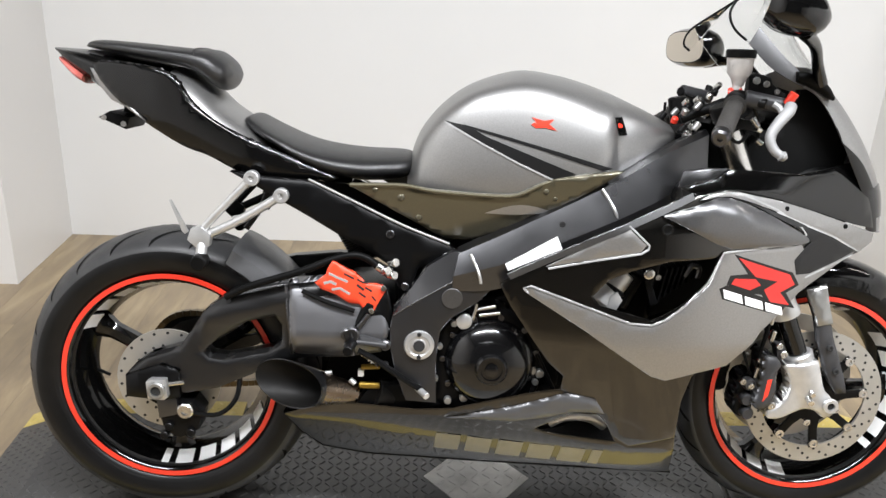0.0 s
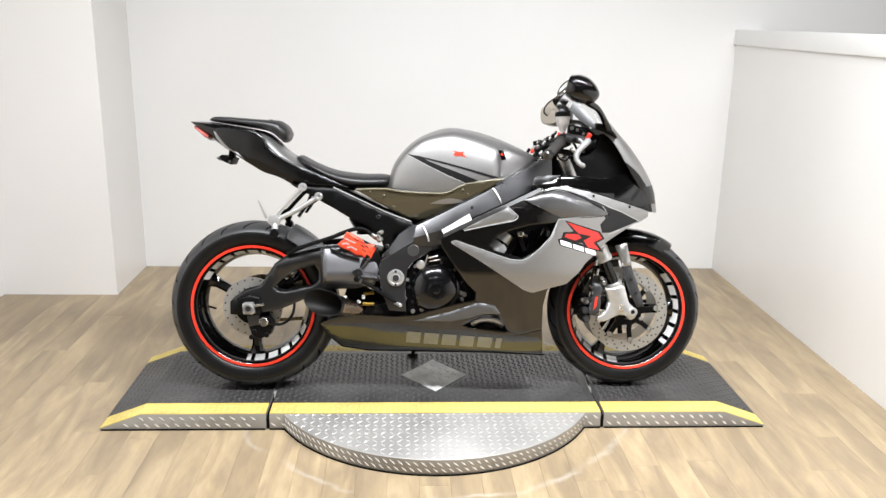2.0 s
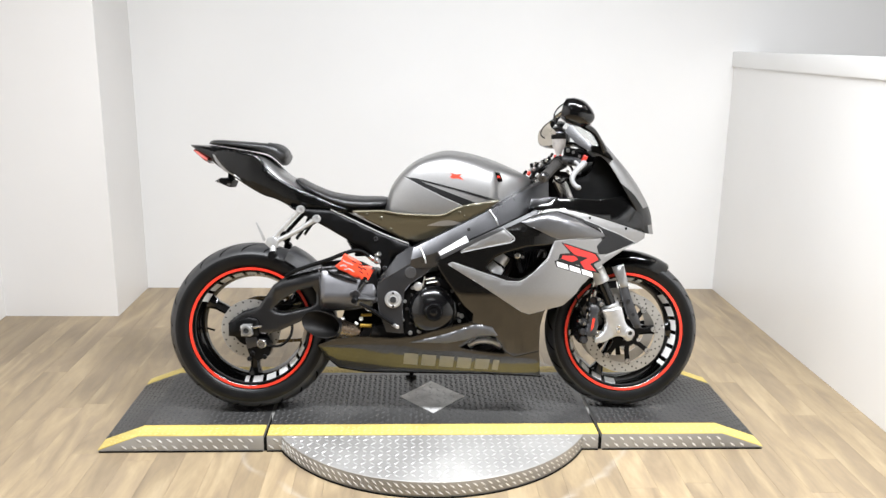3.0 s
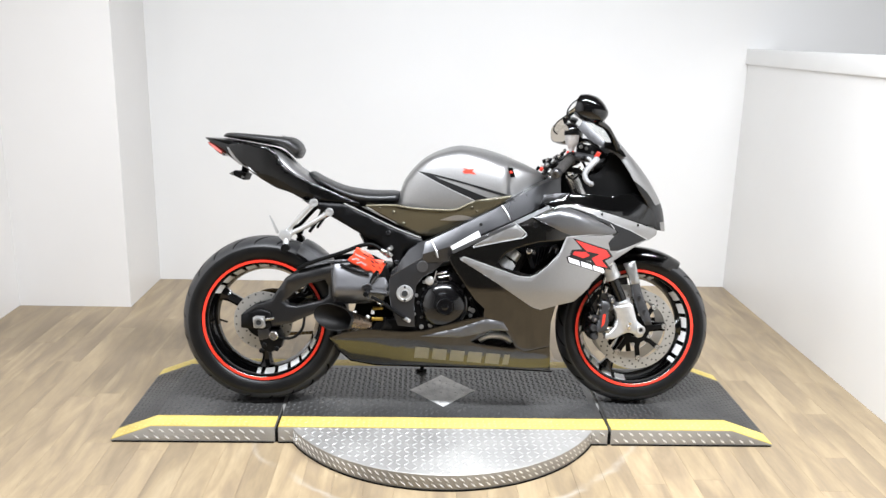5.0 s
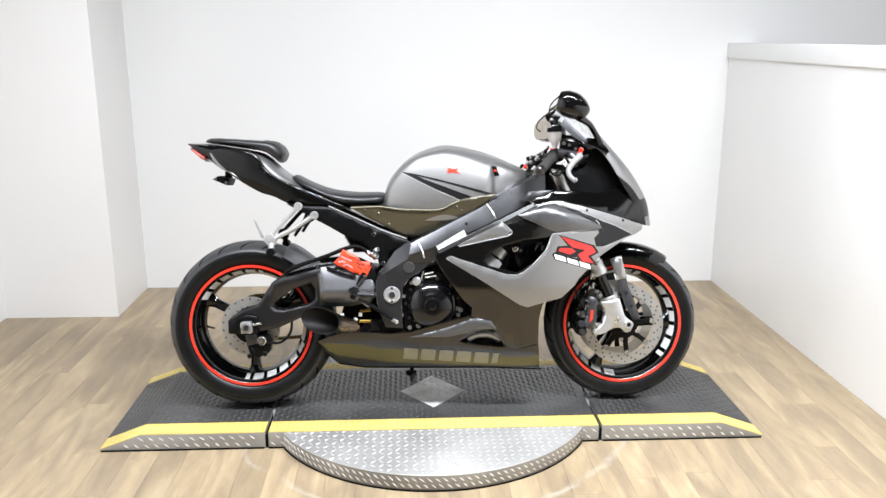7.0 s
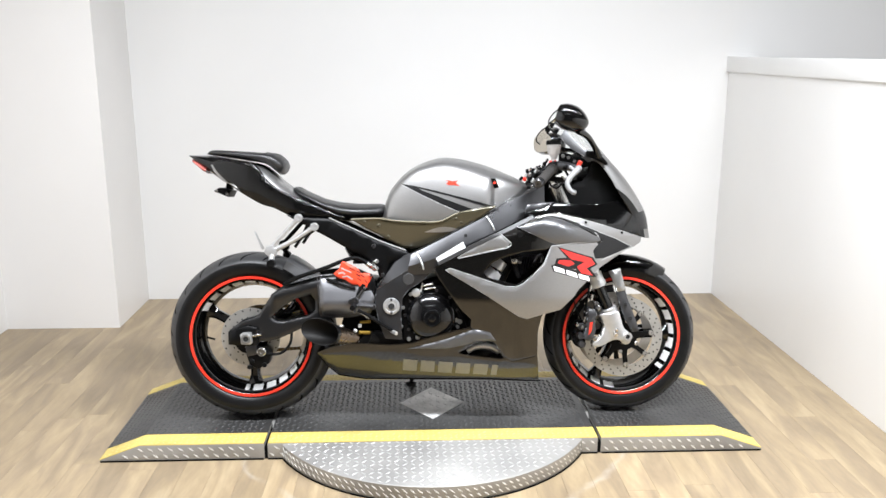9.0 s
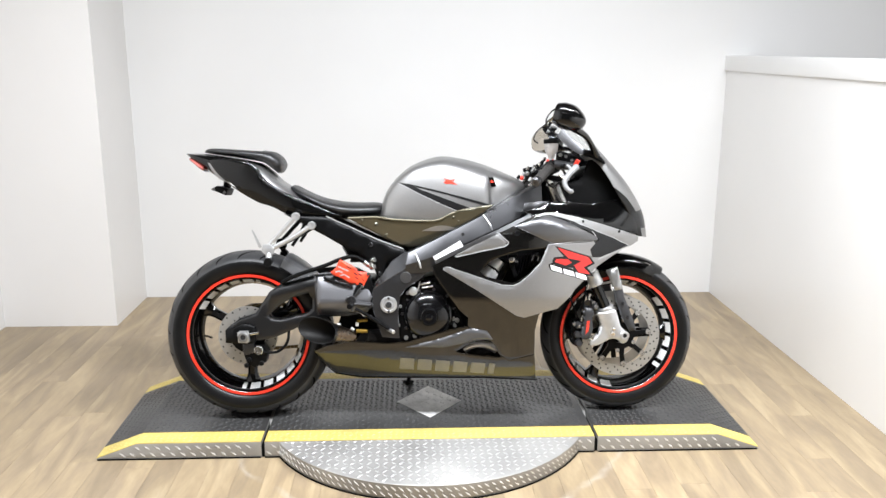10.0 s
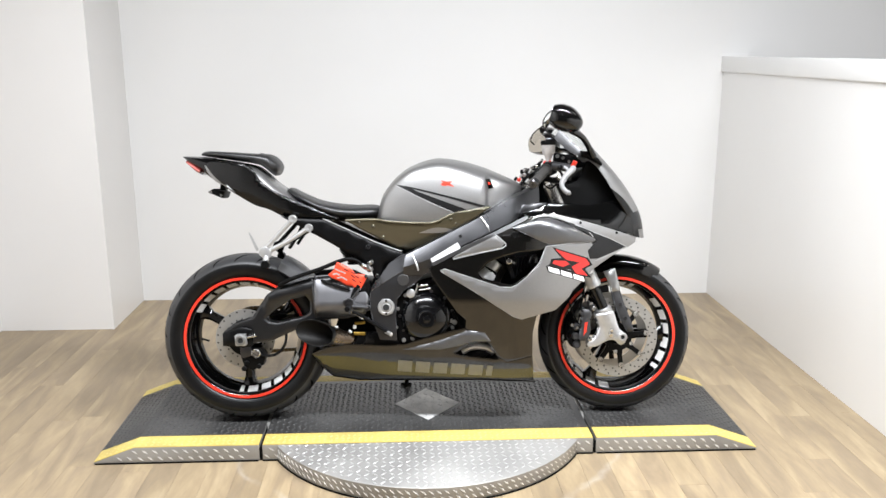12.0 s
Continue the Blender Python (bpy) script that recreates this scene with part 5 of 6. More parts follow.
pivot = part("pivot_cap", lathe((-0.173, -0.196, 0.442), (0, -1, 0), [(0, 0.030), (0.004, 0.031), (0.008, 0.029), (0.009, 0.022), (0.007, 0.020), (0.007, 0.014), (0.009, 0.013), (0.009, 0.007), (0.002, 0.007), (0.002, 0)], 40), M_ALU, frame_body, "bright aluminium pivot cap")
part("pivot_bore", lathe((-0.173, -0.199, 0.442), (0, -1, 0), [(0, 0.0115), (0.0085, 0.0115), (0.0085, 0)], 24), M_DARKGAP, pivot)
for dz in (-0.024, 0.024):
    bolt(-0.173, -0.203, 0.442 + dz, 0.0045, -1, M_DARKGAP, pivot)
part("swingarm_box", sheet([(-0.442, 0.549), (-0.36, 0.557), (-0.306, 0.547), (-0.243, 0.517), (-0.232, 0.47), (-0.25, 0.412), (-0.321, 0.397), (-0.40, 0.394), (-0.43, 0.398)], lambda x, z: 0.190 + 0.04 * max(0, x + 0.45) - 0.27 * max(0, z - 0.455) - 3.0 * max(0, z - 0.495) ** 2 - 13.0 * min(0, z - 0.455) ** 2, 0.05, 0.012, 0.012), M_SWING, swing, "polished dark swingarm box section")
part("weld_bead", tube([(-0.445, -0.152, 0.548), (-0.440, -0.165, 0.50), (-0.436, -0.164, 0.45), (-0.434, -0.152, 0.40)], 0.004, 7), M_SPAR, swing)
part("axle_adjuster", sheet([(-0.775, 0.300), (-0.775, 0.348), (-0.70, 0.372), (-0.665, 0.36), (-0.665, 0.30), (-0.70, 0.292)], lambda x, z: 0.160, 0.02, 0.006, 0.03), M_SATIN, swing, "black axle plate")
part("axle_block", prism([(-0.725, 0.304), (-0.728, 0.340), (-0.720, 0.346), (-0.688, 0.346), (-0.684, 0.308), (-0.692, 0.302)], -0.178, -0.15, 0.003), M_ALU, swing, "bright axle block")
axle_nut = part("axle_nut", lathe((-0.706, -0.176, 0.324), (0, -1, 0), [(0, 0.0185), (0.007, 0.0185), (0.010, 0.016), (0.010, 0.0105), (0.002, 0.0100), (0.002, 0)], 28), M_ZINC, swing, "hollow axle end")
part("axle_bore", lathe((-0.706, -0.1785, 0.324), (0, -1, 0), [(0, 0.0098), (0.004, 0.0098), (0.004, 0)], 20), M_DARKGAP, swing)
part("adjuster_bolt", rod((-0.685, -0.165, 0.333), (-0.652, -0.165, 0.338), 0.005), M_STEEL, swing)
cal = part("rear_caliper", prism([(-0.700, 0.292), (-0.640, 0.288), (-0.622, 0.262), (-0.630, 0.225), (-0.668, 0.205), (-0.700, 0.218), (-0.712, 0.255)], -0.15, -0.08, 0.008), M_SATIN, bike, "black rear brake caliper")
part("caliper_bolt", lathe((-0.655, -0.15, 0.271), (0, -1, 0), [(0, 0.017), (0.01, 0.017), (0.013, 0.014), (0.013, 0.008), (0.008, 0.008), (0.008, 0)], 24), M_STEEL, cal)
part("caliper_bracket", prism([(-0.715, 0.298), (-0.672, 0.298), (-0.67, 0.262), (-0.71, 0.252)], -0.156, -0.12, 0.004), M_SPAR, cal)
for x, z in ((-0.69, 0.235), (-0.645, 0.222), (-0.70, 0.215)):
    part("caliper_pin", lathe((x, -0.15, z), (0, -1, 0), [(0, 0.009), (0.008, 0.009), (0.01, 0.007), (0.01, 0)], 14), M_SATIN, cal)
part("brake_hose", tube([(-0.64, -0.15, 0.262), (-0.585, -0.155, 0.265), (-0.55, -0.15, 0.30), (-0.545, -0.13, 0.35)], 0.005, 8), M_PLASTIC, cal, "black brake hose")
part("brake_hose", tube([(-0.565, -0.163, 0.522), (-0.512, -0.172, 0.549), (-0.411, -0.175, 0.583), (-0.351, -0.172, 0.607), (-0.311, -0.17, 0.617), (-0.281, -0.17, 0.611), (-0.256, -0.17, 0.591)], 0.0075, 10), M_PLASTIC, bike, "thick black brake hose")
part("hose_fitting", rod((-0.262, -0.17, 0.597), (-0.232, -0.172, 0.578), 0.009), M_STEEL, bike)
part("rear_hugger", arch(RX, RZ, 30, 64, [(-0.108, 0.292), (-0.10, 0.318), (-0.075, 0.332), (0, 0.338), (0.075, 0.332), (0.10, 0.318), (0.108, 0.292)], 0.004, 20, 0.08), M_HUGGER, bike, "dark grey plastic rear hugger")
guard = part("heel_guard", sheet([(-0.384, 0.562), (-0.362, 0.579), (-0.359, 0.592), (-0.349, 0.608), (-0.301, 0.583), (-0.281, 0.563), (-0.25, 0.561), (-0.241, 0.551), (-0.265, 0.505), (-0.277, 0.499), (-0.295, 0.52), (-0.316, 0.522), (-0.339, 0.537), (-0.372, 0.55)], lambda x, z: 0.187, 0.008, 0.004, 0.02), M_ORANGE, bike, "orange-red cut-out heel guard")
# Strips coloured as openings: pale for the bright swingarm behind, dark for shade.
for line, wd in (([(-0.356, 0.583), (-0.340, 0.575), (-0.318, 0.566)], 0.005), ([(-0.366, 0.562), (-0.352, 0.566), (-0.341, 0.560)], 0.006), ([(-0.350, 0.549), (-0.334, 0.553), (-0.314, 0.541)], 0.005), ([(-0.326, 0.583), (-0.306, 0.573)], 0.004), ([(-0.300, 0.572), (-0.288, 0.566), (-0.276, 0.568)], 0.004), ([(-0.300, 0.561), (-0.286, 0.550)], 0.005), ([(-0.284, 0.556), (-0.270, 0.548)], 0.004), ([(-0.296, 0.545), (-0.282, 0.535)], 0.004), ([(-0.270, 0.538), (-0.262, 0.528)], 0.0035)):
    part("cut_out", sheet(stripe(line, wd), lambda a, b: 0.1878, 0.001, 0.001, 0.03), M_PALE if line[0][0] < -0.33 else M_DARKGAP, guard)
bolt(-0.247, -0.187, 0.555, 0.006, -1, M_STEEL, guard), bolt(-0.270, -0.187, 0.508, 0.006, -1, M_STEEL, guard)
hs = part("footrest_plate", sheet([(-0.300, 0.455), (-0.292, 0.50), (-0.262, 0.535), (-0.238, 0.552), (-0.228, 0.50), (-0.230, 0.44), (-0.262, 0.436)], lambda x, z: 0.186, 0.01, 0.004, 0.03), M_SATIN, bike, "black footrest plate")
part("footrest_arm", tube([(-0.305, -0.19, 0.455), (-0.275, -0.198, 0.450), (-0.240, -0.2, 0.441)], 0.008, 8), M_CASTING, hs)
part("brake_pedal", tube([(-0.295, -0.2, 0.428), (-0.262, -0.205, 0.413), (-0.238, -0.208, 0.397), (-0.20, -0.21, 0.372), (-0.162, -0.212, 0.349)], 0.0065, 8), M_SATIN, hs, "black brake pedal")
part("pedal_tip", rod((-0.175, -0.20, 0.352), (-0.155, -0.235, 0.347), 0.007), M_ALU, hs)
part("footpeg", rod((-0.305, -0.185, 0.445), (-0.312, -0.255, 0.444), 0.011, 0.010), M_SATIN, hs, "knurled footpeg")
part("master_cylinder", rod((-0.300, -0.18, 0.47), (-0.272, -0.178, 0.522), 0.012), M_SATIN, hs)
for x, z, r in ((-0.241, 0.441, 0.011), (-0.240, 0.399, 0.007), (-0.318, 0.462, 0.012), (-0.315, 0.437, 0.009)):
    part("linkage_boss", lathe((x, -0.195, z), (0, -1, 0), [(0, r), (0.012, r), (0.014, r * 0.8), (0.014, r * 0.45), (0.01, r * 0.45), (0.01, 0)], 18), M_SPAR, hs)
for x, z, y in ((-0.235, 0.600, -0.16), (-0.250, 0.585, -0.17), (-0.237, 0.575, -0.165)):
    part("valve_fitting", rod((x, y, z), (x + 0.012, y - 0.016, z + 0.006), 0.009), M_STEEL, hs)
part("inner_splash_guard", prism([(-0.372, 0.335), (-0.340, 0.445), (-0.2, 0.455), (-0.175, 0.30), (-0.3, 0.295)], -0.09, -0.06, 0.004), M_MATTE, bike, "matt black inner splash guard")
part("linkage_boss", lathe((-0.308, -0.196, 0.462), (0, -1, 0), [(0, 0.016), (0.010, 0.016), (0.013, 0.013), (0.013, 0.006), (0.008, 0.006), (0.008, 0)], 18), M_SPAR, hs)
part("push_rod", rod((-0.308, -0.203, 0.462), (-0.306, -0.206, 0.419), 0.005), M_SPAR, hs)
part("push_rod", rod((-0.296, -0.196, 0.474), (-0.275, -0.194, 0.503), 0.0045), M_SPAR, hs)
part("footrest_bar", rod((-0.300, -0.203, 0.447), (-0.238, -0.206, 0.442), 0.0055, 0.0065), M_CASTING, hs)
part("return_spring", tube([(-0.290 + 0.0009 * k, -0.2 + 0.006 * math.sin(k * 1.2), 0.425 + 0.006 * math.cos(k * 1.2) - 0.0007 * k) for k in range(40)], 0.0016, 5, 0), M_STEEL, hs)
spring = bmesh.new()
coil = [(-0.285 + 0.034 * math.cos(k * 0.7), 0.034 * math.sin(k * 0.7) - 0.03, 0.585 + 0.0011 * k) for k in range(72)]
add_tube(spring, coil, 0.006, 7, 0)
part("shock_spring", spring, M_PLASTIC, bike, "black coil spring")

prof = [(0, 0), (0, 0.018)]
for k in range(9):
    prof += [(0.004 + 0.006 * k, 0.018), (0.005 + 0.006 * k, 0.023), (0.0085 + 0.006 * k, 0.023), (0.0095 + 0.006 * k, 0.018)]
part("shock_reservoir", lathe((-0.300, -0.10, 0.610), (-0.5, 0, 0.86), prof + [(0.06, 0.018), (0.06, 0)], 24), M_SATIN, bike, "ribbed black shock reservoir")
part("valve_stem", rod((RX - 0.180, -0.015, RZ - 0.012), (RX - 0.148, -0.03, RZ - 0.018), 0.004, 0.0035, 10), M_PLASTIC, rear)

# passenger footrest brackets
for side in (-1, 1):
    w = side * 0.165
    M_ALUX = M_ALU if side < 0 else M_SATIN
    br = part("passenger_bracket", tube([(-0.509, w, 0.765), (-0.56, w, 0.712), (-0.612, w, 0.655)], 0.008, 10), M_ALUX, bike, "passenger footrest bracket")
    part("bracket_tube", tube([(-0.452, w, 0.732), (-0.53, w, 0.683), (-0.606, w, 0.645)], 0.009, 10), M_ALUX, br)
    for x, z in ((-0.509, 0.765), (-0.452, 0.732)):
        part("bracket_boss", lathe((x, w - side * 0.01, z), (0, side, 0), [(0, 0.015), (0.018, 0.015), (0.02, 0.013), (0.02, 0.006), (0.015, 0.006), (0.015, 0)], 24), M_ALUX, br)
    part("bracket_clamp", prism([(-0.635, 0.640), (-0.628, 0.662), (-0.608, 0.668), (-0.588, 0.652), (-0.592, 0.628), (-0.615, 0.622)], w - 0.014, w + 0.014, 0.004), M_ALUX, br)
    if side < 0:
        part("heel_plate", prism([(-0.670, 0.717), (-0.666, 0.717), (-0.634, 0.655), (-0.641, 0.650), (-0.646, 0.655)], w - 0.004, w + 0.004, 0.001), M_ALUX, br)
    part("bracket_tab", prism([(-0.548, 0.688), (-0.53, 0.692), (-0.524, 0.678), (-0.54, 0.672)], w - 0.005, w + 0.005, 0.001), M_ALUX, br)
    part("passenger_peg", rod((-0.608, w, 0.636), (-0.606, w + side * 0.028, 0.602), 0.011), M_ALUX, br)
    part("peg_rubber", rod((-0.606, w + side * 0.012, 0.603), (-0.605, w + side * 0.055, 0.603), 0.015, 0.015, 18), M_PLASTIC, br, "black peg rubber")
    part("bracket_stay", tube([(-0.478, side * 0.12, 0.75), (-0.50, side * 0.12, 0.70), (-0.53, side * 0.12, 0.655)], 0.006, 8), M_SATIN, br)

# engine
engine = part("engine_block", prism([(-0.22, 0.30), (-0.215, 0.42), (-0.16, 0.50), (-0.06, 0.53), (0.06, 0.56), (0.14, 0.68), (0.26, 0.70), (0.33, 0.62), (0.30, 0.45), (0.20, 0.34), (0.12, 0.27), (-0.12, 0.25)], -0.15, 0.15, 0.02, 3), M_SATIN, bike, "black engine block")
part("crankcase_cover", sheet(rounded([(-0.145, 0.30), (-0.15, 0.43), (-0.125, 0.50), (-0.06, 0.53), (0.01, 0.525), (0.07, 0.46), (0.13, 0.37), (0.10, 0.315), (0.02, 0.295), (-0.08, 0.285)], 2), lambda x, z: 0.168, 0.03, 0.012, 0.03), M_SATIN, engine, "satin black crankcase cover")
M_CLUTCH = material("gloss_black_cast_cover", (0.003, 0.003, 0.0033), 0.2, 0.0, 0.6, 0.1, 30, 0.05, 300, 0.12, 0.3)
clutch = part("clutch_cover", lathe((-0.026, -0.160, 0.398), (0, -1, 0), [(0, 0.094), (0.010, 0.094), (0.018, 0.091), (0.026, 0.086), (0.034, 0.078), (0.042, 0.066), (0.047, 0.053), (0.050, 0.040), (0.051, 0.034), (0.056, 0.032), (0.060, 0.028), (0.060, 0.022), (0.055, 0.021), (0.055, 0.014), (0.060, 0.013), (0.061, 0.009), (0.061, 0)], 64), M_CLUTCH, engine, "round gloss black clutch cover", True, 24)
for k in range(11):
    a = 2 * math.pi * (k + 0.4) / 11
    bolt(-0.026 + 0.098 * math.cos(a), -0.168, 0.398 + 0.098 * math.sin(a), 0.006, -1, M_SPAR, engine)
part("oil_filler_cap", lathe((-0.083, -0.17, 0.488), (0, -1, 0), [(0, 0.016), (0.012, 0.016), (0.014, 0.013), (0.014, 0)], 24), M_ALU, engine, "bare aluminium oil filler cap")
for p, q in (((-0.06, 0.512), (-0.02, 0.520)), ((-0.052, 0.500), (-0.01, 0.506)), ((-0.065, 0.49), (-0.058, 0.525))):
    part("cable_end", rod((p[0], -0.175, p[1]), (q[0], -0.175, q[1]), 0.004), M_STEEL, engine)
for x, z, r in ((-0.13, 0.432, 0.006), (-0.137, 0.362, 0.006), (-0.11, 0.315, 0.008), (-0.077, 0.322, 0.009), (-0.103, 0.482, 0.007), (0.045, 0.50, 0.008), (0.066, 0.475, 0.007), (0.062, 0.385, 0.009), (0.078, 0.378, 0.009), (0.07, 0.36, 0.007)):
    part("engine_bolt", lathe((x, -0.165, z), (0, -1, 0), [(0, r), (0.014, r), (0.016, r * 0.8), (0.016, 0)], 14), M_ZINC, engine)
for p, q, r in (((0.062, 0.30), (0.078, 0.378), 0.006), ((0.07, 0.40), (0.11, 0.34), 0.005)):
    part("water_hose", rod((p[0], -0.17, p[1] + 0.02), (q[0], -0.172, q[1]), r), M_SATIN, engine)
tb = part("throttle_body", rod((0.186, -0.195, 0.540), (0.234, -0.190, 0.604), 0.027, 0.023, 20), M_ALU, engine, "bright aluminium throttle body")
part("throttle_flange", rod((0.168, -0.19, 0.556), (0.196, -0.186, 0.546), 0.022, 0.022, 18), M_ALU, tb)
part("throttle_arm", prism([(0.196, 0.536), (0.214, 0.530), (0.226, 0.552), (0.214, 0.570), (0.200, 0.560)], -0.222, -0.205, 0.003), M_ALU, tb)
part("throttle_ring", rod((0.208, -0.194, 0.566), (0.214, -0.193, 0.574), 0.028, 0.028, 20), M_SATIN, tb)
part("intake_rubber", rod((0.222, -0.17, 0.53), (0.256, -0.17, 0.60), 0.026, 0.026, 18), M_PLASTIC, engine)
for x, z, r in ((0.276, 0.606, 0.011), (0.294, 0.600, 0.006), (0.205, 0.553, 0.006)):
    bolt(x, -0.214, z, r, -1, M_STEEL, engine)
part("coolant_bracket", prism([(0.262, 0.622), (0.30, 0.625), (0.285, 0.585), (0.30, 0.545), (0.285, 0.54), (0.272, 0.58)], -0.212, -0.2, 0.002), M_SATIN, engine)
for k in range(7):
    part("cooling_fin", prism([(0.300 + 0.011 * k, 0.548 + 0.008 * k), (0.304 + 0.011 * k, 0.548 + 0.008 * k), (0.316 + 0.011 * k, 0.615 + 0.002 * k), (0.312 + 0.011 * k, 0.615 + 0.002 * k)], -0.205, -0.16, 0.0008), M_SATIN, engine)
part("hose_clip", tube([(0.352, -0.2, 0.60), (0.362, -0.204, 0.622), (0.378, -0.203, 0.618), (0.376, -0.2, 0.598)], 0.006, 8), M_SPAR, engine)
part("inner_duct", prism([(0.30, 0.50), (0.44, 0.55), (0.46, 0.70), (0.30, 0.70)], -0.152, -0.140, 0.002), M_MATTE, engine, "black duct liner")
part("radiator", box(0.36, 0.40, -0.15, 0.15, 0.40, 0.68, 0.006), M_PLASTIC, bike, "black radiator")

# exhaust
M_PIPE_IN = material("sooty_steel", (0.008, 0.0075, 0.007), 0.5, 0.3, 0, 0.3, 20, 0, 60, 0.12, 0.2)


def slash_pipe():
    bm = bmesh.new()
    p0, p1 = Vector((-0.300, -0.150, 0.316)), Vector((-0.436, -0.190, 0.350))
    d = (p1 - p0).normalized()
    e1 = Vector((0, 0, 1)) - d * d.z
    e1.normalize()
    e2 = d.cross(e1)
    if e2.y > 0:
        e2 = -e2
    rings = []
    for s, r in ((0, 0.020), (0.3, 0.028), (0.6, 0.037), (0.85, 0.0445), (1.0, 0.0475)):
        ring = []
        for k in range(36):
            a = 2 * math.pi * k / 36
            o = e1 * math.cos(a) * r + e2 * math.sin(a) * r
            cut = -0.062 * (math.sin(a)) * s ** 3
            ring.append(bm.verts.new(p0 + (p1 - p0) * s + o + d * cut))
        rings.append(ring)
    for s, r in ((1.0, 0.0455), (0.8, 0.041), (0.5, 0.032), (0.2, 0.022)):
        ring = []
        for k in range(36):
            a = 2 * math.pi * k / 36
            o = e1 * math.cos(a) * r + e2 * math.sin(a) * r
            cut = -0.062 * (math.sin(a)) * s ** 3
            ring.append(bm.verts.new(p0 + (p1 - p0) * s + o + d * cut))
        rings.append(ring)
    for a, b in zip(rings, rings[1:]):
        for k in range(36):
            bm.faces.new((a[k], a[(k + 1) % 36], b[(k + 1) % 36], b[k]))
    bm.faces.new(rings[-1])
    return bm


pipe = part("exhaust_tip", slash_pipe(), M_SMOKED, bike, "short slash-cut steel exhaust with heat tint")
pipe.data.materials.append(M_PIPE_IN)
pipe.data.materials.append(M_ARM)
for f in pipe.data.polygons:
    f.material_index = 0 if f.index < 36 * 2 else 2 if f.index < 36 * 5 else 1
part("exhaust_pipe", tube([(0.30, 0, 0.30), (0.15, -0.03, 0.225), (-0.05, -0.07, 0.235), (-0.18, -0.12, 0.29), (-0.26, -0.152, 0.32)], 0.028, 14), M_PIPE_IN, bike, "sooty dark exhaust pipe")
part("belly_bracket", prism([(-0.30, 0.295), (-0.275, 0.335), (-0.20, 0.345), (-0.14, 0.33), (-0.12, 0.30), (-0.19, 0.285)], -0.165, -0.12, 0.004), M_SATIN, bike, "black bracket over the belly pan")
part("chrome_pipe", tube([(0.105, -0.165, 0.268), (0.14, -0.168, 0.285), (0.19, -0.166, 0.283), (0.225, -0.16, 0.262)], 0.014, 12), M_ALU, bike, "bright header pipe")
part("belly_fin", sheet(SCOOP, lambda x, z: flank(x, z) + 0.010, 0.014, 0.012, 0.018), M_BORDER, bike, "graphite scoop edge above the belly pan")
M_BRASS = material("yellow_plated_fitting", (0.30, 0.19, 0.03), 0.4, 0.7, 0, 0.15, 40)
part("brass_fitting", rod((-0.294, -0.165, 0.341), (-0.252, -0.165, 0.340), 0.007), M_BRASS, bike)
part("brass_fitting", rod((-0.291, -0.158, 0.377), (-0.252, -0.158, 0.380), 0.006), M_BRASS, bike)
part("hose_clip", rod((-0.365, -0.165, 0.364), (-0.350, -0.165, 0.366), 0.005), M_ALU, bike)
part("hose_clip", rod((-0.313, -0.165, 0.352), (-0.302, -0.168, 0.344), 0.006), M_ALU, bike)
part("wire_strip", tube([(-0.41, -0.172, 0.541), (-0.362, -0.184, 0.524), (-0.304, -0.189, 0.507)], 0.005, 8), M_PLASTIC, bike, "black wiring strip")
part("white_connector", box(-0.297, -0.285, -0.165, -0.15, 0.358, 0.372, 0.002), M_WHITE, bike)
stand = part("side_stand", rod((-0.06, 0.12, 0.23), (-0.103, 0.262, 0.052), 0.010, 0.008), M_SATIN, bike, "black side stand")
part("stand_foot", lathe((-0.103, 0.27, 0.0455), (0, math.sin(radians(LEAN_ANGLE)), math.cos(radians(LEAN_ANGLE))), [(0, 0), (0, 0.022), (0.006, 0.022), (0.01, 0.012), (0.01, 0)], 20), M_SATIN, stand)

# fork, front brakes and mudguard
RAKE = Vector((-0.404, 0, 0.915))
FOOT = [(0.607, 0.393), (0.650, 0.399), (0.681, 0.409), (0.689, 0.387), (0.700, 0.342), (0.721, 0.323), (0.732, 0.300), (0.725, 0.281), (0.705, 0.276), (0.694, 0.291), (0.673, 0.297), (0.648, 0.286), (0.614, 0.268), (0.588, 0.269), (0.583, 0.286), (0.609, 0.300), (0.625, 0.322), (0.630, 0.343), (0.621, 0.376)]


def foot_wide(x, z):
    """The casting swells round the fork tube and the axle and thins out along the caliper arms."""
    d = abs((x - 0.690) * 0.915 + (z - 0.318) * 0.404)
    return 0.133 + 0.010 * max(0.0, 1 - (d / 0.036) ** 2) + 0.006 * max(0.0, 1 - ((x - 0.713) ** 2 + (z - 0.307) ** 2) / 0.026 ** 2)


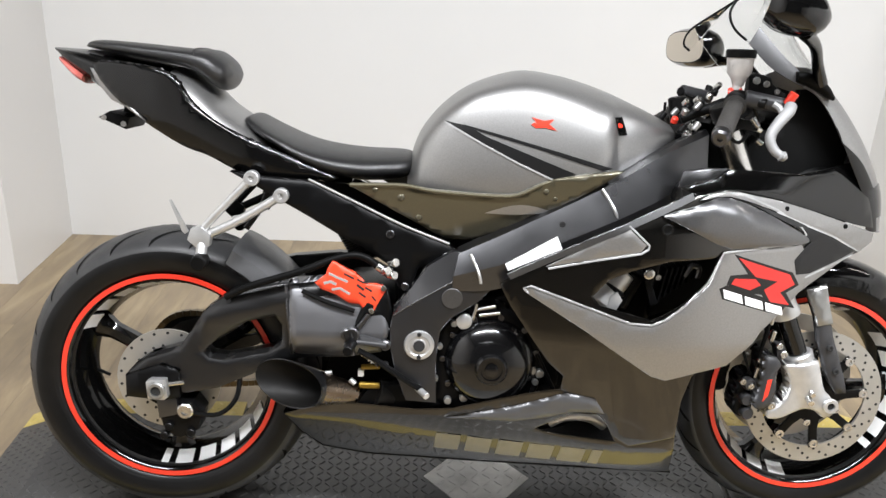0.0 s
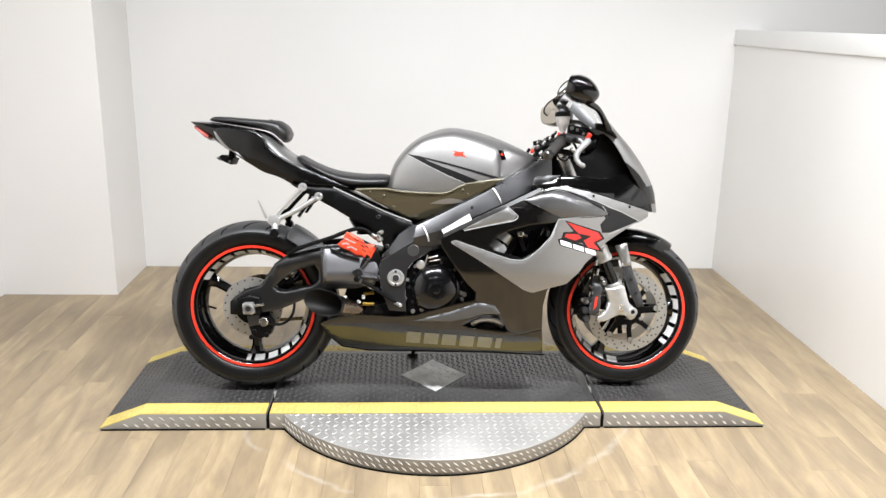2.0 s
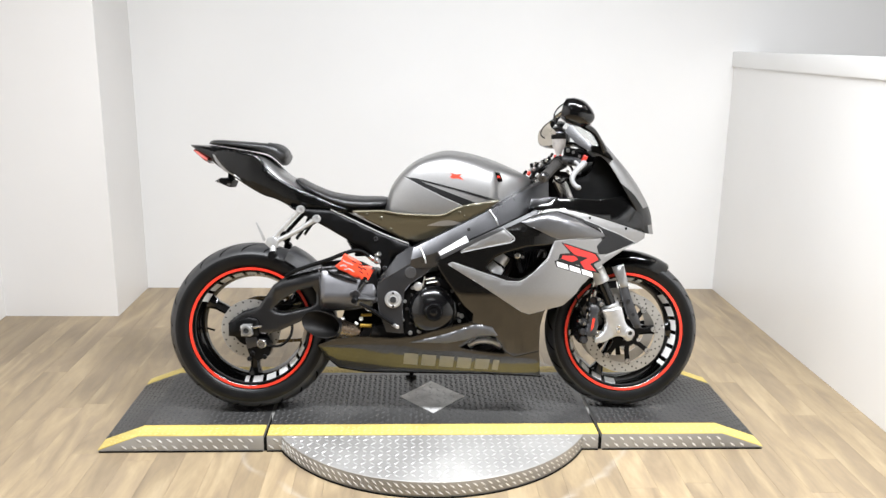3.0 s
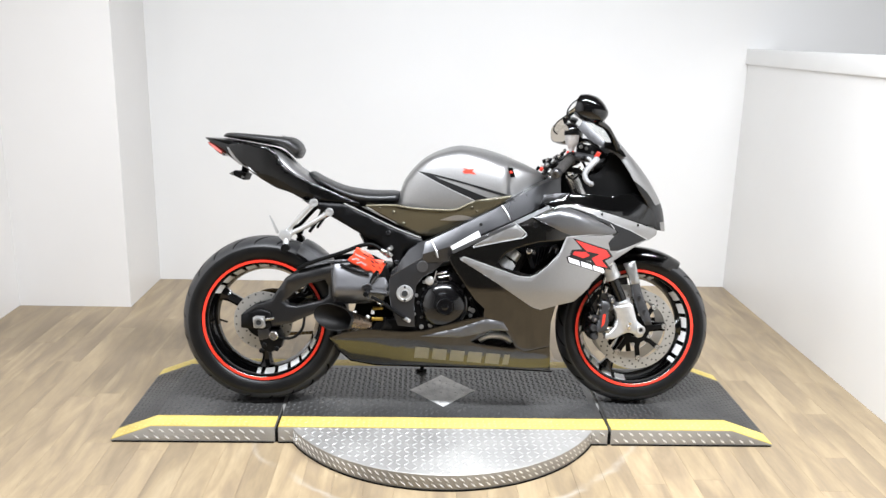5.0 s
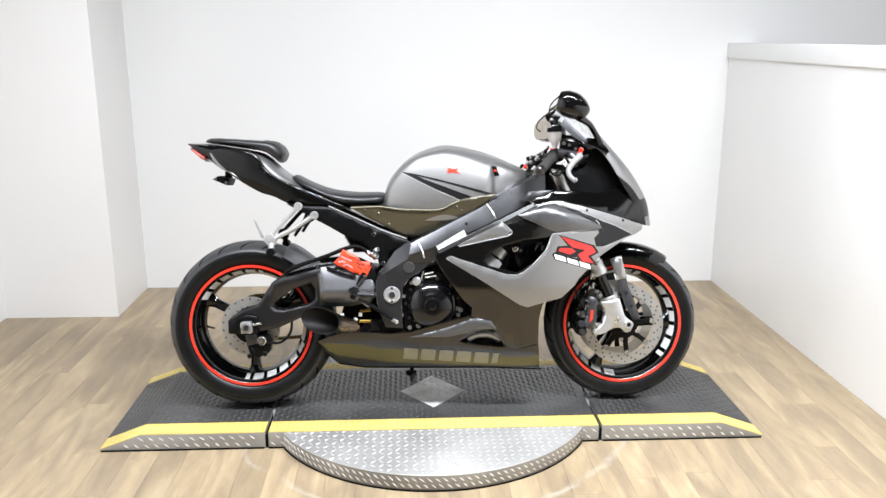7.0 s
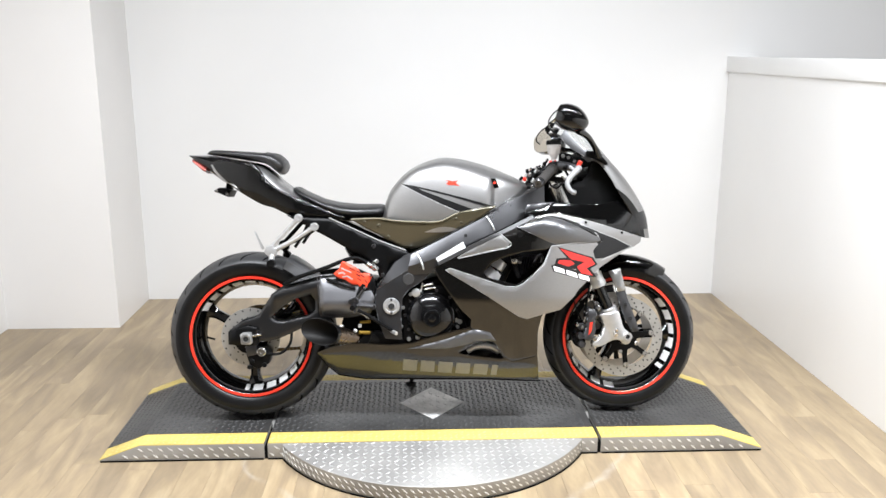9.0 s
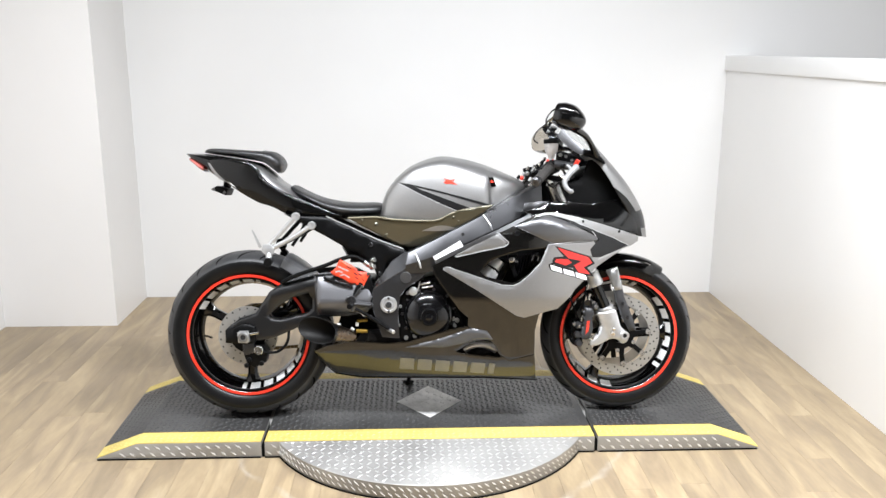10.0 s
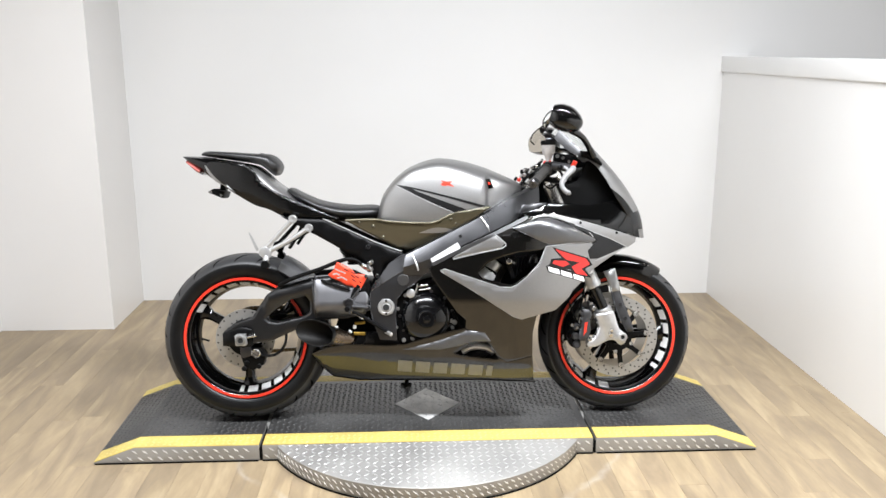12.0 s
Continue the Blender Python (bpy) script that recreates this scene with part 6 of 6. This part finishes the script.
for side in (-1, 1):
    y = side * 0.105
    foot = Vector((0.690, y, 0.318))
    leg = part("fork_leg", rod(foot + RAKE * 0.085, foot + RAKE * 0.225, 0.0205, 0.0205, 24), M_BLACKGLOSS, bike, "dark polished fork tube")
    part("fork_outer", rod(foot + RAKE * 0.205, foot + RAKE * 0.62, 0.029, 0.029, 28), M_STEEL, leg, "bare aluminium fork upper tube")
    part("fork_seal", lathe(foot + RAKE * 0.195, RAKE, [(0, 0.022), (0, 0.031), (0.012, 0.033), (0.02, 0.03), (0.035, 0.03), (0.04, 0.0305), (0.05, 0.0305), (0.055, 0.029), (0.055, 0.02)], 28), M_ALU, leg)
    part("fork_cap", lathe(foot + RAKE * 0.615, RAKE, [(0, 0.027), (0.01, 0.024), (0.012, 0.012), (0.022, 0.012), (0.022, 0)], 6), M_STEEL, leg)
    low = part("fork_bottom", rod(foot + RAKE * 0.105, foot - RAKE * 0.012, 0.031, 0.024, 24), M_ALU, leg, "bare cast aluminium fork bottom")
    part("fork_foot", sheet(rounded(FOOT, 1, 0.2), foot_wide, 0.036, 0.005, 0.008, (), side), M_ALU, low, "bright cast fork foot and caliper arm")
    part("axle_end", lathe((0.713, side * 0.148, 0.309), (0, side, 0), [(0, 0.017), (0.005, 0.017), (0.007, 0.015), (0.007, 0.0085), (0.001, 0.0085), (0.001, 0)], 24), M_ALU, low)
    part("axle_bore", lathe((0.713, side * 0.1492, 0.309), (0, side, 0), [(0, 0.0083), (0.0006, 0.0083), (0.0006, 0)], 18), M_DARKGAP, low)
    part("pinch_bolt", rod((0.668, side * 0.138, 0.322), (0.668, side * 0.156, 0.316), 0.008), M_STEEL, low)
    part("pinch_bolt", rod((0.672, side * 0.138, 0.337), (0.672, side * 0.152, 0.333), 0.006), M_STEEL, low)
    CALI = [(0.564, 0.420), (0.591, 0.414), (0.602, 0.398), (0.589, 0.376), (0.596, 0.346), (0.589, 0.313), (0.580, 0.296), (0.558, 0.293), (0.545, 0.308), (0.554, 0.328), (0.555, 0.358), (0.561, 0.382), (0.556, 0.405)]
    cp = part("front_caliper", sheet(rounded(CALI, 1), lambda x, z: 0.150, 0.06, 0.010, 0.02, (), side), M_CASTING, leg, "dark grey radial brake caliper")
    part("caliper_half", sheet(rounded([(0.524, 0.352), (0.545, 0.366), (0.566, 0.360), (0.570, 0.325), (0.561, 0.295), (0.565, 0.268), (0.545, 0.258), (0.522, 0.270), (0.519, 0.301), (0.526, 0.325)], 1), lambda x, z: 0.112, 0.05, 0.010, 0.02, (), side), M_SATIN, cp)
    part("caliper_mark", sheet([(0.570, 0.366), (0.580, 0.367), (0.575, 0.331), (0.564, 0.316)], lambda x, z: 0.151, 0.0015, 0.001, 0.02, (), side), M_RED, cp, "red bar")
    for x, z in ((0.543, 0.345), (0.540, 0.310), (0.545, 0.278)):
        part("caliper_piston", lathe((x, side * 0.10, z), (0, side, 0), [(0, 0.014), (0.026, 0.014), (0.030, 0.011), (0.030, 0)], 18), M_CASTING, cp)
    for x, z, r in ((0.607, 0.416, 0.0085), (0.596, 0.434, 0.007), (0.594, 0.300, 0.009), (0.557, 0.402, 0.006), (0.545, 0.343, 0.007), (0.526, 0.353, 0.007)):
        bolt(x, side * 0.128, z, r, side, M_STEEL, cp, "caliper_bolt")
    part("caliper_ear", prism([(0.588, 0.440), (0.606, 0.436), (0.616, 0.418), (0.612, 0.404), (0.596, 0.402)], min(side * 0.10, side * 0.128), max(side * 0.10, side * 0.128), 0.003), M_CASTING, cp)
    part("brake_line", tube([(0.556, side * 0.115, 0.37), (0.558, side * 0.125, 0.42), (0.572, side * 0.12, 0.49), (0.58, side * 0.10, 0.56)], 0.0045, 8), M_PLASTIC, leg)
    part("brake_line", tube([(0.548, side * 0.115, 0.36), (0.53, side * 0.12, 0.40), (0.512, side * 0.12, 0.45), (0.51, side * 0.10, 0.50)], 0.003, 8), M_PLASTIC, leg)
    for x, z in ((0.555, 0.372), (0.574, 0.492), (0.58, 0.455)):
        part("line_fitting", rod((x, side * 0.12, z - 0.012), (x + 0.004, side * 0.122, z + 0.012), 0.0065), M_STEEL, leg)
guard_f = part("front_mudguard", arch(FX, FZ, 55, 128, [(-0.070, 0.262), (-0.070, 0.285), (-0.058, 0.302), (-0.03, 0.312), (0, 0.315), (0.03, 0.312), (0.058, 0.302), (0.070, 0.285), (0.070, 0.262)], 0.004, 26, 0.35), M_BLACKGLOSS, bike, "gloss black front mudguard")
for side in (-1, 1):
    part("mudguard_stay", sheet([(0.655, 0.550), (0.694, 0.562), (0.708, 0.505), (0.722, 0.451), (0.761, 0.354), (0.769, 0.322), (0.745, 0.318), (0.716, 0.366), (0.690, 0.435), (0.678, 0.49)], lambda x, z: 0.112 - 0.12 * max(0, z - 0.47), 0.012, 0.008, 0.02, (), side), M_CASTING, guard_f, "black mudguard stay")
    part("stay_top", sheet([(0.652, 0.552), (0.696, 0.565), (0.709, 0.508), (0.716, 0.480), (0.682, 0.474), (0.674, 0.50)], lambda x, z: 0.1155 - 0.12 * max(0, z - 0.47), 0.006, 0.006, 0.02, (), side), M_ZINC, guard_f, "bare aluminium stay top")
    for x, z in ((0.712, 0.428), (0.732, 0.375)):
        bolt(x, side * 0.115, z, 0.007, side, M_DARKGAP, guard_f)

# handlebars and controls
clamp = part("top_yoke", prism([(0.395, 0.898), (0.40, 0.918), (0.50, 0.905), (0.49, 0.885)], -0.13, 0.13, 0.005), M_SATIN, bike, "black top yoke")
for k, (x, z) in enumerate(((0.330, 0.912), (0.345, 0.922), (0.358, 0.930), (0.372, 0.938), (0.335, 0.895), (0.352, 0.902))):
    part("yoke_fitting", rod((x - 0.012, -0.05 - 0.03 * k, z - 0.012), (x - 0.002, -0.05 - 0.03 * k, z + 0.001), 0.006), M_ZINC if k % 2 else M_SATIN, clamp)
part("steering_cover", prism([(0.355, 0.80), (0.352, 0.872), (0.42, 0.900), (0.53, 0.875), (0.54, 0.76)], -0.085, 0.085, 0.006), M_MATTE, bike, "black cover round the steering head")
for x, z, m in ((0.325, 0.898, M_RED), (0.345, 0.915, M_ZINC), (0.368, 0.925, M_ZINC), (0.392, 0.948, M_STEEL), (0.40, 0.955, M_SATIN)):
    part("yoke_bolt", lathe((x, -0.12, z), (0.1, -0.5, 0.85), [(0, 0.007), (0.010, 0.007), (0.012, 0.005), (0.012, 0)], 12), m, clamp)
part("ignition_lock", rod((0.375, 0, 0.89), (0.365, 0, 0.945), 0.02, 0.02, 20), M_PLASTIC, clamp)
for side in (-1, 1):
    ge, gi = (Vector((0.349, -0.325, 0.888)), Vector((0.415, -0.20, 0.938))) if side < 0 else (Vector((0.372, 0.315, 0.845)), Vector((0.422, 0.19, 0.905)))
    bar = part("handlebar", rod(gi + (gi - ge) * 0.4, ge, 0.011, 0.011, 16), M_SATIN, bike, "clip-on handlebar")
    ax = (ge - gi)
    prof = [(0, 0.0), (0, 0.021), (0.004, 0.022)]
    n = 22
    L = ax.length
    for k in range(n):
        prof += [(0.006 + (L - 0.02) * k / n, 0.0165), (0.006 + (L - 0.02) * (k + 0.5) / n, 0.0172)]
    prof += [(L - 0.012, 0.018), (L - 0.008, 0.0165), (L - 0.008, 0)]
    part("rubber_grip", lathe(gi, ax, prof, 24), M_GRIP, bar, "ribbed black rubber grip")
    part("bar_end", lathe(ge - ax.normalized() * 0.006, ax, [(0, 0.012), (0.004, 0.017), (0.016, 0.016), (0.02, 0.012), (0.02, 0.005), (0.014, 0.005), (0.014, 0)], 20), M_SPAR, bar)
    part("bar_clamp", lathe(gi + Vector((0.012, side * -0.035, -0.025)), RAKE, [(0, 0.036), (0.002, 0.038), (0.03, 0.038), (0.032, 0.036), (0.032, 0.0)], 26), M_SATIN, bar)
    part("switch_housing", rod(gi + ax.normalized() * -0.004, gi - ax.normalized() * 0.034, 0.024, 0.022, 18), M_PLASTIC, bar)
    part("lever_perch", rod((0.428, side * 0.185, 0.953), (0.470, side * 0.215, 0.943), 0.011, 0.010, 14), M_SATIN, bar)
    part("control_lever", tube([(0.505, side * 0.24, 0.940), (0.493, side * 0.26, 0.931), (0.474, side * 0.272, 0.914), (0.458, side * 0.28, 0.893), (0.456, side * 0.285, 0.877), (0.464, side * 0.29, 0.862), (0.476, side * 0.295, 0.853)], lambda s: 0.0118 - 0.004 * s + (0.0035 if s > 0.96 else 0), 12), M_LEVER, bar, "satin aluminium lever")
    part("lever_ball", lathe((0.477, side * 0.295, 0.853), (0.6, 0, -0.5), [(-0.009, 0), (-0.007, 0.006), (0, 0.0095), (0.007, 0.006), (0.009, 0)], 14), M_LEVER, bar)
    part("lever_blade", tube([(0.470, side * 0.245, 0.945), (0.480, side * 0.25, 0.938), (0.486, side * 0.262, 0.922)], 0.006, 8), M_LEVER, bar)
    part("hydraulic_cylinder" if side < 0 else "cable_housing", rod((0.434, side * 0.195, 0.952), (0.512, side * 0.212, 0.940), 0.017, 0.014, 18), M_CASTING, bar, "grey control body")
    part("adjuster", rod((0.504, side * 0.225, 0.944), (0.514, side * 0.232, 0.966), 0.008, 0.009, 14), M_RED if side < 0 else M_SATIN, bar)
    part("clutch_cable" if side > 0 else "brake_line", tube([(0.44, side * 0.18, 0.945), (0.475, side * 0.15, 0.93), (0.50, side * 0.12, 0.88), (0.50, side * 0.10, 0.82)], 0.0045, 8), M_PLASTIC, bar)
    part("wiring_loop", tube([(0.40, side * 0.20, 0.925), (0.405, side * 0.21, 0.885), (0.43, side * 0.2, 0.868), (0.455, side * 0.18, 0.885)], 0.0035, 7), M_PLASTIC, bar)
res = part("fluid_reservoir", lathe((0.426, -0.175, 0.985), (0, 0, 1), [(-0.010, 0), (-0.010, 0.010), (0.004, 0.015), (0.014, 0.023), (0.042, 0.0255), (0.042, 0)], 32), M_FLUID, bike, "milky brake fluid reservoir with brown fluid")
part("reservoir_cap", lathe((0.426, -0.175, 1.027), (0, 0, 1), [(0, 0), (0, 0.0275), (0.003, 0.0285), (0.013, 0.0285), (0.016, 0.026), (0.016, 0)], 24), M_PLASTIC, res, "black screw cap")
part("reservoir_spout", rod((0.426, -0.175, 0.985), (0.424, -0.176, 0.965), 0.009), M_FLUID, res)
part("reservoir_clamp", rod((0.411, -0.168, 0.958), (0.435, -0.178, 0.960), 0.013), M_RED, res)

# master cylinder bracket, hose joints and the bar across the yoke
mc = part("master_cylinder_bracket", prism([(0.444, 0.962), (0.446, 0.996), (0.458, 1.001), (0.487, 0.993), (0.492, 0.980), (0.521, 0.962), (0.516, 0.950), (0.480, 0.958)], -0.182, -0.160, 0.004), M_PLASTIC, bike, "black master cylinder bracket")
for x, z, r in ((0.458, 0.986, 0.007), (0.478, 0.980, 0.006), (0.500, 0.966, 0.005)):
    bolt(x, -0.183, z, r, -1, M_ZINC, mc)
for p, q in (((0.452, -0.20, 0.915), (0.464, -0.204, 0.900)), ((0.462, -0.20, 0.896), (0.472, -0.196, 0.892)), ((0.466, -0.198, 0.874), (0.476, -0.200, 0.866))):
    part("hose_joint", rod(p, q, 0.006), M_STEEL, mc)
part("yoke_bar", rod((0.340, -0.115, 0.905), (0.424, -0.125, 0.941), 0.0105, 0.0105, 16), M_PLASTIC, clamp, "black bar beside the top yoke")
for x, z, r in ((0.348, 0.934, 0.006), (0.372, 0.939, 0.007), (0.392, 0.912, 0.008), (0.368, 0.888, 0.009), (0.357, 0.868, 0.009), (0.410, 0.968, 0.006)):
    part("yoke_bolt", lathe((x, -0.105, z), (0.2, -0.75, 0.6), [(0, r), (0.012, r), (0.014, r * 0.8), (0.014, r * 0.5), (0.010, r * 0.45), (0.010, 0)], 14), M_STEEL, clamp)

# mirrors
def moved(ob, m):
    ob.data.transform(m)
    return ob


for side, cx, cz, turn in ((-1, 0.476, 1.112, 20), (1, 0.505, 1.058, 27)):
    m = Matrix.Translation((cx, side * 0.30, cz)) @ Matrix.Rotation(radians(turn * side), 4, "Z") @ Matrix.Rotation(radians(16 if side < 0 else 0), 4, "Y") @ Matrix.Diagonal((0.9, 1, 1, 1))
    mir = moved(part("mirror", loft([(-0.0595, -0.039, 0.037, 0.063, 3), (-0.052, -0.0415, 0.0395, 0.0655, 3), (-0.03, -0.048, 0.045, 0.072, 2.8), (0.005, -0.048, 0.042, 0.066, 2.5), (0.035, -0.040, 0.026, 0.048, 2.3), (0.052, -0.025, 0.01, 0.026, 2.1), (0.058, -0.012, 0.0, 0.008, 2)], 32, 4), M_BLACKGLOSS, bike, "gloss black rear-view mirror housing"), m)
    moved(part("mirror_glass", loft([(-0.0605, -0.037, 0.035, 0.061, 3), (-0.0565, -0.037, 0.035, 0.061, 3)], 32, 1), M_MIRROR, mir, "mirror glass"), m)
    top = m @ Vector((0.024, 0, -0.036))
    part("mirror_stem", tube([top, (top + Vector((0.575, side * 0.18, 1.02))) / 2 + Vector((0.006, 0, 0.006)), (0.575, side * 0.18, 1.018), (0.597, side * 0.155, 0.985)], lambda s: 0.0135 - 0.003 * math.sin(s * 3.14), 12), M_BLACKGLOSS, mir, "black mirror stem")
    moved(part("mirror_base", loft([(0.552, 0.985, 1.006, 0.012, 2.4), (0.575, 0.978, 1.005, 0.02, 2.6), (0.61, 0.962, 0.985, 0.02, 2.6), (0.63, 0.952, 0.962, 0.01, 2.2)], 20, 3), M_PLASTIC, mir), Matrix.Translation((0, side * 0.145, 0)))

# tyre tread grooves
def grooves(parent, x, z, r, half, n):
    prof = [(-half * 0.82, 0.228), (-half * 0.93, 0.240), (-half, 0.232 + (r - 0.232) * 0.38), (-half * 0.95, 0.232 + (r - 0.232) * 0.62), (-half * 0.76, r - 0.016), (-half * 0.42, r - 0.0045), (0, r)]
    fine = [tuple(v) for v in catmull(prof, 6)][16:]
    bm = bmesh.new()
    for k in range(n):
        for sgn in (-1, 1):
            a0 = 2 * math.pi * (k + (0.5 if sgn > 0 else 0)) / n
            rows = []
            for i in range(11):
                s = i / 10
                y = half * (0.2 + 0.72 * s)
                rr = float(np.interp(-y, [p[0] for p in fine], [p[1] for p in fine])) + 0.0007
                a = a0 + 0.42 * s - 0.16 * s * s
                wd = 0.012 * (1 - abs(2 * s - 1) ** 3) + 0.0008
                rows.append([bm.verts.new((x + rr * math.cos(a + q * wd / r), sgn * y, z + rr * math.sin(a + q * wd / r))) for q in (-0.5, 0.5)])
            for p, q in zip(rows, rows[1:]):
                bm.faces.new((p[0], p[1], q[1], q[0]))
    ob = part("tread_pattern", bm, M_GROOVE, parent)
    ob["kind"] = "stuff"


grooves(rear.children[0], RX, RZ, 0.316, 0.095, 22)
grooves(front.children[0], FX, FZ, 0.298, 0.06, 22)

# ---- floor planks ----
PW, PL = 0.102, 0.92
plank_meshes = {}


def plank_shape(w, l, at=(0, 0)):
    g, t, c = 0.0002, 0.006, 0.0003
    a, b = w / 2 - g, l / 2 - g
    sq = ((-1, -1), (1, -1), (1, 1), (-1, 1))
    vs = [(at[0] + sx * a, at[1] + sy * b, -t) for sx, sy in sq] + [(at[0] + sx * a, at[1] + sy * b, -c) for sx, sy in sq] + [(at[0] + sx * (a - c), at[1] + sy * (b - c), 0) for sx, sy in sq]
    fs = [(8, 9, 10, 11)] + [(k, (k + 1) % 4, 4 + (k + 1) % 4, 4 + k) for k in range(4)] + [(4 + k, 4 + (k + 1) % 4, 8 + (k + 1) % 4, 8 + k) for k in range(4)]
    return vs, fs


rng = random.Random(4)
rest_v, rest_f = [], []
x = LEFT
while x < RIGHT - 0.001:
    w = min(PW, RIGHT - x)
    limit = 1.235 if x + w <= -1.65 else BACK
    y = -5.6 - rng.random() * PL
    while y < limit - 0.001:
        a, b = max(y, -5.6), min(y + PL, limit)
        if b - a > 0.02 and b > -2.3:
            key = (round(w, 3), round(b - a, 3))
            if key not in plank_meshes:
                me = bpy.data.meshes.new("plank")
                me.from_pydata(plank_shape(w, b - a)[0], [], plank_shape(w, b - a)[1])
                me.materials.append(M_PLANK)
                plank_meshes[key] = me
            ob = new("plank", plank_meshes[key])
            ob.location = (x + w / 2, (a + b) / 2, 0)
            ob.parent = floor
        elif b - a > 0.02:
            vs, fs = plank_shape(w, b - a, (x + w / 2, (a + b) / 2))
            rest_f += [tuple(k + len(rest_v) for k in f) for f in fs]
            rest_v += vs
        y += PL
    x += PW
me = bpy.data.meshes.new("plank_rest")
me.from_pydata(rest_v, [], rest_f)
me.materials.append(M_PLANK)
rest = new("plank_rest", me)
rest.parent = floor
rest["kind"] = "stuff"
